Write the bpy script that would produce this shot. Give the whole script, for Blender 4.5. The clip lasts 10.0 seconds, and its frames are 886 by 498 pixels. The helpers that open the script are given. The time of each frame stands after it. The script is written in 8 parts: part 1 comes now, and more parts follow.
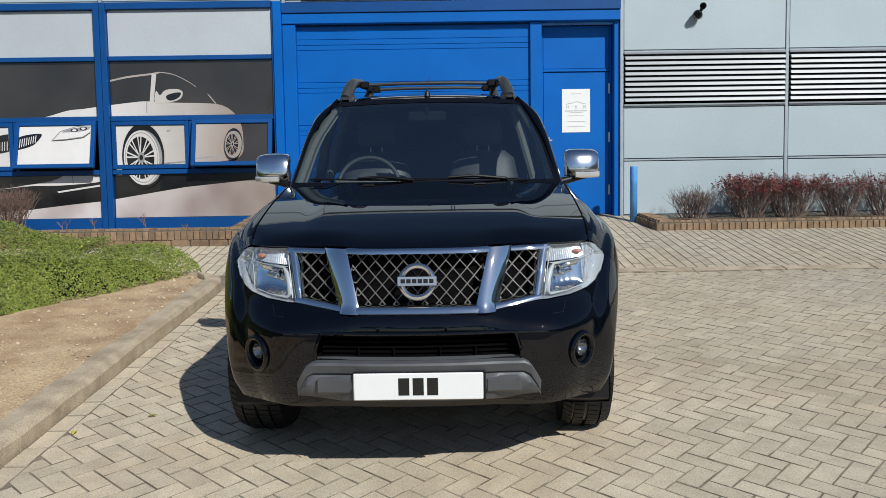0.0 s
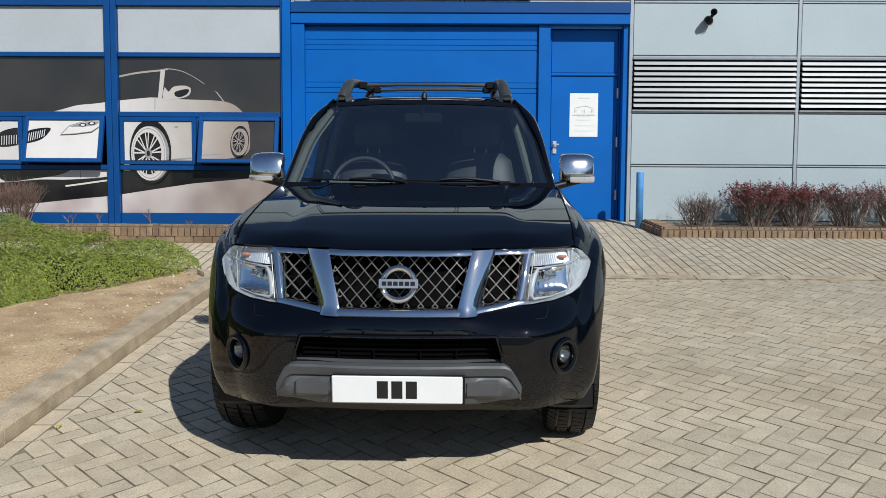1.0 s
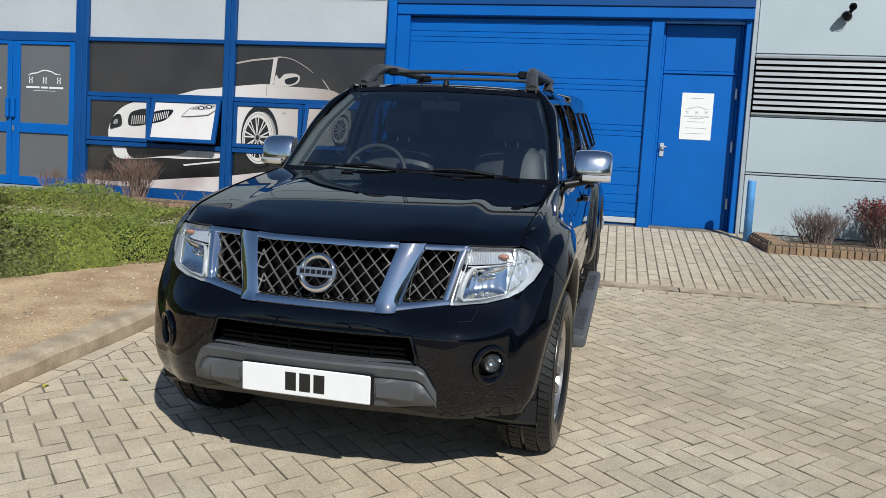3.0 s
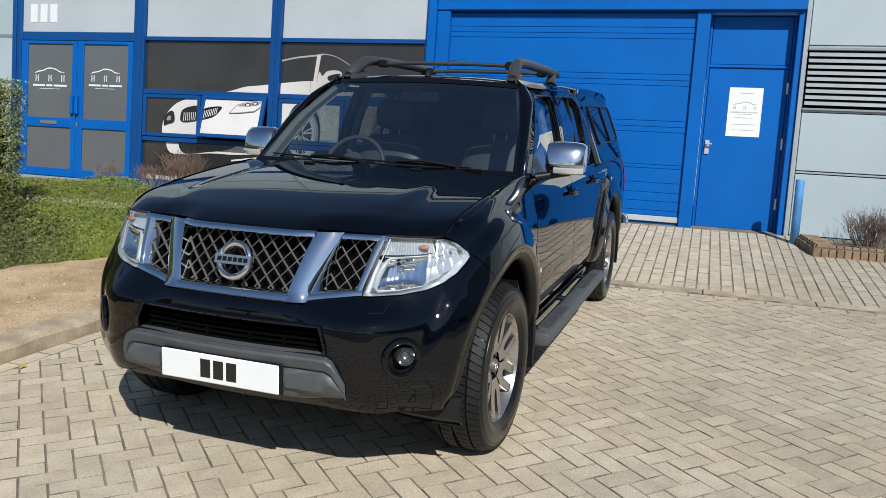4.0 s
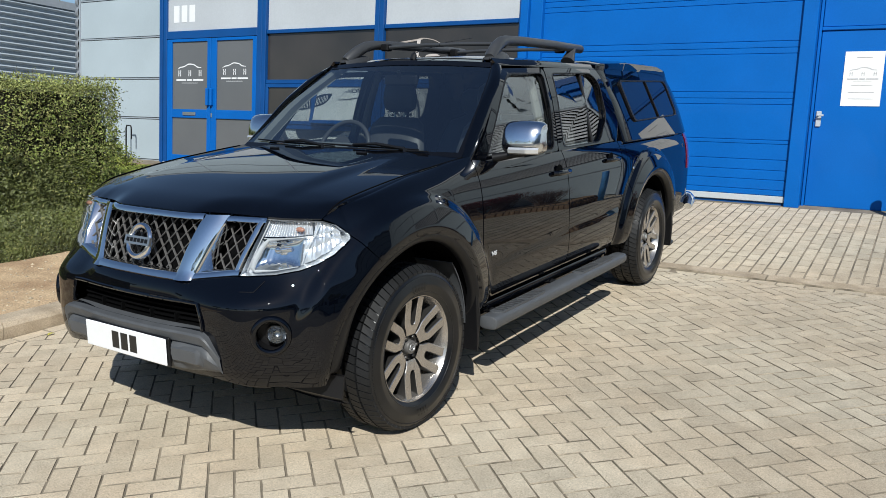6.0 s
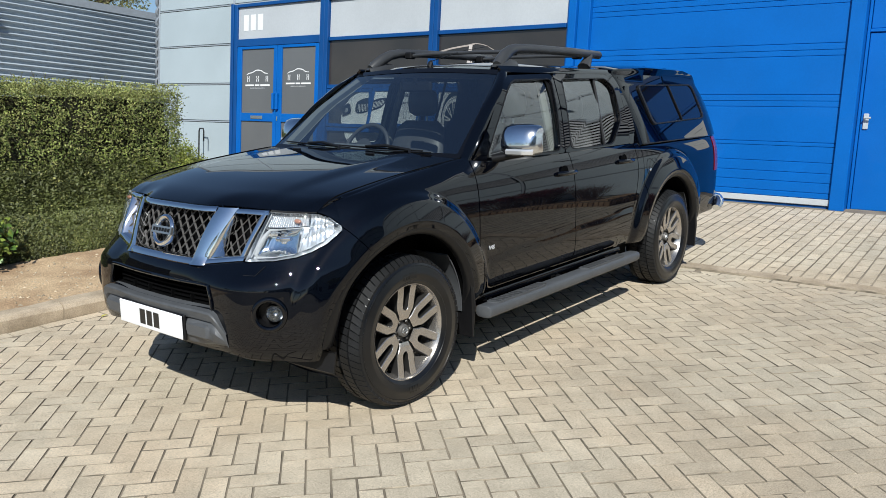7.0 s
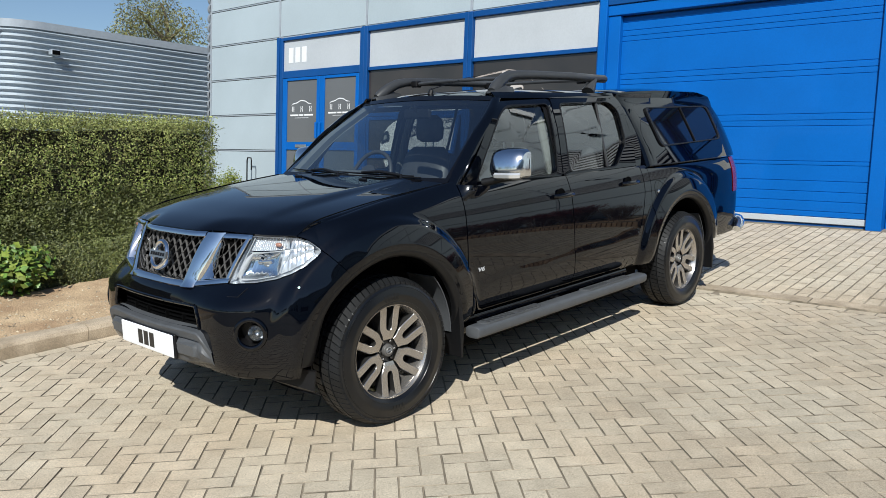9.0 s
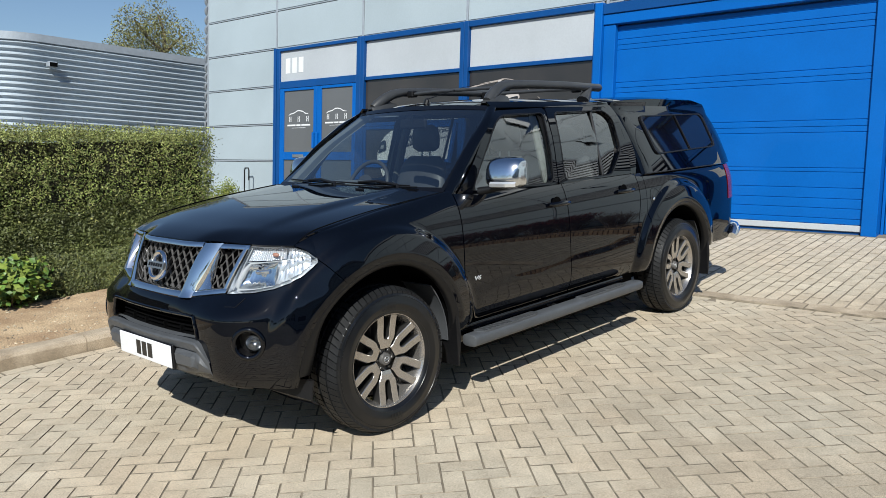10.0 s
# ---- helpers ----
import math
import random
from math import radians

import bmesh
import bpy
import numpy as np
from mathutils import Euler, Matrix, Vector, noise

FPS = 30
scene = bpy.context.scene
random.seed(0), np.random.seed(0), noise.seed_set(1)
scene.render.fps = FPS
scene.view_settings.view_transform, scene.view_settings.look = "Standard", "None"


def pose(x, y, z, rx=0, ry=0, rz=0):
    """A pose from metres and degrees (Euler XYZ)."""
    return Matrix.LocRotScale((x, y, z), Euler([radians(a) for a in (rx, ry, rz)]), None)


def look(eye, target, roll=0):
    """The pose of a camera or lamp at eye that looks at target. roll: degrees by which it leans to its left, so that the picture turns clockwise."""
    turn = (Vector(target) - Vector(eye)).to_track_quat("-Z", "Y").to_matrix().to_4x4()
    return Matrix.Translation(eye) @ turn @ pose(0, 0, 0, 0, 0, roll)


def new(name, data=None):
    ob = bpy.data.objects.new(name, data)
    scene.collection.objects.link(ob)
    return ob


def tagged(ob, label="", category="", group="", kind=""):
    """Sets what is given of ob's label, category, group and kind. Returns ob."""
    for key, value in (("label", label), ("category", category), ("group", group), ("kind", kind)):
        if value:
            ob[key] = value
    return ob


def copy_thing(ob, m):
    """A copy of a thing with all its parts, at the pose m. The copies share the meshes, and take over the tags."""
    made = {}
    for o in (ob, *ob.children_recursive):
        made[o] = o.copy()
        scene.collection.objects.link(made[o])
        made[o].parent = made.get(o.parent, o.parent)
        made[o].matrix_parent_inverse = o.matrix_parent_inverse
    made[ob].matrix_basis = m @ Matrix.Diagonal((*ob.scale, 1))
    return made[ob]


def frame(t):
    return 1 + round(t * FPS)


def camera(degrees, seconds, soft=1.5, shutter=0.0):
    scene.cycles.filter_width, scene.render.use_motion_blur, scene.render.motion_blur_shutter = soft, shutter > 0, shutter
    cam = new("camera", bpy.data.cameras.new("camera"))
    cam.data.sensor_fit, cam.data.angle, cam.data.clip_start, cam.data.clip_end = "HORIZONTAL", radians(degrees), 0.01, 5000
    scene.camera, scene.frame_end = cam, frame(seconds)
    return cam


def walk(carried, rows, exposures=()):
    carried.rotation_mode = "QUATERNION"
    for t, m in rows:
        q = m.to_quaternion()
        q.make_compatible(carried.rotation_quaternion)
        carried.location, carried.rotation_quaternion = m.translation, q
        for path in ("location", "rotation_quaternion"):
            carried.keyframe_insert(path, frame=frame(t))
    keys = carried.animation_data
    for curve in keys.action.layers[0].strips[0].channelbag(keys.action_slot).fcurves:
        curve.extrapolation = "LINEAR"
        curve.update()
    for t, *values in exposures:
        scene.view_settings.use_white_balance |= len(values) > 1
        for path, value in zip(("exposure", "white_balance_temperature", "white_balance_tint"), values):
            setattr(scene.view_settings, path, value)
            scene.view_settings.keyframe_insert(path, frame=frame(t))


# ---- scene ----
cam = camera(59.0, 10.0, soft=0.55)
PATH = [
    (0, (1.215, 0.611, 1.192), (1.233, 2.606, 1.043), -0.9),
    (0.5, (1.219, 0.613, 1.194), (1.238, 2.607, 1.044), -0.4),
    (1, (1.339, 0.635, 1.196), (1.324, 2.63, 1.051), 0.3),
    (1.5, (1.506, 0.693, 1.183), (1.42, 2.686, 1.043), 1.2),
    (2, (1.677, 0.866, 1.153), (1.485, 2.851, 1.012), 2.2),
    (2.2, (1.763, 0.922, 1.168), (1.523, 2.903, 1.024), 2.7),
    (3.3, (2.414, 0.973, 1.187), (1.939, 2.908, 1.024), 3.7),
    (3.5, (2.533, 1.051, 1.17), (2.016, 2.977, 1.008), 3.9),
    (4, (2.814, 1.198, 1.183), (2.197, 3.092, 1.008), 4.0),
    (4.5, (3.125, 1.314, 1.194), (2.406, 3.17, 1.0), 4.0),
    (5, (3.355, 1.495, 1.177), (2.53, 3.304, 0.963), 3.7),
    (5.2, (3.44, 1.564, 1.198), (2.573, 3.353, 0.973), 3.5),
    (6.3, (4.045, 1.678, 1.263), (2.969, 3.345, 1.007), 2.9),
    (6.5, (4.143, 1.648, 1.264), (3.036, 3.294, 1.005), 3.0),
    (7, (4.396, 1.627, 1.273), (3.21, 3.218, 1.019), 3.0),
    (7.5, (4.675, 1.739, 1.268), (3.427, 3.283, 1.026), 2.9),
    (8, (4.762, 1.782, 1.275), (3.473, 3.294, 1.049), 2.7),
    (8.5, (4.767, 1.787, 1.287), (3.457, 3.284, 1.078), 2.4),
    (9, (4.77, 1.791, 1.287), (3.457, 3.287, 1.09), 2.1),
    (9.5, (4.785, 1.788, 1.292), (3.472, 3.286, 1.107), 1.9),
    (10, (4.792, 1.779, 1.291), (3.481, 3.279, 1.116), 1.7),
]
walk(cam, [(t, look(eye, target, roll)) for t, eye, target, roll in PATH], [(0, -0.09), (2.5, -0.07), (4.5, 0.04), (5, 0.07), (6.5, 0.18), (7, 0.21), (7.5, 0.19), (9, 0.20), (10, 0.20)])

# ---- world, sun ----
SUN_DIR = Vector((0.40, -0.66, 0.60)).normalized()
world = bpy.data.worlds.new("sky")
scene.world = world
world.use_nodes = True
wn = world.node_tree.nodes
sky = wn.new("ShaderNodeTexSky")
sky.sky_type = "NISHITA"
sky.sun_disc = False
sky.dust_density = 0.3
sky.ozone_density = 4.0
sky.sun_elevation = math.asin(SUN_DIR.z)
sky.sun_rotation = math.atan2(SUN_DIR.x, SUN_DIR.y)
wn["Background"].inputs[1].default_value = 0.082
world.node_tree.links.new(sky.outputs[0], wn["Background"].inputs[0])
sun = new("sun", bpy.data.lights.new("sun", "SUN"))
sun.data.energy = 4.7
sun.data.angle = radians(0.53)
sun.data.color = (0.96, 0.965, 0.92)
sun.matrix_world = look(SUN_DIR * 30, (0, 0, 0))
scene.view_settings.exposure = 0.0


# ---- materials ----
def mat(name, color, rough=0.6, metal=0.0, var=0.12, scale=8.0, fine=90.0, bump=0.15, bump_d=0.002, coat=0.0, rand=0.0, spec=0.5, color2=None, mix_scale=None, stretch=(1, 1, 1)):
    """Principled material with mottling at two scales, fine bump, and a tint per piece."""
    m = bpy.data.materials.new(name)
    m.use_nodes = True
    nt = m.node_tree
    n, l = nt.nodes, nt.links
    b = n["Principled BSDF"]
    b.inputs["Roughness"].default_value = rough
    b.inputs["Metallic"].default_value = metal
    b.inputs["Coat Weight"].default_value = coat
    b.inputs["Coat Roughness"].default_value = 0.012
    b.inputs["Specular IOR Level"].default_value = spec
    mp = n.new("ShaderNodeMapping")
    mp.inputs["Scale"].default_value = stretch
    geo = n.new("ShaderNodeNewGeometry")
    l.new(geo.outputs["Position"], mp.inputs["Vector"])
    big = n.new("ShaderNodeTexNoise")
    big.inputs["Scale"].default_value = mix_scale or scale
    big.inputs["Detail"].default_value = 5
    small = n.new("ShaderNodeTexNoise")
    small.inputs["Scale"].default_value = fine
    small.inputs["Detail"].default_value = 3
    for t in (big, small):
        l.new(mp.outputs[0], t.inputs["Vector"])
    c = (*color, 1.0)
    c2 = (*(color2 or [v * (1 - 2.2 * var) for v in color]), 1.0)
    ramp = n.new("ShaderNodeMapRange")
    ramp.inputs["From Min"].default_value = 0.35
    ramp.inputs["From Max"].default_value = 0.65
    l.new(big.outputs["Fac"], ramp.inputs["Value"])
    mx = n.new("ShaderNodeMix")
    mx.data_type = "RGBA"
    mx.inputs["A"].default_value = c
    mx.inputs["B"].default_value = c2
    l.new(ramp.outputs[0], mx.inputs["Factor"])
    gain = n.new("ShaderNodeMapRange")
    gain.inputs["From Min"].default_value = 0.25
    gain.inputs["From Max"].default_value = 0.75
    gain.inputs["To Min"].default_value = 1 - var
    gain.inputs["To Max"].default_value = 1 + var
    l.new(small.outputs["Fac"], gain.inputs["Value"])
    hsv = n.new("ShaderNodeHueSaturation")
    l.new(mx.outputs["Result"], hsv.inputs["Color"])
    last = gain.outputs[0]
    if rand:
        info = n.new("ShaderNodeObjectInfo")
        add = n.new("ShaderNodeMath")
        l.new(info.outputs["Random"], add.inputs[0])
        l.new(geo.outputs["Random Per Island"], add.inputs[1])
        fr = n.new("ShaderNodeMath")
        fr.operation = "FRACT"
        l.new(add.outputs[0], fr.inputs[0])
        r2 = n.new("ShaderNodeMapRange")
        r2.inputs["To Min"].default_value = 1 - rand
        r2.inputs["To Max"].default_value = 1 + rand
        l.new(fr.outputs[0], r2.inputs["Value"])
        mul = n.new("ShaderNodeMath")
        mul.operation = "MULTIPLY"
        l.new(last, mul.inputs[0])
        l.new(r2.outputs[0], mul.inputs[1])
        last = mul.outputs[0]
    l.new(last, hsv.inputs["Value"])
    l.new(hsv.outputs[0], b.inputs["Base Color"])
    if bump:
        bp = n.new("ShaderNodeBump")
        bp.inputs["Strength"].default_value = bump
        bp.inputs["Distance"].default_value = bump_d
        l.new(small.outputs["Fac"], bp.inputs["Height"])
        l.new(bp.outputs[0], b.inputs["Normal"])
    return m


def glass_mat(name, tint, base=0.05, rough=0.02, power=4.2):
    """Thin pane: mostly see-through with a real gloss on top."""
    m = bpy.data.materials.new(name)
    m.use_nodes = True
    n, l = m.node_tree.nodes, m.node_tree.links
    n.remove(n["Principled BSDF"])
    tr = n.new("ShaderNodeBsdfTransparent")
    tr.inputs[0].default_value = (*tint, 1)
    gl = n.new("ShaderNodeBsdfGlossy")
    gl.inputs["Roughness"].default_value = rough
    lw = n.new("ShaderNodeLayerWeight")
    lw.inputs["Blend"].default_value = 0.5
    pw = n.new("ShaderNodeMath")
    pw.operation = "POWER"
    pw.inputs[1].default_value = power
    l.new(lw.outputs["Facing"], pw.inputs[0])
    fr = n.new("ShaderNodeMapRange")
    fr.inputs["To Min"].default_value = base
    l.new(pw.outputs[0], fr.inputs["Value"])
    mx = n.new("ShaderNodeMixShader")
    l.new(fr.outputs[0], mx.inputs[0])
    l.new(tr.outputs[0], mx.inputs[1])
    l.new(gl.outputs[0], mx.inputs[2])
    l.new(mx.outputs[0], n["Material Output"].inputs[0])
    return m


M = {}
M["blue"] = mat("blue_paint", (0.001, 0.116, 0.445), 0.5, spec=0.13, var=0.05, scale=1.5, fine=60, bump=0.04, coat=0.1)
M["blue_frame"] = mat("blue_frame_paint", (0.003, 0.066, 0.245), 0.45, spec=0.25, var=0.06, scale=2, fine=60, bump=0.03, coat=0.1)
# faded paint of the bollard; on the drip bar it paints a reflection
M["blue_post"] = mat("faded_glint_blue", (0.09, 0.31, 0.66), 0.5, var=0.10, scale=9, fine=70, bump=0.1)
M["clad"] = mat("grey_cladding", (0.405, 0.475, 0.51), 0.45, var=0.04, scale=0.8, fine=40, bump=0.03, rand=0.02)
M["clad_dark"] = mat("joint_dark", (0.05, 0.055, 0.06), 0.7, var=0.1)
M["alu"] = mat("trim_grey", (0.38, 0.42, 0.46), 0.4, 0.2, var=0.05, bump=0.03)
M["panel"] = mat("grey_infill_panel", (0.475, 0.505, 0.53), 0.35, var=0.04, scale=1.2, fine=40, bump=0.02)
M["louvre"] = mat("louvre_blade", (0.265, 0.285, 0.31), 0.4, var=0.05, bump=0.03)
# near-black puts shade of recesses and underbody into colour; also dark glass
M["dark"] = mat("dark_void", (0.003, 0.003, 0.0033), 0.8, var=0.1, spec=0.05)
M["paver"] = mat("block_paver", (0.585, 0.502, 0.378), 0.9, var=0.25, scale=7, fine=150, bump=0.7, bump_d=0.002, rand=0.085, color2=(0.49, 0.418, 0.312))
M["paver_edge"] = mat("silted_block_edge", (0.36, 0.305, 0.225), 0.95, var=0.3, scale=9, fine=160, bump=0.5)
M["yellow_leaf"] = mat("yellow_leaf", (0.55, 0.50, 0.06), 0.5, var=0.2, bump=0, rand=0.2)
M["ivy"] = mat("broad_leaf", (0.13, 0.24, 0.045), 0.45, var=0.2, bump=0, rand=0.3)
M["joint"] = mat("joint_sand", (0.29, 0.24, 0.175), 0.95, var=0.25, scale=14, mix_scale=2.6, color2=(0.135, 0.113, 0.083), fine=200, bump=0.6)
M["kerb"] = mat("kerb_concrete", (0.50, 0.405, 0.295), 0.92, var=0.26, scale=5, fine=120, bump=0.8, bump_d=0.004, rand=0.08, mix_scale=6.0, color2=(0.33, 0.26, 0.18))
M["soil"] = mat("dry_soil", (0.57, 0.415, 0.255), 0.97, var=0.34, scale=3.2, fine=75, bump=0.8, bump_d=0.012, color2=(0.36, 0.235, 0.135))
M["brick"] = mat("tan_brick", (0.265, 0.178, 0.108), 0.9, var=0.18, scale=12, fine=120, bump=0.6, rand=0.26, color2=(0.185, 0.122, 0.078))
M["paint"] = mat("black_car_paint", (0.0011, 0.0016, 0.0034), 0.5, var=0.05, bump=0.0, coat=1.0, spec=0.0)
M["paint"].node_tree.nodes["Principled BSDF"].inputs["Coat IOR"].default_value = 1.5
M["glass"] = glass_mat("tinted_glass", (0.66, 0.75, 0.76), base=0.25, power=3.2)
M["hedge"] = mat("hedge_leaf", (0.195, 0.235, 0.050), 0.6, var=0.2, scale=3, fine=30, bump=0, rand=0.35, color2=(0.12, 0.165, 0.038))

M["hedge_dry"] = mat("hedge_leaf_dry", (0.26, 0.26, 0.085), 0.65, var=0.2, bump=0, rand=0.3)
# pale leaf: scattered at random, and painted sunlight along the hedge crest
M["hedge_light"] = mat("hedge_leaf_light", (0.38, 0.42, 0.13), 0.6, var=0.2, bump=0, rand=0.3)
M["cover"] = mat("cover_leaf", (0.175, 0.235, 0.040), 0.6, spec=0.25, var=0.2, bump=0, rand=0.35, mix_scale=1.6, color2=(0.14, 0.17, 0.032))
M["cover_light"] = mat("cover_leaf_light", (0.28, 0.31, 0.06), 0.6, spec=0.25, var=0.2, bump=0, rand=0.3)
# darker copy of the hedge leaf, with shade put into its colour
M["hedge_shade"] = mat("hedge_leaf_shaded", (0.105, 0.122, 0.032), 0.6, var=0.2, scale=3, fine=30, bump=0, rand=0.35)
M["tree"] = mat("tree_leaf", (0.27, 0.25, 0.09), 0.6, var=0.25, bump=0, rand=0.35)
M["twig"] = mat("twig_bark", (0.16, 0.12, 0.08), 0.85, var=0.2, fine=60, bump=0.3)
# near-black colour that puts the shade between leaves into the plants' insides
M["twig_shade"] = mat("shaded_plant_inside", (0.040, 0.040, 0.018), 0.95, var=0.3, scale=14, fine=50, bump=0.8, bump_d=0.02)
M["twig_grey"] = mat("grey_twigs", (0.27, 0.20, 0.165), 0.85, var=0.2, bump=0.2)
M["twig_red"] = mat("reddish_twigs", (0.30, 0.205, 0.155), 0.85, var=0.2, bump=0.2)
M["red_leaf"] = mat("dark_red_leaf", (0.30, 0.035, 0.04), 0.55, var=0.2, bump=0, rand=0.35)
M["red_dark"] = mat("brown_red_leaf", (0.10, 0.035, 0.03), 0.6, var=0.2, bump=0, rand=0.35)
M["crumb"] = mat("soil_crumbs", (0.52, 0.43, 0.30), 0.95, var=0.2, bump=0, rand=0.4)
M["soil_dark"] = mat("planter_soil", (0.16, 0.11, 0.07), 0.97, var=0.25, scale=8, fine=80, bump=0.9, bump_d=0.01)
M["mortar"] = mat("mortar", (0.15, 0.125, 0.095), 0.95, var=0.2, bump=0.5)
M["rib"] = mat("ribbed_cladding", (0.36, 0.38, 0.40), 0.4, 0.15, var=0.05, scale=0.7, fine=40, bump=0.03)
M["print_dark"] = mat("film_dark", (0.026, 0.023, 0.021), 0.30, var=0.02, scale=0.9, fine=10, bump=0, coat=0.6, color2=(0.048, 0.040, 0.035))
M["print_black"] = mat("film_black", (0.012, 0.011, 0.012), 0.3, var=0.2, bump=0, coat=0.6)
M["print_white"] = mat("film_white", (0.76, 0.73, 0.71), 0.3, var=0.02, scale=0.8, fine=10, bump=0, coat=0.6, color2=(0.66, 0.61, 0.58))
M["print_roof"] = mat("film_roof", (0.42, 0.36, 0.32), 0.3, var=0.05, bump=0, coat=0.6)
M["print_floor"] = mat("film_floor", (0.68, 0.62, 0.60), 0.3, var=0.03, scale=1.5, fine=12, bump=0, coat=0.6, color2=(0.46, 0.38, 0.365))
M["print_grey"] = mat("film_grey", (0.32, 0.31, 0.31), 0.3, var=0.1, bump=0, coat=0.6)
M["frosted"] = mat("frosted_glass", (0.125, 0.13, 0.135), 0.45, var=0.05, scale=1.0, fine=50, bump=0.02, coat=0.4)
M["white_letter"] = mat("white_vinyl", (0.78, 0.79, 0.80), 0.4, var=0.02, bump=0)
M["paper"] = mat("white_paper", (0.80, 0.80, 0.78), 0.5, var=0.02, bump=0)
M["grey_ink"] = mat("grey_ink", (0.56, 0.56, 0.57), 0.6, var=0.05, bump=0)
M["steel"] = mat("brushed_steel", (0.55, 0.56, 0.57), 0.3, 0.9, var=0.05, bump=0.05)
M["plastic"] = mat("black_plastic", (0.008, 0.008, 0.009), 0.42, spec=0.3, var=0.1, fine=200, bump=0.1)
M["chrome"] = mat("chrome", (0.82, 0.83, 0.84), 0.03, 1.0, var=0.02, bump=0)
M["grey_plastic"] = mat("grey_moulded_plastic", (0.078, 0.083, 0.090), 0.5, var=0.08, scale=10, fine=300, bump=0.12, bump_d=0.0006)
M["dark_grey"] = mat("anthracite_rail", (0.045, 0.047, 0.05), 0.42, var=0.08, fine=300, bump=0.1, bump_d=0.0005)
M["tyre"] = mat("tyre_rubber", (0.0065, 0.007, 0.0085), 0.29, spec=0.5, var=0.2, scale=9, fine=120, bump=0.2, bump_d=0.0008)
M["tread"] = mat("dusty_tread", (0.0135, 0.0142, 0.0155), 0.6, spec=0.3, var=0.2, fine=120, bump=0.2, bump_d=0.0008)
M["alloy"] = mat("alloy_wheel", (0.50, 0.47, 0.44), 0.24, 0.85, var=0.05, scale=14, fine=120, bump=0.02)
M["alloy_dark"] = mat("alloy_dark", (0.06, 0.058, 0.056), 0.35, 0.6, var=0.08, bump=0.02)
M["amber"] = mat("amber_bulb", (0.46, 0.22, 0.15), 0.2, var=0.05, bump=0)
M["red_lamp"] = mat("red_lamp", (0.20, 0.008, 0.012), 0.12, var=0.08, bump=0, coat=0.8)
M["seat"] = mat("dark_seat_leather", (0.055, 0.057, 0.060), 0.5, var=0.1, fine=200, bump=0.2)
M["lining"] = mat("pale_pillar_lining", (0.15, 0.157, 0.143), 0.7, var=0.05, bump=0.1)
M["pillar_trim"] = mat("grey_pillar_trim", (0.075, 0.08, 0.073), 0.7, var=0.05, bump=0.1)
M["plate_white"] = mat("number_plate_white", (0.80, 0.81, 0.82), 0.3, var=0.015, bump=0, coat=0.4)
M["plate_bar"] = mat("number_plate_black", (0.012, 0.012, 0.012), 0.4, var=0.05, bump=0)
M["lens"] = glass_mat("clear_lens", (0.93, 0.95, 0.96), rough=0.01)
M["reflector"] = mat("lamp_reflector", (0.88, 0.90, 0.92), 0.1, 1.0, var=0.02, bump=0)
M["tyre_mark"] = mat("tyre_marking", (0.006, 0.006, 0.006), 0.5, var=0.1, bump=0)
M["mesh_grey"] = mat("grille_mesh", (0.135, 0.13, 0.125), 0.5, 0.3, var=0.05, bump=0.02)
M["reflector_dull"] = mat("lamp_housing", (0.78, 0.80, 0.83), 0.25, 0.35, var=0.04, bump=0)
M["reflector_cell"] = mat("fluted_reflector", (0.84, 0.86, 0.89), 0.22, 0.6, var=0.03, bump=0)
M["fog_reflector"] = mat("fog_reflector", (0.30, 0.31, 0.32), 0.16, 0.9, var=0.03, bump=0)
M["lamp_frame"] = mat("pale_lamp_frame", (0.50, 0.51, 0.52), 0.3, var=0.03, bump=0)
M["indicator_ribs"] = mat("indicator_ribs", (0.78, 0.79, 0.80), 0.2, 0.6, var=0.05, bump=0)
M["dash"] = mat("dashboard_grey", (0.15, 0.16, 0.157), 0.6, var=0.08, fine=250, bump=0.2)
M["side_glass"] = glass_mat("side_glass", (0.70, 0.76, 0.74), base=0.14, power=3.0)
M["rear_side_glass"] = glass_mat("rear_side_glass", (0.33, 0.36, 0.36), base=0.15, power=3.0)
M["canopy_glass"] = mat("canopy_glass", (0.004, 0.004, 0.005), 0.03, var=0.05, bump=0, spec=0.5)

M["satin_chrome"] = mat("satin_chrome", (0.80, 0.82, 0.85), 0.16, 1.0, var=0.02, bump=0)
M["rib_far"] = mat("dark_ribbed_cladding", (0.43, 0.49, 0.54), 0.45, 0.0, var=0.06, scale=0.7, fine=40, bump=0.03)
M["yard"] = mat("worn_asphalt", (0.085, 0.082, 0.078), 0.92, var=0.15, scale=0.6, fine=25, bump=0.3, color2=(0.12, 0.115, 0.105))


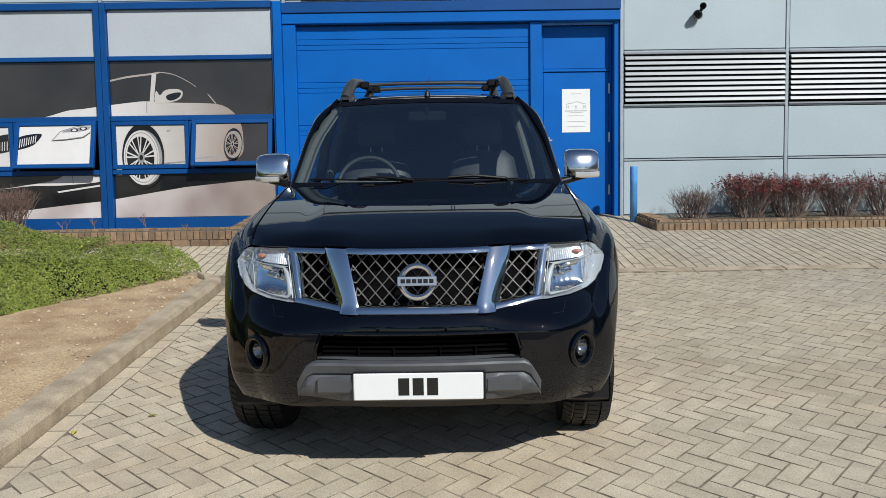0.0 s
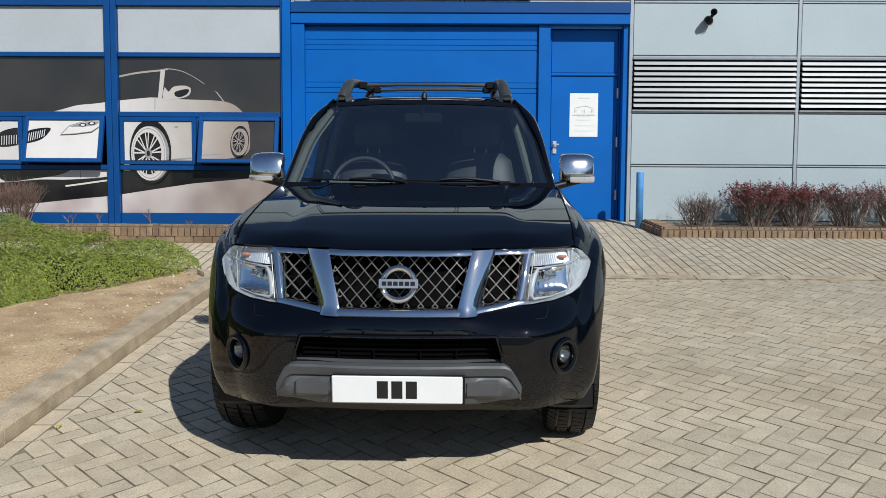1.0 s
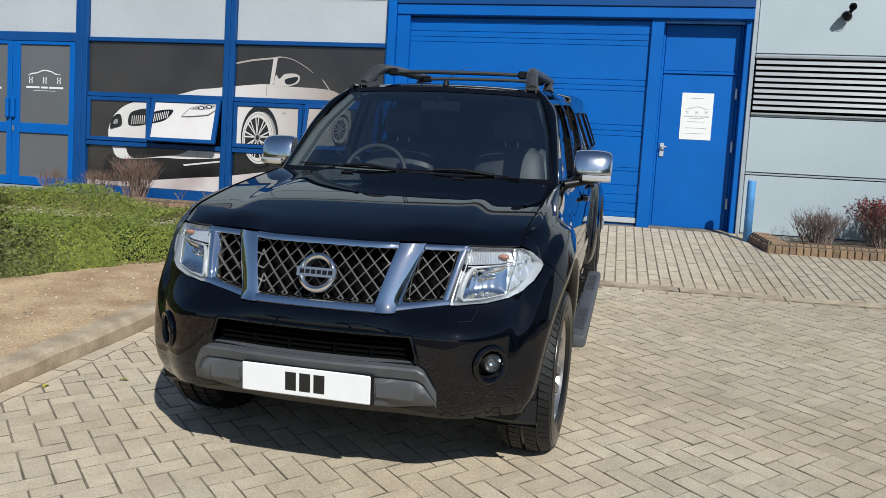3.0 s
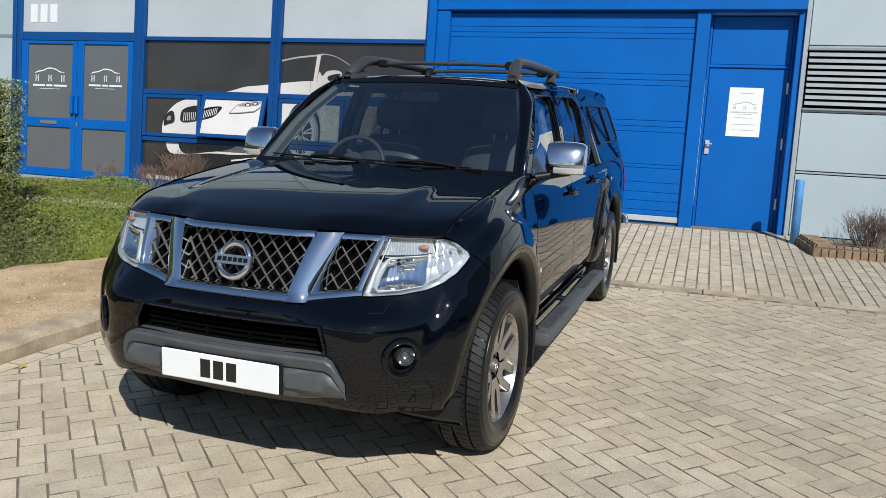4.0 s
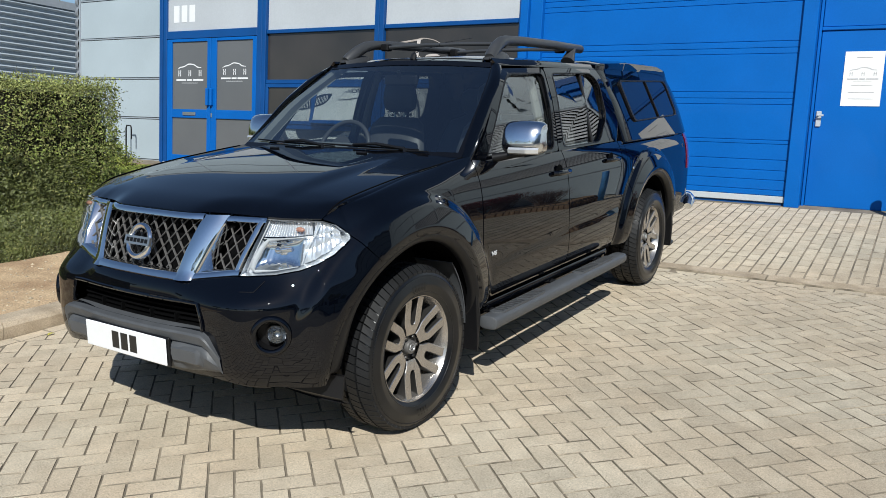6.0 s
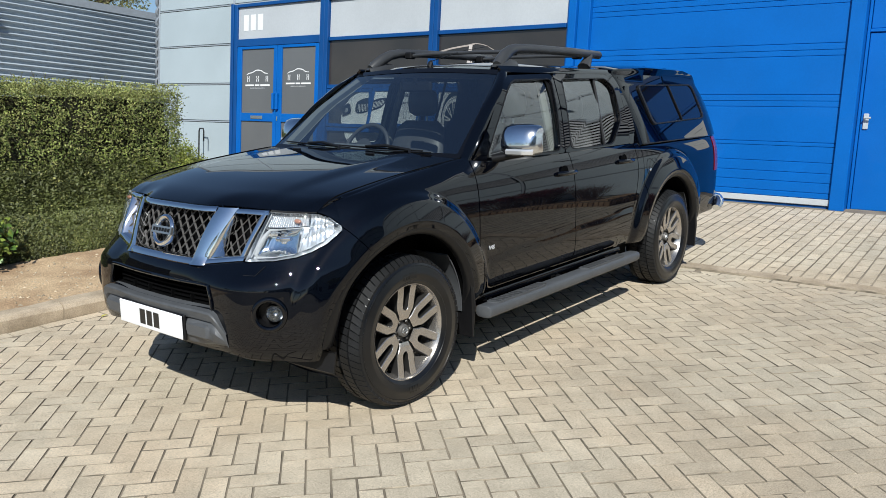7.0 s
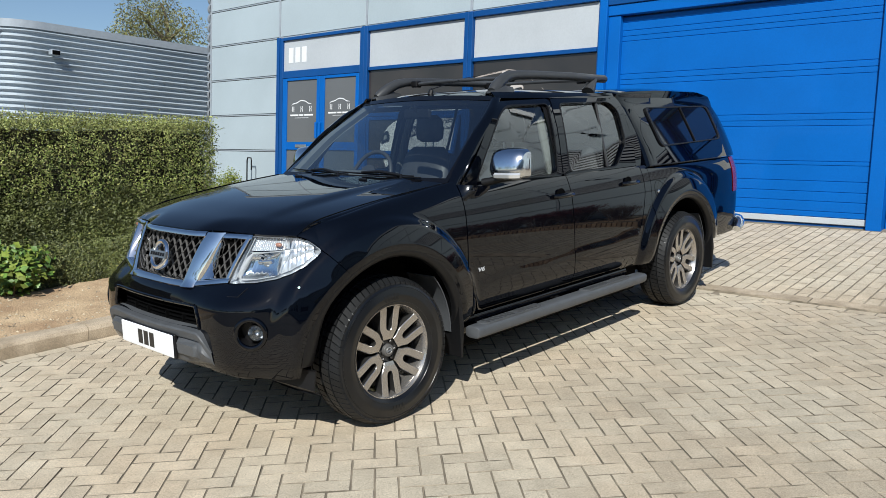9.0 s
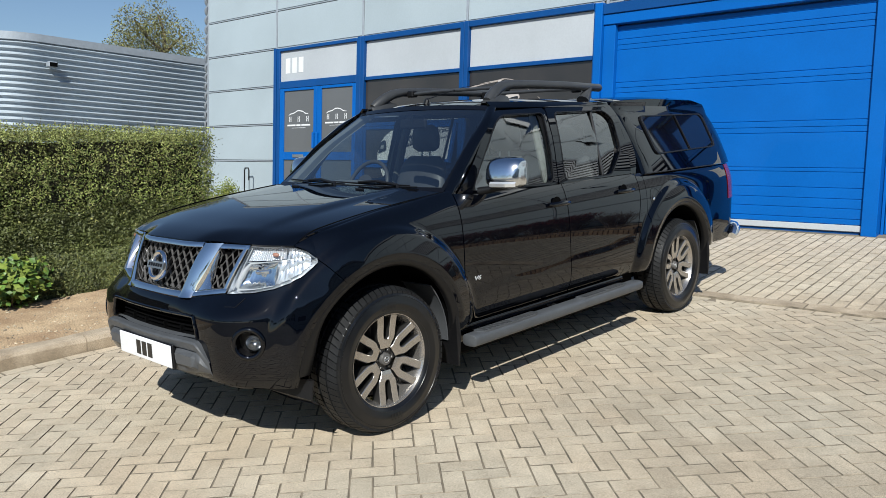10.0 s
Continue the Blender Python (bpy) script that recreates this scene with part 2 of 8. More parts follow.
def dirty_patch(m):
    """Greyer, more trafficked blocks away from the bed: a wide soft stain mixed over the block colour."""
    n, l = m.node_tree.nodes, m.node_tree.links
    b = n["Principled BSDF"]
    src = b.inputs["Base Color"].links[0].from_socket
    geo = n.new("ShaderNodeNewGeometry")
    sep = n.new("ShaderNodeSeparateXYZ")
    l.new(geo.outputs["Position"], sep.inputs[0])
    no = n.new("ShaderNodeTexNoise")
    no.inputs["Scale"].default_value = 0.55
    no.inputs["Detail"].default_value = 6
    l.new(geo.outputs["Position"], no.inputs["Vector"])
    ad = n.new("ShaderNodeMath")
    ad.operation = "MULTIPLY_ADD"
    ad.inputs[1].default_value = 5.0
    l.new(no.outputs["Fac"], ad.inputs[0])
    l.new(sep.outputs["X"], ad.inputs[2])
    mr = n.new("ShaderNodeMapRange")
    mr.interpolation_type = "SMOOTHSTEP"
    mr.inputs["From Min"].default_value = 4.4
    mr.inputs["From Max"].default_value = 7.4
    mr.inputs["To Max"].default_value = 0.75
    l.new(ad.outputs[0], mr.inputs["Value"])
    mx = n.new("ShaderNodeMix")
    mx.data_type = "RGBA"
    mx.blend_type = "MULTIPLY"
    mx.inputs["B"].default_value = (0.66, 0.68, 0.70, 1)
    l.new(mr.outputs[0], mx.inputs["Factor"])
    l.new(src, mx.inputs["A"])
    l.new(mx.outputs["Result"], b.inputs["Base Color"])


dirty_patch(M["paver"])


def rusty_patch(m):
    """Pinkish weathering in soft patches over the blocks."""
    n, l = m.node_tree.nodes, m.node_tree.links
    b = n["Principled BSDF"]
    src = b.inputs["Base Color"].links[0].from_socket
    geo = n.new("ShaderNodeNewGeometry")
    no = n.new("ShaderNodeTexNoise")
    no.inputs["Scale"].default_value = 0.9
    no.inputs["Detail"].default_value = 7
    no.inputs["Roughness"].default_value = 0.65
    l.new(geo.outputs["Position"], no.inputs["Vector"])
    mr = n.new("ShaderNodeMapRange")
    mr.inputs["From Min"].default_value = 0.42
    mr.inputs["From Max"].default_value = 0.66
    l.new(no.outputs["Fac"], mr.inputs["Value"])
    mx = n.new("ShaderNodeMix")
    mx.data_type = "RGBA"
    mx.blend_type = "MULTIPLY"
    mx.inputs["B"].default_value = (1.0, 0.935, 0.885, 1)
    l.new(mr.outputs[0], mx.inputs["Factor"])
    l.new(src, mx.inputs["A"])
    l.new(mx.outputs["Result"], b.inputs["Base Color"])


rusty_patch(M["paver"])


def gritty(m, dark=0.55, light=1.28):
    """Sand grains, pits and pale specks in the face of cast blocks."""
    n, l = m.node_tree.nodes, m.node_tree.links
    b = n["Principled BSDF"]
    geo = n.new("ShaderNodeNewGeometry")
    for scale, lo, hi, tone in ((230.0, 0.60, 0.70, dark), (310.0, 0.63, 0.72, light), (60.0, 0.62, 0.78, 0.80)):
        src = b.inputs["Base Color"].links[0].from_socket
        no = n.new("ShaderNodeTexNoise")
        no.inputs["Scale"].default_value = scale
        no.inputs["Detail"].default_value = 2
        l.new(geo.outputs["Position"], no.inputs["Vector"])
        mr = n.new("ShaderNodeMapRange")
        mr.inputs["From Min"].default_value = lo
        mr.inputs["From Max"].default_value = hi
        l.new(no.outputs["Fac"], mr.inputs["Value"])
        mx = n.new("ShaderNodeMix")
        mx.data_type = "RGBA"
        mx.blend_type = "MULTIPLY"
        mx.clamp_result = False
        mx.inputs["B"].default_value = (tone, tone, tone, 1)
        l.new(mr.outputs[0], mx.inputs["Factor"])
        l.new(src, mx.inputs["A"])
        l.new(mx.outputs["Result"], b.inputs["Base Color"])


gritty(M["paver"])
gritty(M["kerb"], 0.5, 1.2)
gritty(M["brick"], 0.6, 1.2)


def print_fade(m, tone):
    """The printed car turns browner and darker towards its tail, as the artwork does."""
    n, l = m.node_tree.nodes, m.node_tree.links
    b = n["Principled BSDF"]
    src = b.inputs["Base Color"].links[0].from_socket
    geo = n.new("ShaderNodeNewGeometry")
    sep = n.new("ShaderNodeSeparateXYZ")
    l.new(geo.outputs["Position"], sep.inputs[0])
    mr = n.new("ShaderNodeMapRange")
    mr.interpolation_type = "SMOOTHSTEP"
    mr.inputs["From Min"].default_value = -3.4
    mr.inputs["From Max"].default_value = -1.1
    l.new(sep.outputs["X"], mr.inputs["Value"])
    mx = n.new("ShaderNodeMix")
    mx.data_type = "RGBA"
    mx.blend_type = "MULTIPLY"
    mx.inputs["B"].default_value = (*tone, 1)
    l.new(mr.outputs[0], mx.inputs["Factor"])
    l.new(src, mx.inputs["A"])
    l.new(mx.outputs["Result"], b.inputs["Base Color"])


print_fade(M["print_white"], (0.42, 0.35, 0.29))
print_fade(M["print_floor"], (0.55, 0.50, 0.46))


# ---- building helpers ----
def linspace(a, b, n):
    return [a + (b - a) * i / (n - 1) for i in range(n)]


def link(name, bm, material, parent=None, label="", smooth=False):
    me = bpy.data.meshes.new(name)
    bm.normal_update()
    bm.to_mesh(me)
    bm.free()
    for m in (material if isinstance(material, (list, tuple)) else [material]):
        me.materials.append(m)
    if smooth:
        me.polygons.foreach_set("use_smooth", [True] * len(me.polygons))
    ob = new(name, me)
    if parent:
        ob.parent = parent
    if label:
        ob["label"] = label
    return ob


def part(name, bm, material, parent, label="", smooth=False):
    return link(name, bm, material, parent, label, smooth)


def thing(name, label, category, m=None, group="", kind=""):
    ob = new(name)
    ob.empty_display_size = 0.1
    if m is not None:
        ob.matrix_world = m
    return tagged(ob, label, category, group, kind)


def add_box(bm, lo, hi, bevel=0.0, mi=0):
    lo, hi = Vector(lo), Vector(hi)
    vs = [bm.verts.new((x, y, z)) for z in (lo.z, hi.z) for y in (lo.y, hi.y) for x in (lo.x, hi.x)]
    fs = [bm.faces.new([vs[i] for i in q]) for q in ((0, 2, 3, 1), (4, 5, 7, 6), (0, 1, 5, 4), (1, 3, 7, 5), (3, 2, 6, 7), (2, 0, 4, 6))]
    for f in fs:
        f.material_index = mi
    if bevel:
        es = {e for f in fs for e in f.edges}
        bmesh.ops.bevel(bm, geom=list(es), offset=bevel, segments=1, affect="EDGES")
    return vs


def box(lo, hi, bevel=0.0):
    bm = bmesh.new()
    add_box(bm, lo, hi, bevel)
    return bm


def add_tube(bm, pts, r, n=10, caps=True):
    """Tube along points; r a number or one per point."""
    pts = [Vector(p) for p in pts]
    rs = r if isinstance(r, (list, tuple)) else [r] * len(pts)
    rings = []
    side = None
    for i, p in enumerate(pts):
        d = (pts[min(i + 1, len(pts) - 1)] - pts[max(i - 1, 0)]).normalized()
        if side is None:
            side = d.orthogonal().normalized()
        side = (side - d * side.dot(d)).normalized()
        up = d.cross(side)
        rings.append([bm.verts.new(p + (side * math.cos(a) + up * math.sin(a)) * rs[i]) for a in (2 * math.pi * k / n for k in range(n))])
    for a, b in zip(rings, rings[1:]):
        for k in range(n):
            bm.faces.new((a[k], a[(k + 1) % n], b[(k + 1) % n], b[k]))
    if caps:
        bm.faces.new(list(reversed(rings[0])))
        bm.faces.new(rings[-1])


def tube(pts, r, n=10):
    bm = bmesh.new()
    add_tube(bm, pts, r, n)
    return bm


def add_poly(bm, pts, mi=0):
    f = bm.faces.new([bm.verts.new(p) for p in pts])
    f.material_index = mi
    return f


def prism(bm, pts, depth):
    """Closed outline extruded by the vector depth."""
    depth = Vector(depth)
    a = [bm.verts.new(p) for p in pts]
    b = [bm.verts.new(Vector(p) + depth) for p in pts]
    n = len(a)
    bm.faces.new(a)
    bm.faces.new(list(reversed(b)))
    for i in range(n):
        bm.faces.new((a[i], b[i], b[(i + 1) % n], a[(i + 1) % n]))
    bmesh.ops.recalc_face_normals(bm, faces=bm.faces)


# ---- ground ----
Y_BAND, Y_WALL = 8.36, 11.40


def ground_z(y):
    if y < -3:
        return 0.0895 * (-3 - 4.5)
    if y < Y_BAND:
        return 0.0895 * (y - 4.5)
    return 0.0895 * (Y_BAND - 4.5) + 0.151 * (min(y, 11.65) - Y_BAND)


bm = bmesh.new()
ys = [-400, -120, -40, -15, -6, -3, 0, 3, 6, Y_BAND, 9.5, 9.95, 11.65, 16, 40, 120, 400]
xs = [-400, -120, -40, -15, -8.1, -8.0, -6, -1.04, -0.92, -0.78, 4, 10, 20, 60, 150, 400]
gv = [[bm.verts.new((x, y, (min(ground_z(y), ground_z(9.95)) if -8.05 < x < -1.0 else ground_z(y)) - 0.0042)) for x in xs] for y in ys]
for j in range(len(ys) - 1):
    for i in range(len(xs) - 1):
        bm.faces.new((gv[j][i], gv[j][i + 1], gv[j + 1][i + 1], gv[j + 1][i]))
tagged(link("ground", bm, M["joint"]), "sandy ground sheet under the block paving", "ground", kind="structure")

for (xa, ya), (xb, yb) in (((9.62, -3), (23.5, 8.3)), ((-0.7, -3), (9.62, 0.58)), ((9.62, 8.3), (17.3, 11.6)), ((-60, -60), (60, -3)), ((-30, -3), (-9.2, 9.8))):
    bm = bmesh.new()
    q = [bm.verts.new((x, y, ground_z(y) - 0.003)) for x, y in ((xa, ya), (xb, ya), (xb, yb), (xa, yb))]
    bm.faces.new(q)
    tagged(link("road", bm, M["yard"]), "worn grey asphalt round the forecourt", "road", kind="structure")


# ---- block paving ----
def clip_poly(poly, lo, hi):
    """Cut a plan polygon to a rectangle."""
    for ax, lim, sgn in ((0, lo[0], 1), (0, hi[0], -1), (1, lo[1], 1), (1, hi[1], -1)):
        out = []
        for i, p in enumerate(poly):
            q = poly[(i + 1) % len(poly)]
            dp, dq = (p[ax] - lim) * sgn, (q[ax] - lim) * sgn
            if dp >= 0:
                out.append(p)
            if dp * dq < 0:
                t = dp / (dp - dq)
                out.append((p[0] + t * (q[0] - p[0]), p[1] + t * (q[1] - p[1])))
        poly = out
        if len(poly) < 3:
            return []
    return poly


class Pavers:
    """Collects chamfered blocks; those in the near rectangle are returned singly."""

    def __init__(self):
        self.v, self.f, self.s = [], [], []

    def block(self, poly, dz=0.0, depth=0.02, inset=0.0028, gz=ground_z):
        n = len(poly)
        cx, cy = sum(p[0] for p in poly) / n, sum(p[1] for p in poly) / n
        tx, ty = random.uniform(-0.010, 0.010), random.uniform(-0.010, 0.010)
        base = len(self.v)
        for ins, z in ((inset, 0.0), (0.0, -0.0035), (0.0, -depth)):
            for p in poly:
                dx, dy = p[0] - cx, p[1] - cy
                r = math.hypot(dx, dy) or 1.0
                k = 1 - ins * 1.3 / r
                x, y = cx + dx * k, cy + dy * k
                self.v.append((x, y, gz(y) + z + dz + tx * dx + ty * dy))
        self.f.append(tuple(range(base, base + n)))
        self.s.append(0)
        for ring in (0, 1):
            a, b = base + ring * n, base + (ring + 1) * n
            for i in range(n):
                j = (i + 1) % n
                self.f.append((a + i, b + i, b + j, a + j))
                self.s.append(1)

    def build(self, name, material, parent=None, edge=None):
        me = bpy.data.meshes.new(name)
        me.from_pydata(self.v, [], self.f)
        me.materials.append(material)
        if edge:
            me.materials.append(edge)
            me.polygons.foreach_set("material_index", self.s)
        ob = new(name, me)
        ob.parent = parent
        return ob


def herringbone(lo, hi, w, gap, ox, oy, turn=46.5):
    """Blocks of a diagonal herringbone inside a rectangle: plan polygons."""
    ct, st = math.cos(radians(turn)), math.sin(radians(turn))
    span = int((hi[0] - lo[0] + hi[1] - lo[1]) / w) + 6
    g = gap / 2
    for r in range(-span, span):
        for c in range(-span, span):
            k = (c - r) % 4
            if k == 0:
                a0, b0, a1, b1 = c * w, r * w, (c + 2) * w, (r + 1) * w
            elif k == 3:
                a0, b0, a1, b1 = c * w, r * w, (c + 1) * w, (r + 2) * w
            else:
                continue
            pts = []
            for a, b in ((a0 + g, b0 + g), (a1 - g, b0 + g), (a1 - g, b1 - g), (a0 + g, b1 - g)):
                pts.append((ox - a * ct - b * st, oy - a * st + b * ct))
            if max(p[0] for p in pts) < lo[0] or min(p[0] for p in pts) > hi[0] or max(p[1] for p in pts) < lo[1] or min(p[1] for p in pts) > hi[1]:
                continue
            cut = clip_poly(pts, lo, hi)
            if len(cut) >= 3:
                area = abs(sum(cut[i][0] * cut[(i + 1) % len(cut)][1] - cut[(i + 1) % len(cut)][0] * cut[i][1] for i in range(len(cut)))) / 2
                if area > 0.0012:
                    yield cut, len(cut) == 4 and k in (0, 3) and area > 0.0165, k, (a0, b0)


def build_paving():
    pav = tagged(new("pavement"), "buff concrete block paving in a herringbone bond", "pavement", kind="structure")
    rest = Pavers()
    proto = {}
    W, GAP = 0.1005, 0.0055
    ct, st = math.cos(radians(46.5)), math.sin(radians(46.5))
    a0_, b0_ = 2.43 * W, 0.41 * W
    ox, oy = 2.0 + a0_ * ct - b0_ * st, 4.0 + a0_ * st + b0_ * ct
    count = 0
    for poly, whole, k, _ in herringbone((-0.665, 0.6), (9.6, 8.255), W, GAP, ox, oy):
        cx, cy = sum(p[0] for p in poly) / len(poly), sum(p[1] for p in poly) / len(poly)
        dz = random.uniform(-0.0015, 0.0015)
        if whole and 1.3 < cx < 3.75 and 2.35 < cy < 4.75 and count < 300:
            if k not in proto:
                one = Pavers()
                one.block([(p[0] - cx, p[1] - cy) for p in poly], 0.0, gz=lambda y: 0.0895 * y)
                proto[k] = one.build("paver", M["paver"], pav, M["paver_edge"])
                ob = proto[k]
            else:
                ob = new("paver", proto[k].data)
                ob.parent = pav
            ob.location = (cx, cy, ground_z(cy) + dz)
            ob.rotation_euler = (random.uniform(-0.008, 0.008), random.uniform(-0.008, 0.008), 0)
            count += 1
        else:
            rest.block(poly, dz)
    # border course along the kerb and in front of the flush kerb stones
    y = 0.6
    while y < 8.25:
        rest.block([(-0.775, y + 0.003), (-0.671, y + 0.003), (-0.671, min(y + 0.203, 8.255)), (-0.775, min(y + 0.203, 8.255))], random.uniform(-0.002, 0.002))
        y += 0.207
    x = -0.775
    while x < 9.6:
        rest.block([(x + 0.003, 8.261), (x + 0.204, 8.261), (x + 0.204, 8.358), (x + 0.003, 8.358)], random.uniform(-0.004, 0.0))
        x += 0.2085
    # ramp: stretcher courses running up to the building
    row = 0
    x = -6.2
    while x < 9.6:
        y = 8.525 - (0.1035 if row % 2 else 0)
        y_end = 9.96 if -8.0 < x < -0.97 else 11.38
        while y < y_end:
            y0, y1 = max(y, 8.525) + 0.0025, min(y + 0.207, y_end) - 0.0025
            if y1 - y0 > 0.03:
                rest.block([(x + 0.006, y0), (x + 0.099, y0), (x + 0.099, y1), (x + 0.006, y1)], random.uniform(-0.0015, 0.0015), inset=0.0028)
            y += 0.207
        x += 0.105
        row += 1
    ob = rest.build("paving_rest", M["paver"], pav, M["paver_edge"])
    tagged(ob, kind="stuff")
    # flush kerb stones across the foot of the ramp
    x = -0.775
    while x < 9.6:
        one = Pavers()
        one.block([(0.005, 8.370), (0.910, 8.370), (0.910, 8.514), (0.005, 8.514)], 0.010, depth=0.04)
        ob = one.build("flush_kerb_stone", M["kerb"], pav, M["paver_edge"])
        ob.location = (x, 0, random.uniform(-0.002, 0.002))
        x += 0.915


def build_kerb():
    kerb = tagged(new("kerb"), "worn raised concrete kerb along the planting bed", "kerb", kind="structure")

    def stone(p0, p1, d0, d1, length_label=""):
        bm = bmesh.new()
        prof = ((0.0, -0.05), (0.0, 0.075), (0.018, 0.098), (0.05, 0.11), (0.15, 0.112), (0.15, -0.05))
        rings = []
        for i in range(7):
            t = i / 6
            p = Vector(p0).lerp(Vector(p1), t)
            d = Vector(d0).lerp(Vector(d1), t).normalized()
            ring = []
            for a, z in prof:
                j = noise.noise((p.x * 4 + a * 9, p.y * 4, z * 9)) * 0.009 if z > 0 else 0
                ring.append(bm.verts.new((p.x + d.x * (a + j), p.y + d.y * (a + j), ground_z(p.y) + z + j)))
            rings.append(ring)
        for a, b in zip(rings, rings[1:]):
            for i in range(len(prof)):
                bm.faces.new((a[i], a[(i + 1) % len(prof)], b[(i + 1) % len(prof)], b[i]))
        bm.faces.new(rings[0])
        bm.faces.new(rings[-1])
        bmesh.ops.recalc_face_normals(bm, faces=bm.faces)
        return part("kerb_stone", bm, M["kerb"], kerb)

    y = -1.2
    while y < 7.8:
        y1 = min(y + 0.915, 7.85)
        stone((-0.785, y + 0.003, 0), (-0.785, y1 - 0.003, 0), (-1, 0, 0), (-1, 0, 0))
        y += 0.915
    arc = [(-0.785 - 0.4 * (1 - math.cos(a)), 7.85 + 0.4 * math.sin(a)) for a in (0, 0.52, 1.05, 1.57)]
    for (xa, ya), (xb, yb), a in zip(arc, arc[1:], (0, 0.52, 1.05)):
        stone((xa, ya, 0), (xb, yb, 0), (-math.cos(a), -math.sin(a), 0), (-math.cos(a + 0.52), -math.sin(a + 0.52), 0))
    x = -1.185
    while x > -9:
        stone((x - 0.003, 8.25, 0), (x - 0.912, 8.25, 0), (0, -1, 0), (0, -1, 0))
        x -= 0.915


def bed_z(x, y):
    return ground_z(min(y, 8.2)) + 0.095 + 0.02 * noise.noise((x * 1.3, y * 1.3, 3.0)) + 0.035 * max(0.0, min(1.5, -0.93 - x))


def build_bed():
    bm = bmesh.new()
    nx, ny = 90, 110
    grid = []
    for j in range(ny + 1):
        row = []
        for i in range(nx + 1):
            y = -1.2 + (8.13 + 1.2) * j / ny
            x = -0.90 - 8.2 * (i / nx) ** 1.6
            if y > 7.7:
                x -= 0.28 * min(1, ((y - 7.7) / 0.43)) ** 2 * (1 - i / nx)
            z = bed_z(x, y) + 0.008 * noise.noise((x * 5, y * 5, 0))
            row.append(bm.verts.new((x, y, z)))
        grid.append(row)
    for a, b in zip(grid, grid[1:]):
        for i in range(nx):
            bm.faces.new((a[i], b[i], b[i + 1], a[i + 1]))
    bmesh.ops.recalc_face_normals(bm, faces=bm.faces)
    if sum(f.normal.z for f in bm.faces) < 0:
        bmesh.ops.reverse_faces(bm, faces=bm.faces)
    tagged(link("planting_bed", bm, M["soil"], smooth=True), "dry trodden soil of the planting bed", "soil", kind="structure")
    # crumbs, chips and dead leaves on the soil
    v, f = [], []
    for _ in range(2600):
        x, y = -0.95 - 2.3 * random.random() ** 1.3, random.uniform(2.2, 8.1)
        s = random.choice((0.004, 0.006, 0.009, 0.014)) * random.uniform(0.7, 1.3)
        z = bed_z(x, y)
        b = len(v)
        a = random.random() * 6.28
        for k in range(4):
            v.append((x + s * math.cos(a + k * 1.57) * random.uniform(0.6, 1.3), y + s * math.sin(a + k * 1.57) * random.uniform(0.6, 1.3), z))
        v.append((x, y, z + s * random.uniform(0.5, 1.0)))
        f += [(b, b + 1, b + 4), (b + 1, b + 2, b + 4), (b + 2, b + 3, b + 4), (b + 3, b, b + 4)]
    me = bpy.data.meshes.new("soil_crumbs")
    me.from_pydata(v, [], f)
    me.materials.append(M["crumb"])
    tagged(new("soil_crumbs", me), "pale grit and dead leaf crumbs on the soil", "grit", kind="stuff")


# ---- plants ----
def leaf_cloud(name, pos, nor, size, material, parent=None, droop=0.6, aspect=0.55):
    """One mesh of small folded leaves at pos, turned loosely to nor."""
    pos, nor = np.asarray(pos, float), np.asarray(nor, float)
    n = len(pos)
    d = nor + np.random.normal(0, droop, (n, 3))
    d /= np.linalg.norm(d, axis=1)[:, None] + 1e-9
    t = np.cross(d, np.random.normal(0, 1, (n, 3)))
    t /= np.linalg.norm(t, axis=1)[:, None] + 1e-9
    s = np.cross(d, t)
    L = size * np.random.uniform(0.6, 1.35, n)[:, None]
    v = np.stack([pos - t * L * 0.5, pos + s * L * aspect * 0.5 - d * L * 0.12, pos + t * L * 0.5, pos - s * L * aspect * 0.5 - d * L * 0.12], 1).reshape(-1, 3)
    me = bpy.data.meshes.new(name)
    me.vertices.add(4 * n)
    me.vertices.foreach_set("co", v.ravel())
    idx = np.arange(n)[:, None] * 4 + np.array([0, 1, 2, 0, 2, 3])[None]
    me.loops.add(6 * n)
    me.loops.foreach_set("vertex_index", idx.ravel())
    me.polygons.add(2 * n)
    me.polygons.foreach_set("loop_start", np.arange(2 * n) * 3)
    me.polygons.foreach_set("loop_total", np.full(2 * n, 3))
    me.update()
    me.validate()
    for m in (material if isinstance(material, (list, tuple)) else [material]):
        me.materials.append(m)
    if isinstance(material, (list, tuple)):
        pick = np.repeat(np.random.choice(len(material), n, p=[0.62, 0.3, 0.08][:len(material)] if len(material) == 3 else None), 2)
        me.polygons.foreach_set("material_index", pick)
    ob = new(name, me)
    ob.parent = parent
    return ob


def fbm(p, f):
    return np.array([noise.fractal((q[0] * f, q[1] * f, q[2] * f), 1.0, 2.0, 3) for q in p])


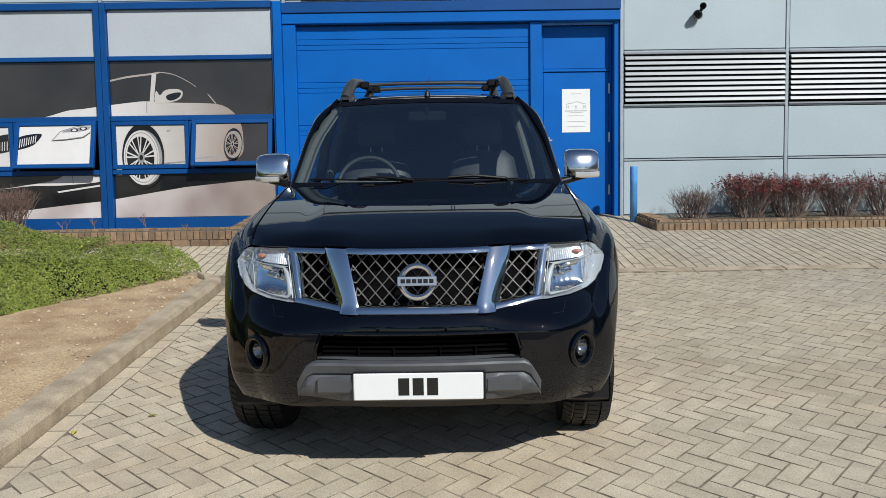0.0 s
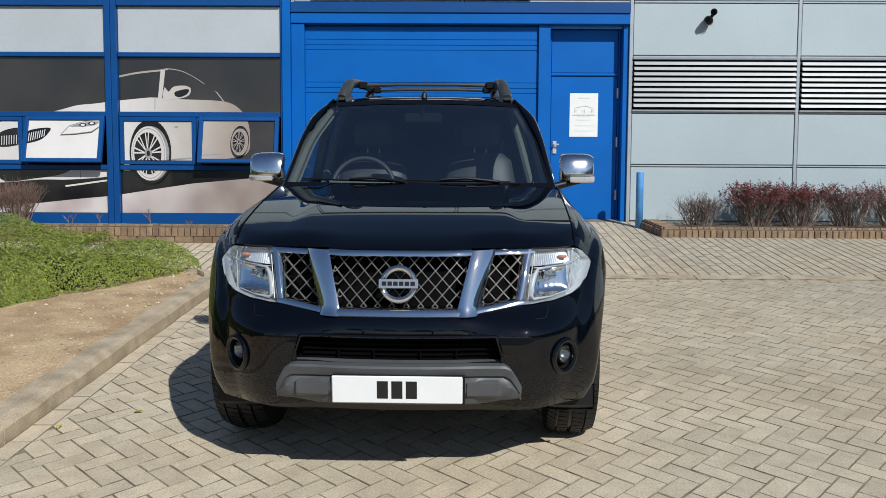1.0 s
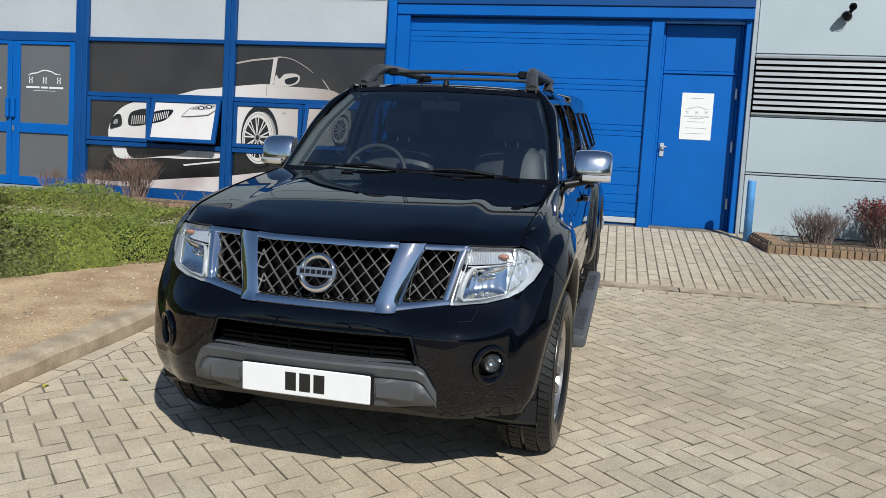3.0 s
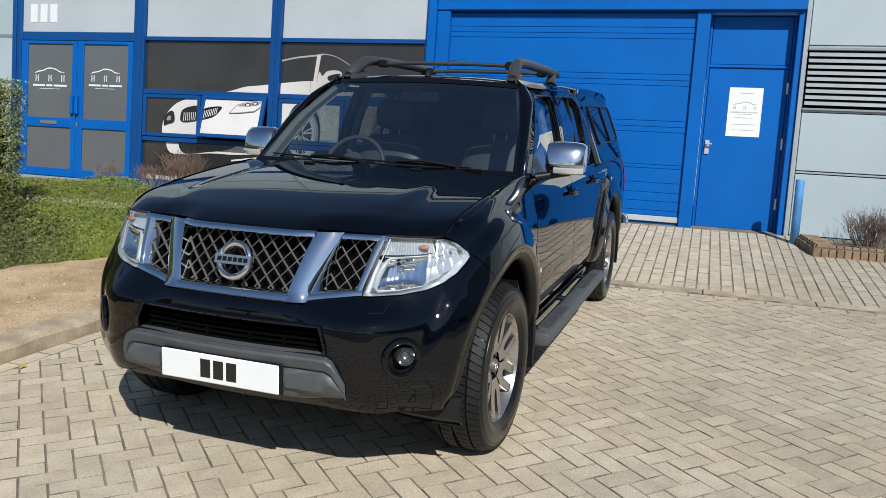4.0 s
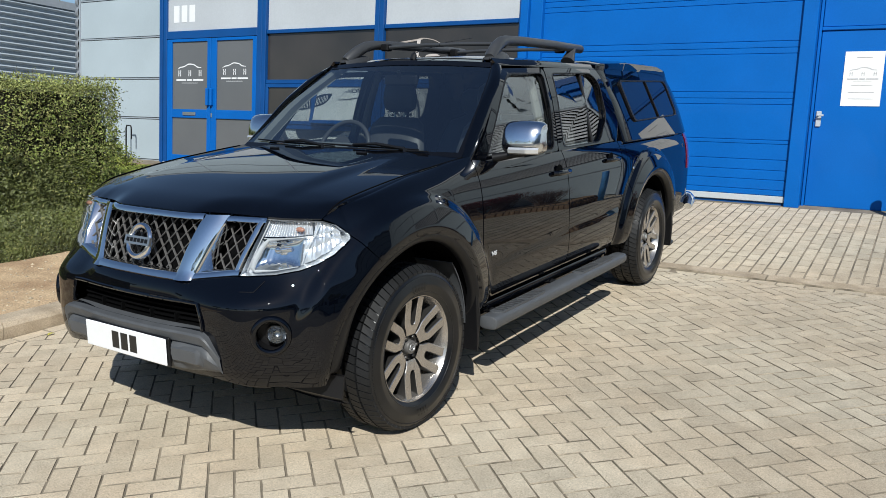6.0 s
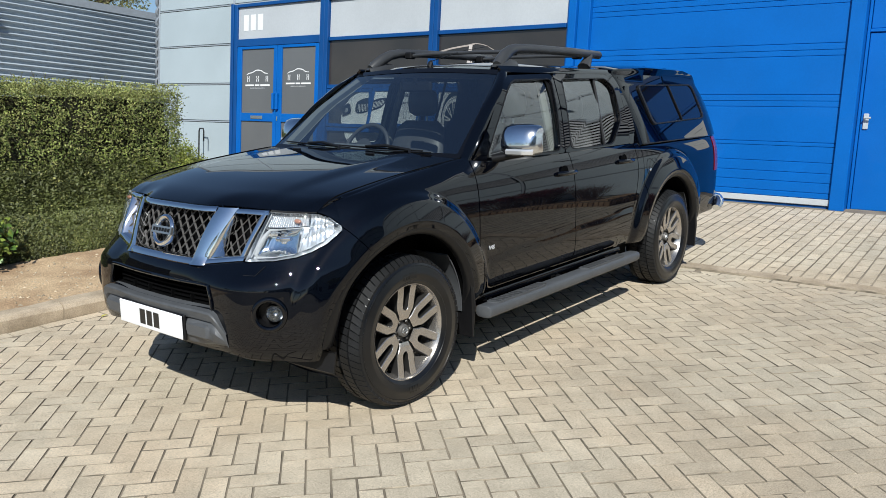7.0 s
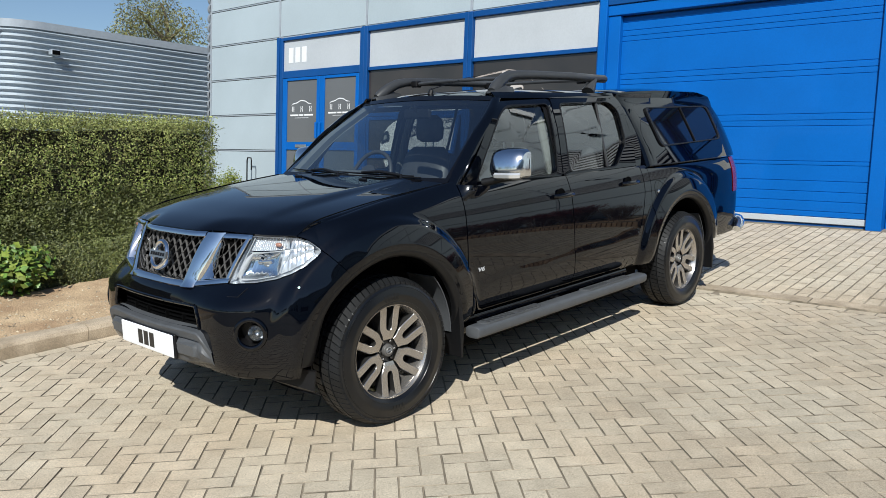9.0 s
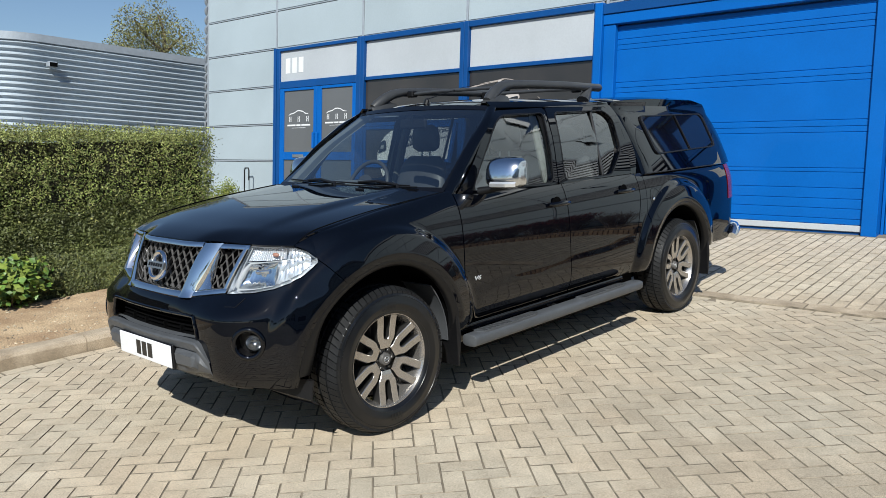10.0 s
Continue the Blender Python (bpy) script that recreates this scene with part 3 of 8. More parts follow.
def build_tall_hedge():
    """Clipped box-shaped hedge along the bed."""
    x0, x1, y0, y1 = -4.15, -3.02, 0.5, 6.72
    hedge = thing("tall_hedge", "clipped dense green hedge with sprigs along its top", "hedge", pose(-3.6, 3.6, 0))
    hedge.matrix_world = Matrix.Identity(4)

    def top(y):
        return 1.64 + 0.05 * (y - 5)

    bm = bmesh.new()
    zb = bed_z(-3.3, 4.0) - 0.05
    # solid core, its near-black standing in for shade seen through leaf gaps
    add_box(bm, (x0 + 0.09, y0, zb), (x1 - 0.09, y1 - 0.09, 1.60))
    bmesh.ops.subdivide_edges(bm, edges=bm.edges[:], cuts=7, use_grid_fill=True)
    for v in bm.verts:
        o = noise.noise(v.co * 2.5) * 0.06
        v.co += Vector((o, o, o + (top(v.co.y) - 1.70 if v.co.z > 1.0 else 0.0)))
    part("core", bm, M["twig_shade"], hedge)
    pos, nor = [], []
    N = 84000
    fy = np.random.uniform(y0 + 2.2, y1, N)
    # face towards the forecourt
    k = int(N * 0.52)
    z = np.random.uniform(0.12, 1.0, k) ** 0.95
    yy = fy[:k]
    zz = ground_z(5.5) + 0.08 + z * (top(yy) - ground_z(5.5))
    P = np.stack([np.full(k, x1), yy, zz], 1)
    P[:, 0] += 0.07 * fbm(P, 2.2) + 0.055 * fbm(P, 7.5) + np.random.normal(-0.03, 0.038, k) - 0.05 * (zz < 0.3)
    pos.append(P)
    nor.append(np.tile((0.9, -0.1, 0.35), (k, 1)))
    # top
    k2 = int(N * 0.30)
    P = np.stack([np.random.uniform(x0, x1 + 0.03, k2), fy[k:k + k2], np.zeros(k2)], 1)
    P[:, 2] = top(P[:, 1]) + 0.04 * fbm(P, 1.8) + 0.03 * fbm(P, 8.0) + np.random.normal(-0.03, 0.035, k2)
    pos.append(P)
    nor.append(np.tile((0.1, -0.1, 1.0), (k2, 1)))
    # end of the hedge
    k3 = N - k - k2
    P = np.stack([np.random.uniform(x0, x1, k3), np.full(k3, y1), np.random.uniform(0.25, 1.72, k3)], 1)
    P[:, 1] += 0.07 * fbm(P, 2.4) + 0.05 * fbm(P, 8.0) + np.random.normal(-0.03, 0.04, k3)
    pos.append(P)
    nor.append(np.tile((0.2, 0.9, 0.3), (k3, 1)))
    pos, nor = np.concatenate(pos), np.concatenate(nor)
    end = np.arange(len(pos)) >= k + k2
    # end face mostly in the darker leaf: its shade is painted
    leaf_cloud("end_foliage", pos[end], nor[end], 0.026, [M["hedge_shade"], M["hedge"], M["hedge_dry"]], hedge, droop=0.75, aspect=0.5)
    pos, nor = pos[~end], nor[~end]
    # crest takes the palest leaves: sun on the top put into colour
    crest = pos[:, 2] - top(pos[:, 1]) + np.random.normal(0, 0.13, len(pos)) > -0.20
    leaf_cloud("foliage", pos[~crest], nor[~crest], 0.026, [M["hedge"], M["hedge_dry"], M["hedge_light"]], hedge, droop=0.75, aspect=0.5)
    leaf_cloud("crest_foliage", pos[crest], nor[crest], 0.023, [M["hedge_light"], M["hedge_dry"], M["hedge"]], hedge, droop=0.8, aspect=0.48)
    # thin sprigs on top and at the end
    v = bmesh.new()
    lp = []
    for _ in range(150):
        if random.random() < 0.7:
            py = random.uniform(3.2, y1)
            p = Vector((random.uniform(x0, x1), py, top(py)))
            d = Vector((random.uniform(-0.3, 0.3), random.uniform(-0.3, 0.3), 1)) * random.uniform(0.05, 0.16)
        else:
            p = Vector((random.uniform(x0, x1), y1, random.uniform(0.9, 1.7)))
            d = Vector((random.uniform(-0.2, 0.4), 1, random.uniform(0.1, 0.6))) * random.uniform(0.06, 0.22)
        add_tube(v, [p, p + d * 0.5, p + d + Vector((0, 0, -0.01))], 0.0016, 3, False)
        lp += [p + d * t for t in (0.4, 0.6, 0.75, 0.9, 1.0)]
    tagged(part("sprig_growth", v, M["twig"], hedge), kind="stuff")
    leaf_cloud("sprig_foliage", [tuple(p) for p in lp], [(0, 0, 1)] * len(lp), 0.018, M["hedge_light"], hedge, 1.0)


def low_edge(y):
    """Plan line of the ground cover's edge towards the soil strip."""
    return -2.25 + 0.52 * max(0.0, y - 6.0)


def build_ground_cover():
    plant = thing("ground_cover", "low spreading evergreen ground cover, sunlit yellow-green", "shrub")
    pos, nor = [], []
    N = 185000
    tries = np.random.uniform(0, 1, (N * 2, 3))
    for a, b, c in tries:
        y = 2.9 + 5.35 * a
        xe = low_edge(y)
        x = xe - (5.5 if y > 6.8 else 1.5) * b ** (1.4 if y > 6.8 else 1.6)
        if x < -3.0 and y < 6.8:
            continue
        d = min(1.0, (xe - x) / 0.32, (8.25 - y) / 0.12)
        if d < 0:
            continue
        h = (0.36 + 0.07 * noise.noise((x * 1.7, y * 1.7, 5))) * math.sqrt(max(0.0, 1 - (1 - d) ** 2)) * (0.75 if y > 7.3 and x > -1.9 else 1.0)
        if x < -3.2:
            h *= 1.12
        h += 0.17 * max(0.0, min(1.0, (-2.15 - x) / 0.6)) * max(0.0, min(1.0, (x + 3.5) / 0.3)) * max(0.0, min(1.0, (y - 7.1) / 0.5)) * min(1.0, max(0.0, (8.25 - y) / 0.25))
        if y < 6.3:
            h += (0.40 + 0.16 * noise.noise((x * 4, y * 4, 2))) * max(0.0, min(1.0, (xe - x - 0.25) / 0.5))
            if random.random() < 0.35:
                continue
        z = bed_z(x, y) + h * (1 - 0.35 * c * c)
        pos.append((x + 0.03 * noise.noise((x * 6, y * 6, 1)), y, z))
        nor.append((1 - d, -0.25 - (1 - d) * 0.5, 0.55 + d))
        if len(pos) >= N:
            break
    pos, nor = np.array(pos), np.array(nor)
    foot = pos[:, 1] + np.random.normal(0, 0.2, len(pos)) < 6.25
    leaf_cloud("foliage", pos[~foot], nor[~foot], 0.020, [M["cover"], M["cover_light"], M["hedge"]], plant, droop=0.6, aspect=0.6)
    # foot mostly in the darker leaf, painting shade low on the hedge
    leaf_cloud("foot_foliage", pos[foot], nor[foot], 0.031, [M["hedge_shade"], M["hedge_shade"], M["hedge_dry"]], plant, droop=1.0, aspect=0.6)
    # sheet under the leaves, coloured near-black as their shade
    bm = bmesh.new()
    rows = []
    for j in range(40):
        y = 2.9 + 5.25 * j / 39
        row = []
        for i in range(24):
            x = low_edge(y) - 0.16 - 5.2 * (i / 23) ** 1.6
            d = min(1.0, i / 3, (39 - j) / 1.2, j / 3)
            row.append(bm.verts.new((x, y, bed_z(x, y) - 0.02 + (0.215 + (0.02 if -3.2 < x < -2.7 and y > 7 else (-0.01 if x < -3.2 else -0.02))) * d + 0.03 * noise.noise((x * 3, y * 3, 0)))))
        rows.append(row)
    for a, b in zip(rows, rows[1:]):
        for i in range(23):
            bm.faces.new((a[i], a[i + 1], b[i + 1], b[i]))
    part("stem_mat", bm, M["twig_shade"], plant)
    return plant


def build_bush(name, label, at, radius, height, n_twigs, twig_mat, leaf_mat, n_leaves, leaf_size, seed, leaf_top=0.5, group=""):
    """A shrub of forking twigs with few leaves."""
    rng = random.Random(seed)
    ob = thing(name, label, "shrub", group=group)
    bm = bmesh.new()
    tips = []
    base = Vector(at)

    def grow(p, d, length, r, level):
        q = p + d * length * 0.5 + Vector((rng.uniform(-1, 1), rng.uniform(-1, 1), 0)) * length * 0.08
        e = p + d * length
        add_tube(bm, [p, q, e], [r, r * 0.8, r * 0.55], 3 if level else 5, False)
        if level >= 3:
            tips.append((p, e))
            return
        for _ in range(rng.choice((2, 2, 3)) + (1 if level == 0 else 0)):
            nd = (d + Vector((rng.uniform(-1, 1), rng.uniform(-1, 1), rng.uniform(-0.15, 0.5))) * 0.62).normalized()
            grow(e if rng.random() < 0.7 else q, nd, length * rng.uniform(0.55, 0.8), r * 0.6, level + 1)

    for i in range(n_twigs):
        a = rng.random() * 6.28
        s = math.sqrt(rng.random())
        p = base + Vector((math.cos(a) * s * radius[0] * 0.45, math.sin(a) * s * radius[1] * 0.45, 0))
        d = Vector((math.cos(a) * s * radius[0] * 0.9, math.sin(a) * s * radius[1] * 0.9, height)).normalized()
        grow(p, d, height * rng.uniform(0.30, 0.40), 0.006, 0)
    part("branchwork", bm, twig_mat, ob)
    if n_leaves and tips:
        pos = []
        for _ in range(n_leaves):
            a, b = rng.choice(tips)
            p = a.lerp(b, rng.random())
            if (p.z - base.z) / height > leaf_top * rng.uniform(0.5, 1.3):
                pos.append(tuple(p + Vector((rng.gauss(0, 0.012), rng.gauss(0, 0.012), rng.gauss(0, 0.012)))))
        if pos:
            leaf_cloud("foliage", pos, [(0, 0, 1)] * len(pos), leaf_size, leaf_mat, ob, 1.0)
    return ob


def build_leafy(name, label, at, radius, height, n, size, mats, seed, aspect=0.7):
    """A low leafy clump: stems from the ground and leaves over an uneven dome."""
    rng = random.Random(seed)
    ob = thing(name, label, "shrub")
    bm = bmesh.new()
    base = Vector(at)
    pos, nor = [], []
    for i in range(26):
        a, s = rng.random() * 6.28, math.sqrt(rng.random())
        tip = base + Vector((math.cos(a) * s * radius, math.sin(a) * s * radius, height * rng.uniform(0.6, 1.0) * (1 - 0.6 * s * s)))
        add_tube(bm, [base + Vector((math.cos(a) * s * radius * 0.3, math.sin(a) * s * radius * 0.3, -0.02)), base.lerp(tip, 0.55) + Vector((0, 0, height * 0.12)), tip], [0.005, 0.004, 0.002], 4, False)
        for _ in range(n // 26):
            t = rng.random() ** 0.6
            p = base.lerp(tip, t) + Vector((rng.gauss(0, 0.06), rng.gauss(0, 0.06), rng.gauss(0, 0.05) + height * 0.1))
            pos.append(tuple(p))
            nor.append((math.cos(a) * s * 0.6 + 0.2, math.sin(a) * s * 0.6 - 0.2, 0.8))
    part("stems", bm, M["twig"], ob)
    leaf_cloud("foliage", pos, nor, size, mats, ob, 0.45, aspect)
    return ob


def build_scraps():
    """Fallen yellow leaves on the paving."""
    for i, (x, y) in enumerate(((-0.30, 4.70), (-0.62, 4.49), (0.02, 3.30), (4.9, 5.4))):
        lf = thing("fallen_leaf", "small yellow-green leaf fallen on the paving", "leaf", group="fallen leaves")
        bm = bmesh.new()
        n = 9
        a = i * 1.3 + 0.4
        top = []
        for k in range(n):
            t = k / (n - 1)
            w = 0.012 * math.sin(math.pi * t) ** 0.8 + 0.0008
            c = (x + math.cos(a) * 0.05 * (t - 0.5), y + math.sin(a) * 0.05 * (t - 0.5))
            z = ground_z(c[1]) + 0.006 + 0.006 * math.sin(math.pi * t)
            top.append([bm.verts.new((c[0] - math.sin(a) * w, c[1] + math.cos(a) * w, z + 0.003)), bm.verts.new((c[0], c[1], z)), bm.verts.new((c[0] + math.sin(a) * w, c[1] - math.cos(a) * w, z + 0.004))])
        for p, q in zip(top, top[1:]):
            for k in range(2):
                bm.faces.new((p[k], p[k + 1], q[k + 1], q[k]))
        part("blade", bm, M["yellow_leaf"], lf)


# ---- brick edged planters ----
def build_planter(name, label, runs, soil_rect):
    """Low wall: a course of stretchers with a rounded soldier course on top."""
    pl = tagged(new(name), label, "planter", kind="structure")
    proto = {}

    def brick(kind, size, m):
        if kind not in proto:
            bm = bmesh.new()
            add_box(bm, (-size[0] / 2, -size[1] / 2, 0), (size[0] / 2, size[1] / 2, size[2]))
            es = [e for e in bm.edges if all(v.co.z > size[2] * 0.5 for v in e.verts) and abs(e.verts[0].co.x - e.verts[1].co.x) > 1e-4 and e.verts[0].co.y < 0] if kind == "coping" else []
            if es:
                bmesh.ops.bevel(bm, geom=es, offset=0.038, segments=3, affect="EDGES")
            bmesh.ops.bevel(bm, geom=[e for e in bm.edges if e.calc_length() > 0.03], offset=0.005, segments=1, affect="EDGES")
            ob = part("brick", bm, M["brick"], pl)
            proto[kind] = ob
        else:
            ob = new("brick", proto[kind].data)
            ob.parent = pl
        ob.matrix_world = m

    for (xa, ya), (xb, yb), h in runs:
        L = math.hypot(xb - xa, yb - ya)
        ang = math.degrees(math.atan2(yb - ya, xb - xa))
        dx, dy = (xb - xa) / L, (yb - ya) / L
        nx, ny = -dy, dx
        za, zb = ground_z(ya), ground_z(yb)
        s = 0.11
        while s < L:
            z = za + (zb - za) * s / L
            brick("course", (0.212, 0.1, 0.075), pose(xa + dx * s + nx * 0.055, ya + dy * s + ny * 0.055, z - 0.145 + h + random.uniform(-0.002, 0.002), 0, 0, ang))
            s += 0.225
        s = 0.0375
        while s < L:
            z = za + (zb - za) * s / L
            brick("coping", (0.066, 0.215, 0.140), pose(xa + dx * s + nx * 0.107, ya + dy * s + ny * 0.107 + random.uniform(-0.003, 0.003), z - 0.068 + h + random.uniform(-0.002, 0.002), 0, 0, ang + random.uniform(-0.8, 0.8)))
            s += 0.0755
        bm = bmesh.new()
        a = Vector((xa + nx * 0.02, ya + ny * 0.02, 0))
        b = Vector((xb + nx * 0.02, yb + ny * 0.02, 0))
        nn = Vector((nx, ny, 0)) * 0.17
        quad = [(a, za), (b, zb), (b + nn, zb), (a + nn, za)]
        lo = [bm.verts.new((p.x, p.y, z - 0.05)) for p, z in quad]
        hi = [bm.verts.new((p.x, p.y, z + 0.05 + h)) for p, z in quad]
        bm.faces.new(hi)
        for i in range(4):
            bm.faces.new((lo[i], lo[(i + 1) % 4], hi[(i + 1) % 4], hi[i]))
        part("mortar", bm, M["mortar"], pl)
    x0, y0, x1, y1 = soil_rect
    bm = bmesh.new()
    n = 40
    rows = [[bm.verts.new((x0 + (x1 - x0) * i / n, y, ground_z(y0) + 0.10 + 0.02 * noise.noise((i * 0.9, y * 5, 0)))) for i in range(n + 1)] for y in (y0, (y0 + y1) / 2, y1)]
    for a, b in zip(rows, rows[1:]):
        for i in range(n):
            bm.faces.new((a[i], a[i + 1], b[i + 1], b[i]))
    part("soil", bm, M["soil_dark"], pl)


# ---- the building ----
Z_ROWS = [0.80, 1.572, 2.298, 3.045, 3.775, 4.51, 5.245]
Y_CLAD, Y_GLAZE, Y_SHUT, Y_DOOR = 11.455, 11.37, 11.475, 11.60


def cladding(wall, x0, x1, rows, y, skip=()):
    """Flat grey panels with trims between them, each panel a part."""
    for z0, z1 in zip(rows, rows[1:]):
        if (round(z0, 2)) in skip:
            continue
        bm = bmesh.new()
        add_box(bm, (x0 + 0.03, y, z0 + 0.022), (x1 - 0.03, y + 0.05, z1 - 0.022), 0.004)
        part("cladding_panel", bm, M["clad"], wall)
    for z in rows:
        part("joint_strip", box((x0 + 0.03, y - 0.006, z - 0.011), (x1 - 0.03, y + 0.04, z + 0.011), 0.003), M["alu"], wall)
    for x in (x0,):
        part("cover_strip", box((x - 0.022, y - 0.008, rows[0] - 0.04), (x + 0.022, y + 0.04, rows[-1]), 0.003), M["alu"], wall)


def build_walls():
    back = tagged(new("wall_front"), "pale grey flat-panel clad front of a warehouse unit", "wall", kind="structure")
    part("backing", box((3.80, Y_CLAD + 0.05, 0.2), (17.4, 11.95, 5.25)), M["clad_dark"], back)
    part("backing", box((-10.6, Y_CLAD + 0.05, 0.2), (-8.13, 11.95, 5.25)), M["clad_dark"], back)
    part("backing", box((-8.13, Y_CLAD + 0.05, 3.72), (3.80, 11.95, 5.25)), M["clad_dark"], back)
    xs = [3.80, 6.07, 8.33, 10.59, 12.85, 15.1, 17.37]
    for i, (a, b) in enumerate(zip(xs, xs[1:])):
        cladding(back, a, b, Z_ROWS, Y_CLAD, skip=(2.3,) if i < 2 else ())
    cladding(back, -10.57, -8.13, [0.42, 0.80] + Z_ROWS[1:], Y_CLAD - 0.06)
    up = Z_ROWS[4:]
    for a, b in zip([-8.13, -5.64, -3.25, -0.80, 1.50], [-5.64, -3.25, -0.80, 1.50, 3.80]):
        cladding(back, a, b, up, Y_CLAD - 0.06 if b < 0 else Y_CLAD)
    part("base_trim", box((3.84, Y_CLAD - 0.02, 0.70), (17.3, Y_CLAD + 0.04, 0.775), 0.004), M["alu"], back)
    part("corner_trim", box((3.765, Y_CLAD - 0.05, 0.75), (3.80, Y_DOOR + 0.05, 3.76), 0.004), M["alu"], back)
    # rounded ribbed corner and side wall
    bm = bmesh.new()
    prof = []
    n = 300
    for i in range(n + 1):
        z = 0.2 + 5.05 * i / n
        prof.append((0.05 * abs(math.sin(math.pi * z / 0.205)) ** 0.6, z))
    plan = [(-10.60, 11.42, (0, -1)), (-10.72, 11.45, (-0.5, -0.85)), (-10.80, 11.53, (-0.87, -0.5)), (-10.83, 11.62, (-1, 0)), (-10.83, 30.0, (-1, 0))]
    cols = [[bm.verts.new((x + d[0] * o, y + d[1] * o, z)) for o, z in prof] for x, y, d in plan]
    for a, b in zip(cols, cols[1:]):
        for i in range(n):
            bm.faces.new((a[i], a[i + 1], b[i + 1], b[i]))
    bmesh.ops.recalc_face_normals(bm, faces=bm.faces)
    tagged(link("wall_west", bm, M["rib"], smooth=True), "grey ribbed metal side wall with rounded corner", "wall", kind="structure")
    roof = box((-10.90, 11.36, 5.25), (17.5, 30, 5.42))
    tagged(link("roof", roof, M["rib"]), "flat grey metal roof of the warehouse", "roof", kind="structure")
    tagged(link("wall_east", box((17.38, 11.6, -0.2), (17.5, 30, 5.24)), M["clad"]), "plain grey clad side wall", "wall", kind="structure")


def build_louvre(x0, x1):
    lv = thing("louvre_panel", "white horizontal louvre vent set in the grey wall", "vent", group="louvre panels in the wall")
    z0, z1 = Z_ROWS[2] + 0.02, Z_ROWS[3] - 0.02
    # black sheet paints the shade behind the slats
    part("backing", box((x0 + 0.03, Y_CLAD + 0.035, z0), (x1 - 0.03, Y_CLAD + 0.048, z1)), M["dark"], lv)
    fr = bmesh.new()
    for lo, hi in (((x0 + 0.025, z1 - 0.02), (x1 - 0.025, z1 + 0.01)), ((x0 + 0.025, z0 - 0.012), (x1 - 0.025, z0 + 0.012))):
        add_box(fr, (lo[0], Y_CLAD - 0.03, lo[1]), (hi[0], Y_CLAD + 0.03, hi[1]), 0.003)
    part("frame", fr, M["louvre"], lv)
    n = 9
    for i in range(n):
        z = z0 + 0.03 + (z1 - z0 - 0.07) * (i + 0.5) / n
        bm = bmesh.new()
        h = (z1 - z0) / n
        prism(bm, [(x0 + 0.04, Y_CLAD + 0.03, z + h * 0.52), (x0 + 0.04, Y_CLAD - 0.035, z + h * 0.27), (x0 + 0.04, Y_CLAD - 0.050, z - h * 0.24), (x0 + 0.04, Y_CLAD - 0.042, z - h * 0.26), (x0 + 0.04, Y_CLAD + 0.03, z + h * 0.36)], (x1 - x0 - 0.08, 0, 0))
        part("slat", bm, M["louvre"], lv)
    return lv


def frame_bar(parent, lo, hi, name="frame", m="blue_frame"):
    return part(name, box(lo, hi, 0.006), M[m], parent)


def spline2(pts, n=6, closed=True):
    """Catmull-Rom through 2D points."""
    out = []
    k = len(pts)
    for i in range(k if closed else k - 1):
        p = [Vector(pts[(i + j) % k] if closed else pts[max(0, min(k - 1, i + j))]) for j in (-1, 0, 1, 2)]
        for s in range(n):
            t = s / n
            out.append(0.5 * ((2 * p[1]) + (p[2] - p[0]) * t + (2 * p[0] - 5 * p[1] + 4 * p[2] - p[3]) * t * t + (3 * p[1] - p[0] - 3 * p[2] + p[3]) * t ** 3))
    if not closed:
        out.append(Vector(pts[-1]))
    return out


def cut2(poly, lo, hi):
    return clip_poly([(p[0], p[1]) for p in poly], lo, hi)


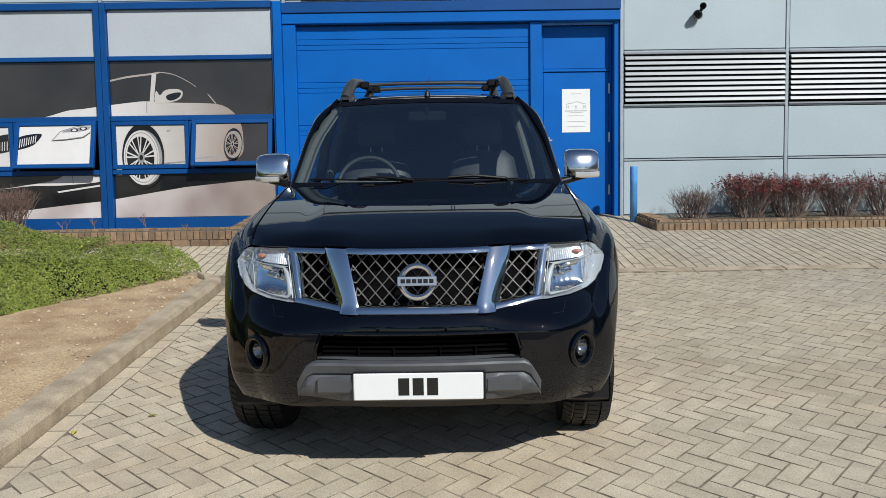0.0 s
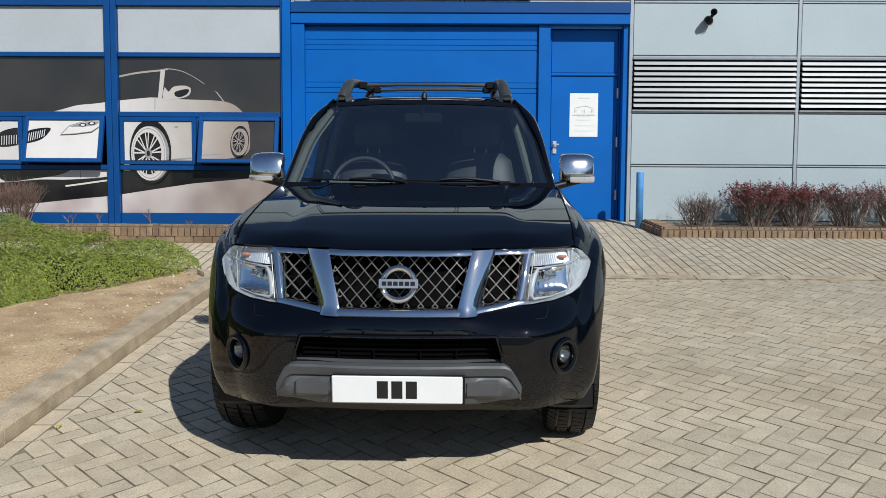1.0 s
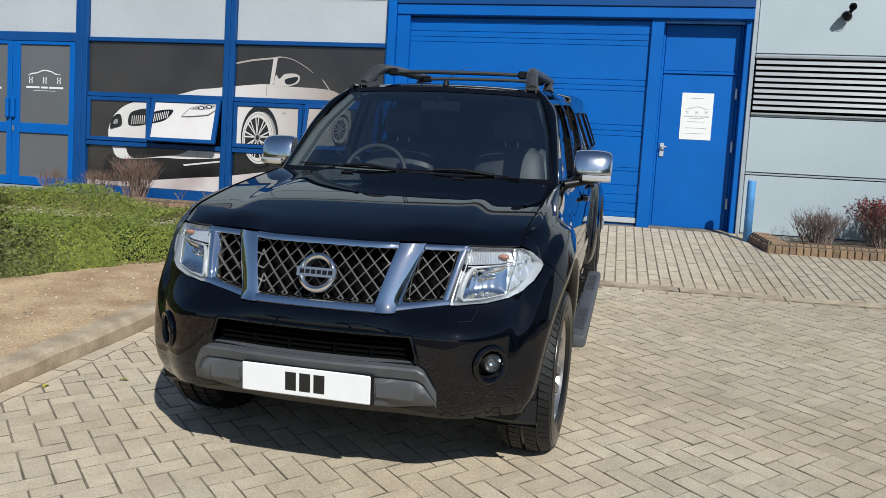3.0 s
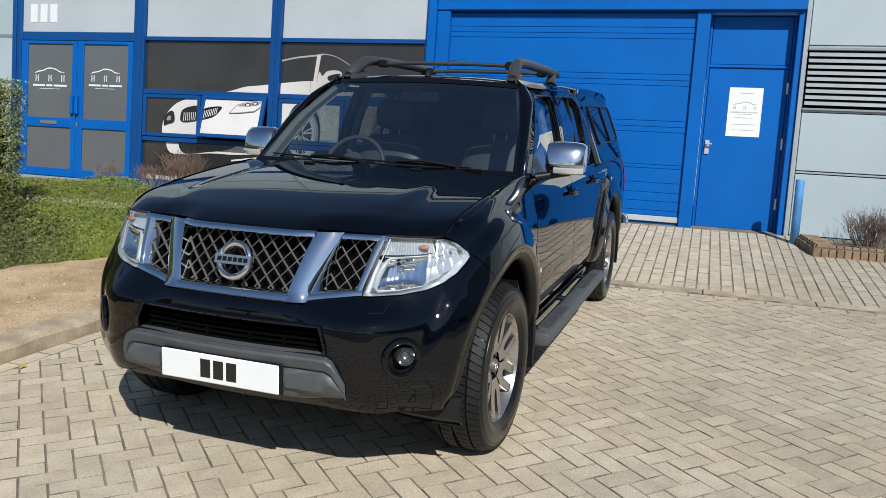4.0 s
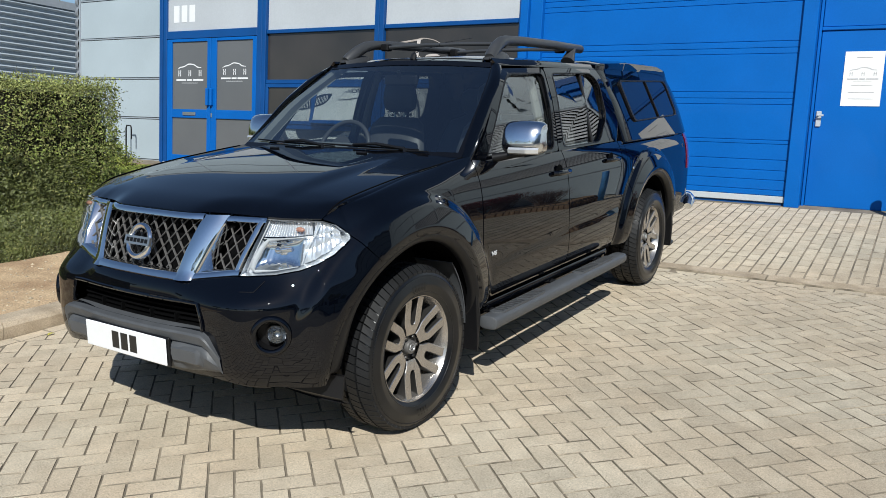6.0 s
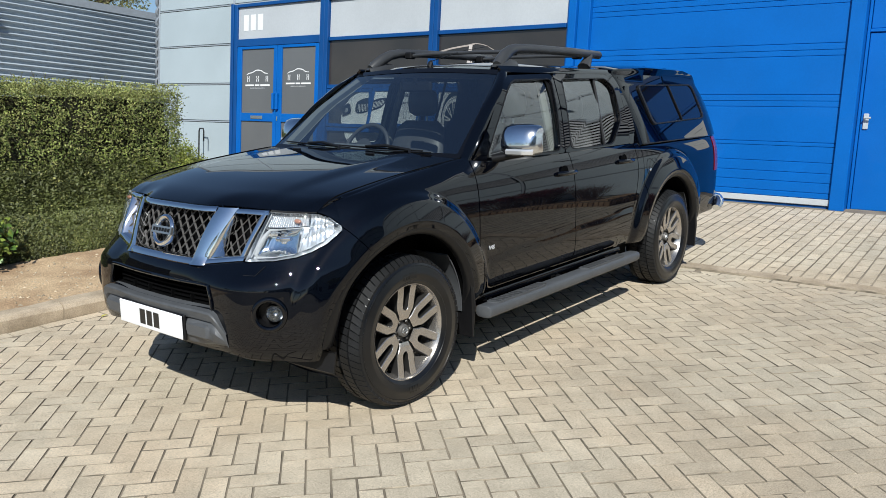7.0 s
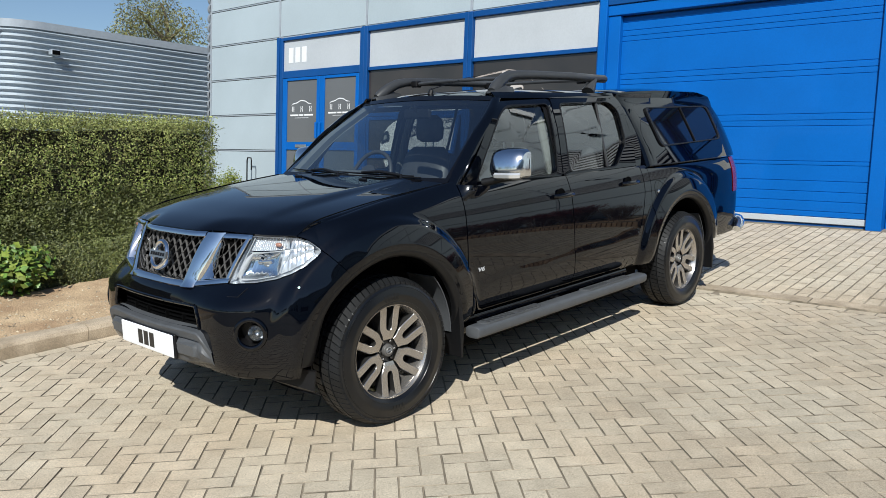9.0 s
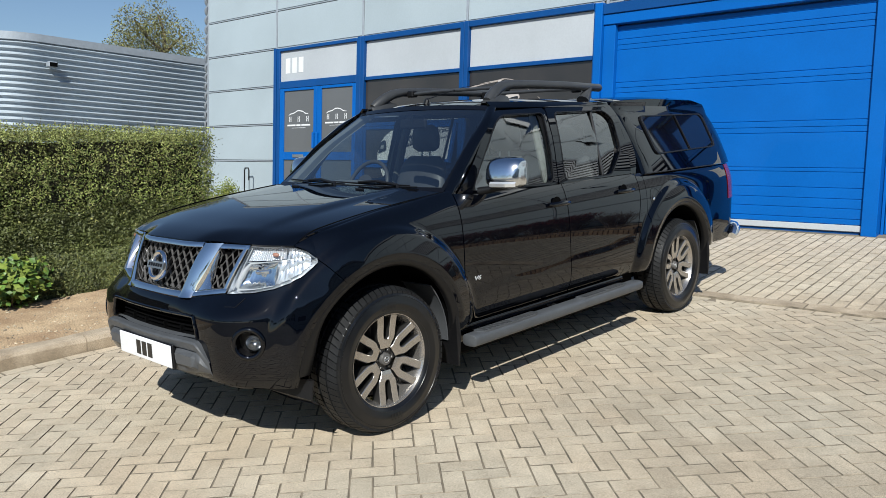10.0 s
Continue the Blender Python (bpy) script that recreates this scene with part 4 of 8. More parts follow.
def print_shapes():
    """The pale car of the window print as flat shapes in wall coordinates: (outline, material)."""
    S = []

    def shape(pts, m, curved=True, n=4):
        S.append(([(p.x, p.y) for p in spline2(pts, n)] if curved else list(pts), m))

    def ring(c, r, k, n=36):
        return [(c[0] + r[0] * k * math.cos(a), c[1] + r[1] * k * math.sin(a)) for a in (2 * math.pi * i / n for i in range(n))]
    # studio floor and the shadow under the car
    shape([(-6, 0.6), (-0.5, 0.6), (-0.5, 1.50), (-1.07, 1.40), (-2.19, 1.295), (-3.29, 1.13), (-4.28, 1.02), (-5.08, 0.95), (-6, 0.98)], "print_floor", False)
    shape([(-5.3, 1.00), (-4.28, 1.03), (-3.31, 1.12), (-2.19, 1.295), (-1.07, 1.40), (-0.6, 1.46), (-0.6, 1.62), (-1.66, 1.60), (-3.0, 1.56), (-4.4, 1.40), (-5.2, 1.34)], "print_black", False)
    # roof line and pillar
    roof = spline2([(-3.16, 2.753), (-2.918, 2.801), (-2.601, 2.837), (-2.487, 2.852), (-2.299, 2.819), (-2.114, 2.728), (-2.0, 2.65)], 6, False)
    S.append(([(p.x, p.y) for p in roof] + [(p.x + 0.004, p.y - (0.024 if p.x < -2.5 else 0.012)) for p in reversed(roof)], "print_roof"))
    shape([(-1.86, 2.56), (-1.82, 2.53), (-1.73, 2.415), (-1.75, 2.415)], "print_white", False)
    shape([(-2.638, 2.42), (-2.583, 2.42), (-2.528, 2.83), (-2.590, 2.832)], "print_white", False)
    # body
    shape([(-5.162, 1.641), (-5.137, 1.798), (-5.031, 1.969), (-4.834, 2.101), (-4.461, 2.191), (-4.029, 2.275), (-3.754, 2.349), (-3.522, 2.373), (-3.176, 2.416), (-2.865, 2.449), (-2.675, 2.46), (-2.28, 2.437), (-1.902, 2.425), (-1.661, 2.394), (-1.50, 2.29), (-1.39, 2.12), (-1.355, 1.92), (-1.37, 1.70), (-1.60, 1.615), (-2.492, 1.54), (-3.133, 1.50), (-3.302, 1.393), (-3.853, 1.343), (-4.29, 1.34), (-4.731, 1.301), (-5.026, 1.316), (-5.125, 1.506)], "print_white")
    shape([(-2.52, 1.60), (-2.50, 1.625), (-1.62, 1.69), (-1.62, 1.675)], "print_grey", False)
    shape([(-2.68, 2.455), (-2.668, 2.455), (-2.674, 2.30), (-2.684, 2.30)], "print_grey", False)
    shape([(-2.405, 2.065), (-2.355, 2.075), (-2.36, 2.05), (-2.40, 2.045)], "print_grey", False)
    # door mirror
    shape([(-2.563, 2.438), (-2.542, 2.598), (-2.49, 2.539), (-2.418, 2.606), (-2.273, 2.621), (-2.185, 2.586), (-2.202, 2.501), (-2.286, 2.458), (-2.435, 2.436)], "print_white", True, 3)
    shape([(-2.397, 2.538), (-2.275, 2.572), (-2.205, 2.566), (-2.243, 2.501), (-2.341, 2.465), (-2.399, 2.487)], "print_black", True, 3)
    # lower grille and splitter line
    shape([(-4.873, 1.441), (-4.763, 1.505), (-3.863, 1.54), (-3.851, 1.476), (-4.029, 1.402), (-4.378, 1.352), (-4.754, 1.311)], "print_black", True, 3)
    shape([(-3.936, 1.262), (-3.299, 1.352), (-3.299, 1.329), (-3.926, 1.240)], "print_white", False)
    shape([(-3.73, 1.50), (-3.722, 1.50), (-3.715, 1.36), (-3.723, 1.36)], "print_grey", False)
    # kidney grilles with upright bars
    for pts, x0, dx, z0, z1, dz in (([(-4.389, 1.821), (-4.381, 1.962), (-4.265, 2.013), (-4.071, 2.028), (-4.081, 1.964), (-4.164, 1.874), (-4.297, 1.826)], -4.355, 0.030, 1.835, 1.955, 0.010), ([(-4.831, 1.831), (-4.797, 1.967), (-4.639, 2.028), (-4.515, 2.025), (-4.515, 1.845), (-4.611, 1.802), (-4.775, 1.787)], -4.775, 0.034, 1.805, 1.93, 0.003)):
        shape(pts, "print_black", True, 3)
        for q in range(8):
            x = x0 + dx * q
            shape([(x, z0 + dz * q), (x + 0.011, z0 + dz * q), (x + 0.018, z1 + dz * q * 0.7), (x + 0.007, z1 + dz * q * 0.7)], "print_white", False)
    # headlamps
    shape([(-5.121, 1.732), (-5.103, 1.858), (-5.021, 1.939), (-4.948, 1.93), (-4.933, 1.795), (-5.044, 1.751)], "print_black", True, 3)
    shape([(-5.07, 1.80), (-5.05, 1.86), (-5.0, 1.87), (-5.0, 1.81)], "print_grey", True, 3)
    shape([(-3.919, 1.93), (-3.807, 2.059), (-3.605, 2.12), (-3.359, 2.141), (-3.356, 2.074), (-3.494, 1.969), (-3.732, 1.938)], "print_grey", False)
    shape([(-3.895, 1.936), (-3.798, 2.048), (-3.60, 2.108), (-3.365, 2.130), (-3.362, 2.078), (-3.50, 1.978), (-3.73, 1.947)], "print_white", False)
    shape([(-3.79, 2.04), (-3.70, 2.075), (-3.59, 2.10), (-3.41, 2.118), (-3.43, 2.075), (-3.52, 2.05), (-3.66, 2.04)], "print_grey", True, 3)
    for c in ((-3.62, 2.066), (-3.50, 2.088)):
        S.append((ring(c, (0.050, 0.026), 1.0, 20), "print_black"))
        S.append((ring(c, (0.030, 0.015), 1.0, 16), "print_white"))
    # wheels
    for c, r, arch in (((-2.755, 1.700), (0.245, 0.375), 1.16), ((-1.487, 1.832), (0.108, 0.190), 1.12)):
        S.append(([(x + r[0] * 0.10, z + r[1] * 0.06) for x, z in ring(c, r, arch)], "print_black"))
        S.append(([(x + r[0] * 0.16, z) for x, z in ring(c, r, 0.98)], "print_grey"))
        S.append((ring(c, r, 0.98), "print_white"))
        S.append((ring(c, r, 0.91), "print_grey"))
        S.append((ring(c, r, 0.88), "print_white"))
        S.append(([(x - r[0] * 0.05, z) for x, z in ring(c, r, 0.76)], "print_black"))
        for i in range(9):
            for da in (-0.12, 0.12):
                a, b = 2 * math.pi * i / 9 + 0.2, 2 * math.pi * i / 9 + 0.2 + da
                t = (-math.sin(a), math.cos(a))
                S.append(([(c[0] - r[0] * 0.05 + r[0] * (math.cos(g_) * k + t[0] * w), c[1] + r[1] * (math.sin(g_) * k + t[1] * w)) for g_, k, w in ((a, 0.12, -0.022), (b, 0.78, -0.030), (b, 0.78, 0.030), (a, 0.12, 0.022))], "print_white"))
        S.append((ring(c, r, 0.20), "print_grey"))
        S.append((ring(c, r, 0.10), "print_black"))
    return S


def print_on(parent, lo, hi, y, shapes, m=None):
    """Lay the part of the print inside one pane on it, 0.3 mm apart per layer."""
    bm = bmesh.new()
    mats = ["print_dark", "print_floor", "print_white", "print_roof", "print_black", "print_grey"]
    for i, (poly, name) in enumerate(shapes):
        c = cut2(poly, lo, hi)
        if len(c) < 3:
            continue
        try:
            f = bm.faces.new([bm.verts.new((p[0], y - 0.0006 * (i + 1), p[1])) for p in c])
        except ValueError:
            continue
        f.material_index = mats.index(name)
    bmesh.ops.triangulate(bm, faces=bm.faces[:])
    for f in bm.faces:
        f.normal_update()
        if f.normal.y > 0:
            f.normal_flip()
    ob = part("window_film", bm, [M[k] for k in mats], parent, "printed window film of a pale car")
    if m is not None:
        ob.matrix_world = m
    return ob


def build_window(name, x0, x1, shapes):
    """One bay: grey panel over three rows of glass in blue frames; one light hangs open."""
    w = tagged(new(name), "blue framed shopfront window with a printed film, one top-hung light open", "window", kind="structure")
    y = Y_GLAZE
    part("infill_panel", box((x0, y + 0.02, 3.065), (x1, y + 0.06, 3.675), 0.003), M["panel"], w)
    for z0, z1 in ((0.70, 0.885), (1.475, 1.545), (2.195, 2.262), (3.0, 3.062)):
        frame_bar(w, (x0, y - 0.02, z0), (x1, y + 0.07, z1))
    frame_bar(w, (x0 - 0.085, y - 0.045, 0.66), (x1 + 0.085, y + 0.05, 0.735), "window_sill")
    for z0, z1 in ((0.888, 1.472), (2.265, 2.997)):
        part("pane", box((x0 + 0.002, y + 0.022, z0), (x1 - 0.002, y + 0.034, z1)), M["print_dark"], w)
        print_on(w, (x0 + 0.004, z0 + 0.003), (x1 - 0.004, z1 - 0.003), y + 0.0215, shapes)
    # near-black sheet paints the unlit room behind the glass
    part("shadow_box", box((x0, y + 0.30, 0.75), (x1, y + 0.32, 3.0)), M["dark"], w)
    part("ledge_inside", box((x0, y + 0.05, 0.85), (x1, y + 0.30, 0.87)), M["panel"], w)
    xm = (x0 + x1) / 2 - 0.02
    frame_bar(w, (xm - 0.03, y - 0.01, 1.545), (xm + 0.03, y + 0.07, 2.195))
    for k, (a, b) in enumerate(((x0 + 0.01, xm - 0.03), (xm + 0.03, x1 - 0.01))):
        z0, z1 = 1.55, 2.19
        light = part("opening_light", bmesh.new(), M["blue_frame"], w)
        bm = bmesh.new()
        for lo, hi in (((a, z0), (a + 0.055, z1)), ((b - 0.055, z0), (b, z1)), ((a + 0.055, z0), (b - 0.055, z0 + 0.055)), ((a + 0.055, z1 - 0.055), (b - 0.055, z1))):
            add_box(bm, (lo[0], -0.035, lo[1] - z1), (hi[0], 0.02, hi[1] - z1), 0.005)
        bm.to_mesh(light.data)
        bm.free()
        part("pane", box((a + 0.056, -0.012, z0 + 0.056 - z1), (b - 0.056, 0.0, z1 - 0.056 - z1)), M["print_dark"], light)
        film = print_on(light, (a + 0.058, z0 + 0.058), (b - 0.058, z1 - 0.058), 0.0, shapes)
        film.location = (0, -0.013, -z1)
        light.location = (0, y - (0.03 if k else 0.0), z1)
        if k:
            light.rotation_euler = (radians(-13), 0, 0)
    return w


def bars(parent, specs, y, m, name="lettering_bar"):
    for x0, z0, x1, z1 in specs:
        part(name, box((x0, y - 0.003, z0), (x1, y, z1)), M[m], parent)


def logo(parent, x0, x1, z_top, y, m):
    """Arched line over three blocks and two thin lines."""
    w = x1 - x0
    arc = spline2([(x0 + w * a, z_top - w * (0.115 + b)) for a, b in ((0.05, 0.125), (0.13, 0.085), (0.30, 0.055), (0.46, 0.0), (0.66, 0.02), (0.78, 0.075), (0.92, 0.092))], 6, False)
    bm = bmesh.new()
    for i, (a, b) in enumerate(zip(arc, arc[1:])):
        k = 0.010 * w / 0.7 * (1.0 if 3 < i < len(arc) - 5 else 0.6)
        add_poly(bm, [(a.x, y - 0.003, a.y - k), (b.x, y - 0.003, b.y - k), (b.x, y - 0.003, b.y + k), (a.x, y - 0.003, a.y + k)])
    part("logo_line", bm, M[m], parent)
    specs = []
    for cx in (0.12, 0.5, 0.88):
        for dx in (-0.045, 0.025):
            specs.append((x0 + w * (cx + dx), z_top - w * 0.42, x0 + w * (cx + dx + 0.022), z_top - w * 0.27))
        specs.append((x0 + w * (cx - 0.045), z_top - w * 0.345, x0 + w * (cx + 0.045), z_top - w * 0.33))
    for a, b in ((0.0, 0.36), (0.40, 0.58), (0.62, 1.0)):
        specs.append((x0 + w * a, z_top - w * 0.535, x0 + w * b, z_top - w * 0.492))
    specs.append((x0 + w * 0.2, z_top - w * 0.595, x1 - w * 0.2, z_top - w * 0.585))
    bars(parent, specs, y, m)


def build_entrance():
    d = tagged(new("door_1"), "blue double entrance door with frosted grey glass and white lettering", "door", kind="structure")
    x0, x1, y = -8.06, -5.70, Y_GLAZE
    part("infill_panel", box((x0 + 0.07, y + 0.02, 3.12), (x1 - 0.05, y + 0.06, 3.70), 0.003), M["panel"], d)
    bars(d, [(-7.82 + i * 0.20, 3.27, -7.68 + i * 0.20, 3.56) for i in range(3)], y + 0.019, "white_letter", "number_bar")
    frame_bar(d, (x0 + 0.09, y - 0.02, 2.98), (x1 - 0.05, y + 0.07, 3.115))
    frame_bar(d, (x0, y - 0.02, 0.78), (x0 + 0.09, y + 0.07, 3.75))
    frame_bar(d, (x1 - 0.05, y - 0.02, 0.78), (x1, y + 0.07, 3.75))
    frame_bar(d, (x0 + 0.09, y - 0.02, 3.70), (x1 - 0.05, y + 0.07, 3.76))
    frame_bar(d, (x0, y - 0.03, 0.72), (x1, y + 0.07, 0.80), "threshold", "alu")
    xm = -6.835
    for a, b, hx in ((x0 + 0.10, xm - 0.005, xm - 0.075), (xm + 0.005, x1 - 0.06, xm + 0.02)):
        leaf = part("door_leaf", bmesh.new(), M["blue"], d)
        bm = bmesh.new()
        for lo, hi in (((a, 0.81), (a + 0.13, 2.975)), ((b - 0.085, 0.81), (b, 2.975)), ((a + 0.13, 0.81), (b - 0.085, 0.94)), ((a + 0.13, 1.60), (b - 0.085, 1.752)), ((a + 0.13, 2.925), (b - 0.085, 2.975))):
            add_box(bm, (lo[0], y - 0.015, lo[1]), (hi[0], y + 0.04, hi[1]), 0.005)
        bm.to_mesh(leaf.data)
        bm.free()
        for z0, z1 in ((0.94, 1.60), (1.752, 2.925)):
            part("pane", box((a + 0.13, y + 0.008, z0), (b - 0.085, y + 0.02, z1)), M["frosted"], leaf)
        part("handle", box((hx, y - 0.07, 1.82), (hx + 0.055, y - 0.016, 1.97 + 0.15), 0.01), M["blue"], leaf)
        logo(leaf, a + 0.23, b - 0.20, 2.62, y + 0.0078, "white_letter")
    part("letter_plate", box((-7.53, y - 0.028, 1.645), (-7.20, y - 0.0155, 1.705), 0.004), M["steel"], d)
    part("lock", box((xm + 0.02, y - 0.024, 1.62), (xm + 0.05, y - 0.0155, 1.70), 0.003), M["steel"], d)


def build_shutter():
    s = tagged(new("door_2"), "closed blue sectional loading door with horizontal ribs", "door", kind="structure")
    x0, x1 = -0.635, 2.54
    edges = [0.92, 1.515, 2.035, 2.613, 3.19, 3.44]
    ribs = [1.333, 1.211, 1.10, 0.984]
    for z0, z1 in zip(edges, edges[1:]):
        bm = bmesh.new()
        zs = [(z0 + 0.0012, 0.005), (z0 + 0.006, 0.0)]
        marks = [z0 + (0.045 if z0 < 1.6 else 0.073), z1 - 0.068] if z0 > 1.0 else sorted(ribs)
        for r in marks:
            if z0 + 0.02 < r < z1 - 0.02:
                zs += [(r - 0.010, 0.0), (r - 0.003, 0.0075), (r + 0.003, 0.0075), (r + 0.007, 0.0)]
        zs += [(z1 - 0.006, 0.0), (z1 - 0.0012, 0.005)]
        col = [[bm.verts.new((x, Y_SHUT + o, z)) for z, o in zs] for x in (x0, x1)]
        for i in range(len(zs) - 1):
            bm.faces.new((col[0][i], col[1][i], col[1][i + 1], col[0][i + 1]))
        part("door_panel", bm, M["blue"], s)
    part("bottom_seal", box((x0, Y_SHUT - 0.01, 0.845), (x1, Y_SHUT + 0.03, 0.918), 0.006), M["panel"], s)
    part("backing", box((x0, Y_SHUT + 0.016, 0.80), (x1, Y_SHUT + 0.06, 3.45)), M["blue_frame"], s)
    fr = tagged(new("trim"), "blue steel surround of the loading and side doors", "door surround", kind="structure")
    for lo, hi in (((-0.815, 11.40, 0.76), (-0.637, 11.62, 3.46)), ((2.542, 11.43, 0.80), (2.70, 11.66, 3.46)), ((-0.93, 11.34, 0.70), (-0.817, 11.62, 3.76)), ((3.69, 11.44, 0.78), (3.764, 11.66, 3.70))):
        frame_bar(fr, lo, hi, "jamb", "blue")
    frame_bar(fr, (-0.815, 11.38, 3.462), (3.764, 11.66, 3.60), "lintel", "blue")
    frame_bar(fr, (-0.815, 11.36, 3.602), (3.764, 11.66, 3.74), "header", "blue_frame")
    # paler blue puts the reflection on the drip bar into its colour
    frame_bar(fr, (2.70, 11.50, 3.43), (3.69, 11.56, 3.461), "drip_bar", "blue_post")
    for x0, x1 in ((-8.14, -8.062), (-5.698, -5.622), (-5.618, -5.535), (-3.33, -3.25), (-3.245, -3.165), (-0.955, -0.932)):
        frame_bar(fr, (x0, 11.33 if x1 - x0 > 0.05 else 11.36, 0.66), (x1, 11.5, 3.77), "mullion", "blue_frame")
    frame_bar(fr, (-5.535, 11.34, 3.678), (-3.33, 11.46, 3.77), "head_rail", "blue_frame")
    frame_bar(fr, (-3.165, 11.34, 3.678), (-0.955, 11.46, 3.77), "head_rail", "blue_frame")
    sg = thing("fascia_sign", "white rectangular sign board above the loading door", "sign")
    part("board", box((-0.52, 11.38, 3.79), (2.44, 11.42, 4.5), 0.004), M["white_letter"], sg)


def build_side_door():
    d = tagged(new("door_3"), "closed blue steel side door with a panel above it", "door", kind="structure")
    x0, x1, y = 2.705, 3.685, Y_DOOR
    part("door_leaf", box((x0 + 0.035, y, 0.83), (x1 - 0.03, y + 0.05, 2.80), 0.006), M["blue"], d)
    part("over_panel", box((x0 + 0.035, y, 2.845), (x1 - 0.03, y + 0.05, 3.43), 0.006), M["blue"], d)
    for lo, hi in (((x0, y - 0.02, 0.80), (x0 + 0.03, y + 0.06, 3.45)), ((x1 - 0.026, y - 0.02, 0.80), (x1, y + 0.06, 3.45)), ((x0 + 0.03, y - 0.02, 2.804), (x1 - 0.026, y + 0.06, 2.841))):
        frame_bar(d, lo, hi, "frame", "blue")
    part("backing", box((x0, y + 0.055, 0.75), (x1, y + 0.07, 3.45)), M["clad_dark"], d)
    for z in (1.10, 1.83, 2.50):
        part("hinge", box((x1 - 0.045, y - 0.028, z), (x1 - 0.02, y - 0.001, z + 0.14), 0.004), M["steel"], d)
    lock = part("lock_plate", box((2.768, y - 0.018, 1.735), (2.822, y - 0.001, 1.91), 0.005), M["panel"], d)
    part("door_handle", tube([(2.79, y - 0.018, 1.86), (2.79, y - 0.060, 1.86), (2.85, y - 0.062, 1.86)], 0.011, 8), M["panel"], lock)
    n = thing("notice", "white printed paper notice fixed to the blue side door", "notice")
    part("sheet", box((3.0, y - 0.004, 1.972), (3.39, y - 0.0005, 2.568)), M["paper"], n)
    logo(n, 3.04, 3.35, 2.43, y - 0.0042, "grey_ink")
    bars(n, [(3.12, 2.50, 3.27, 2.508), (3.09, 2.20, 3.30, 2.206), (3.07, 2.12, 3.32, 2.126), (3.07, 2.05, 3.32, 2.056)], y - 0.0042, "grey_ink")


def build_bollard():
    b = thing("bollard", "faded blue painted steel bollard post by the door", "bollard", pose(3.845, 10.98, ground_z(10.98)))
    bm = bmesh.new()
    add_tube(bm, [(0, 0, -0.05), (0, 0, 0.715), (0, 0, 0.73)], [0.048, 0.048, 0.044], 24)
    ob = part("post", bm, M["blue_post"], b)
    ob.data.polygons.foreach_set("use_smooth", [len(p.vertices) == 4 for p in ob.data.polygons])
    return b


def build_camera_dome():
    c = thing("security_camera", "small black wall mounted security camera", "security camera")
    x, y, z = 4.81, Y_CLAD - 0.075, 3.515
    part("bracket", tube([(x + 0.01, Y_CLAD, z + 0.02), (x + 0.01, Y_CLAD - 0.02, z + 0.02), (x, Y_CLAD - 0.05, z + 0.01)], 0.046, 14), M["plastic"], c)
    bm = bmesh.new()
    bmesh.ops.create_uvsphere(bm, u_segments=20, v_segments=12, radius=0.062)
    bmesh.ops.translate(bm, verts=bm.verts, vec=(x, y, z))
    part("housing", bm, M["plastic"], c, smooth=True)
    part("collar", tube([(x + 0.058 * math.cos(k), y - 0.03, z + 0.058 * math.sin(k) - 0.012) for k in linspace(3.3, 6.1, 14)], 0.004, 6), M["steel"], c)
    part("lens_barrel", tube([(x + 0.03, y - 0.03, z + 0.05), (x + 0.045, y - 0.06, z + 0.065)], 0.022, 12), M["plastic"], c)
    part("lens", tube([(4.84, Y_CLAD - 0.20, 3.60), (4.82, Y_CLAD - 0.245, 3.585)], [0.045, 0.03], 14), M["dark"], c)


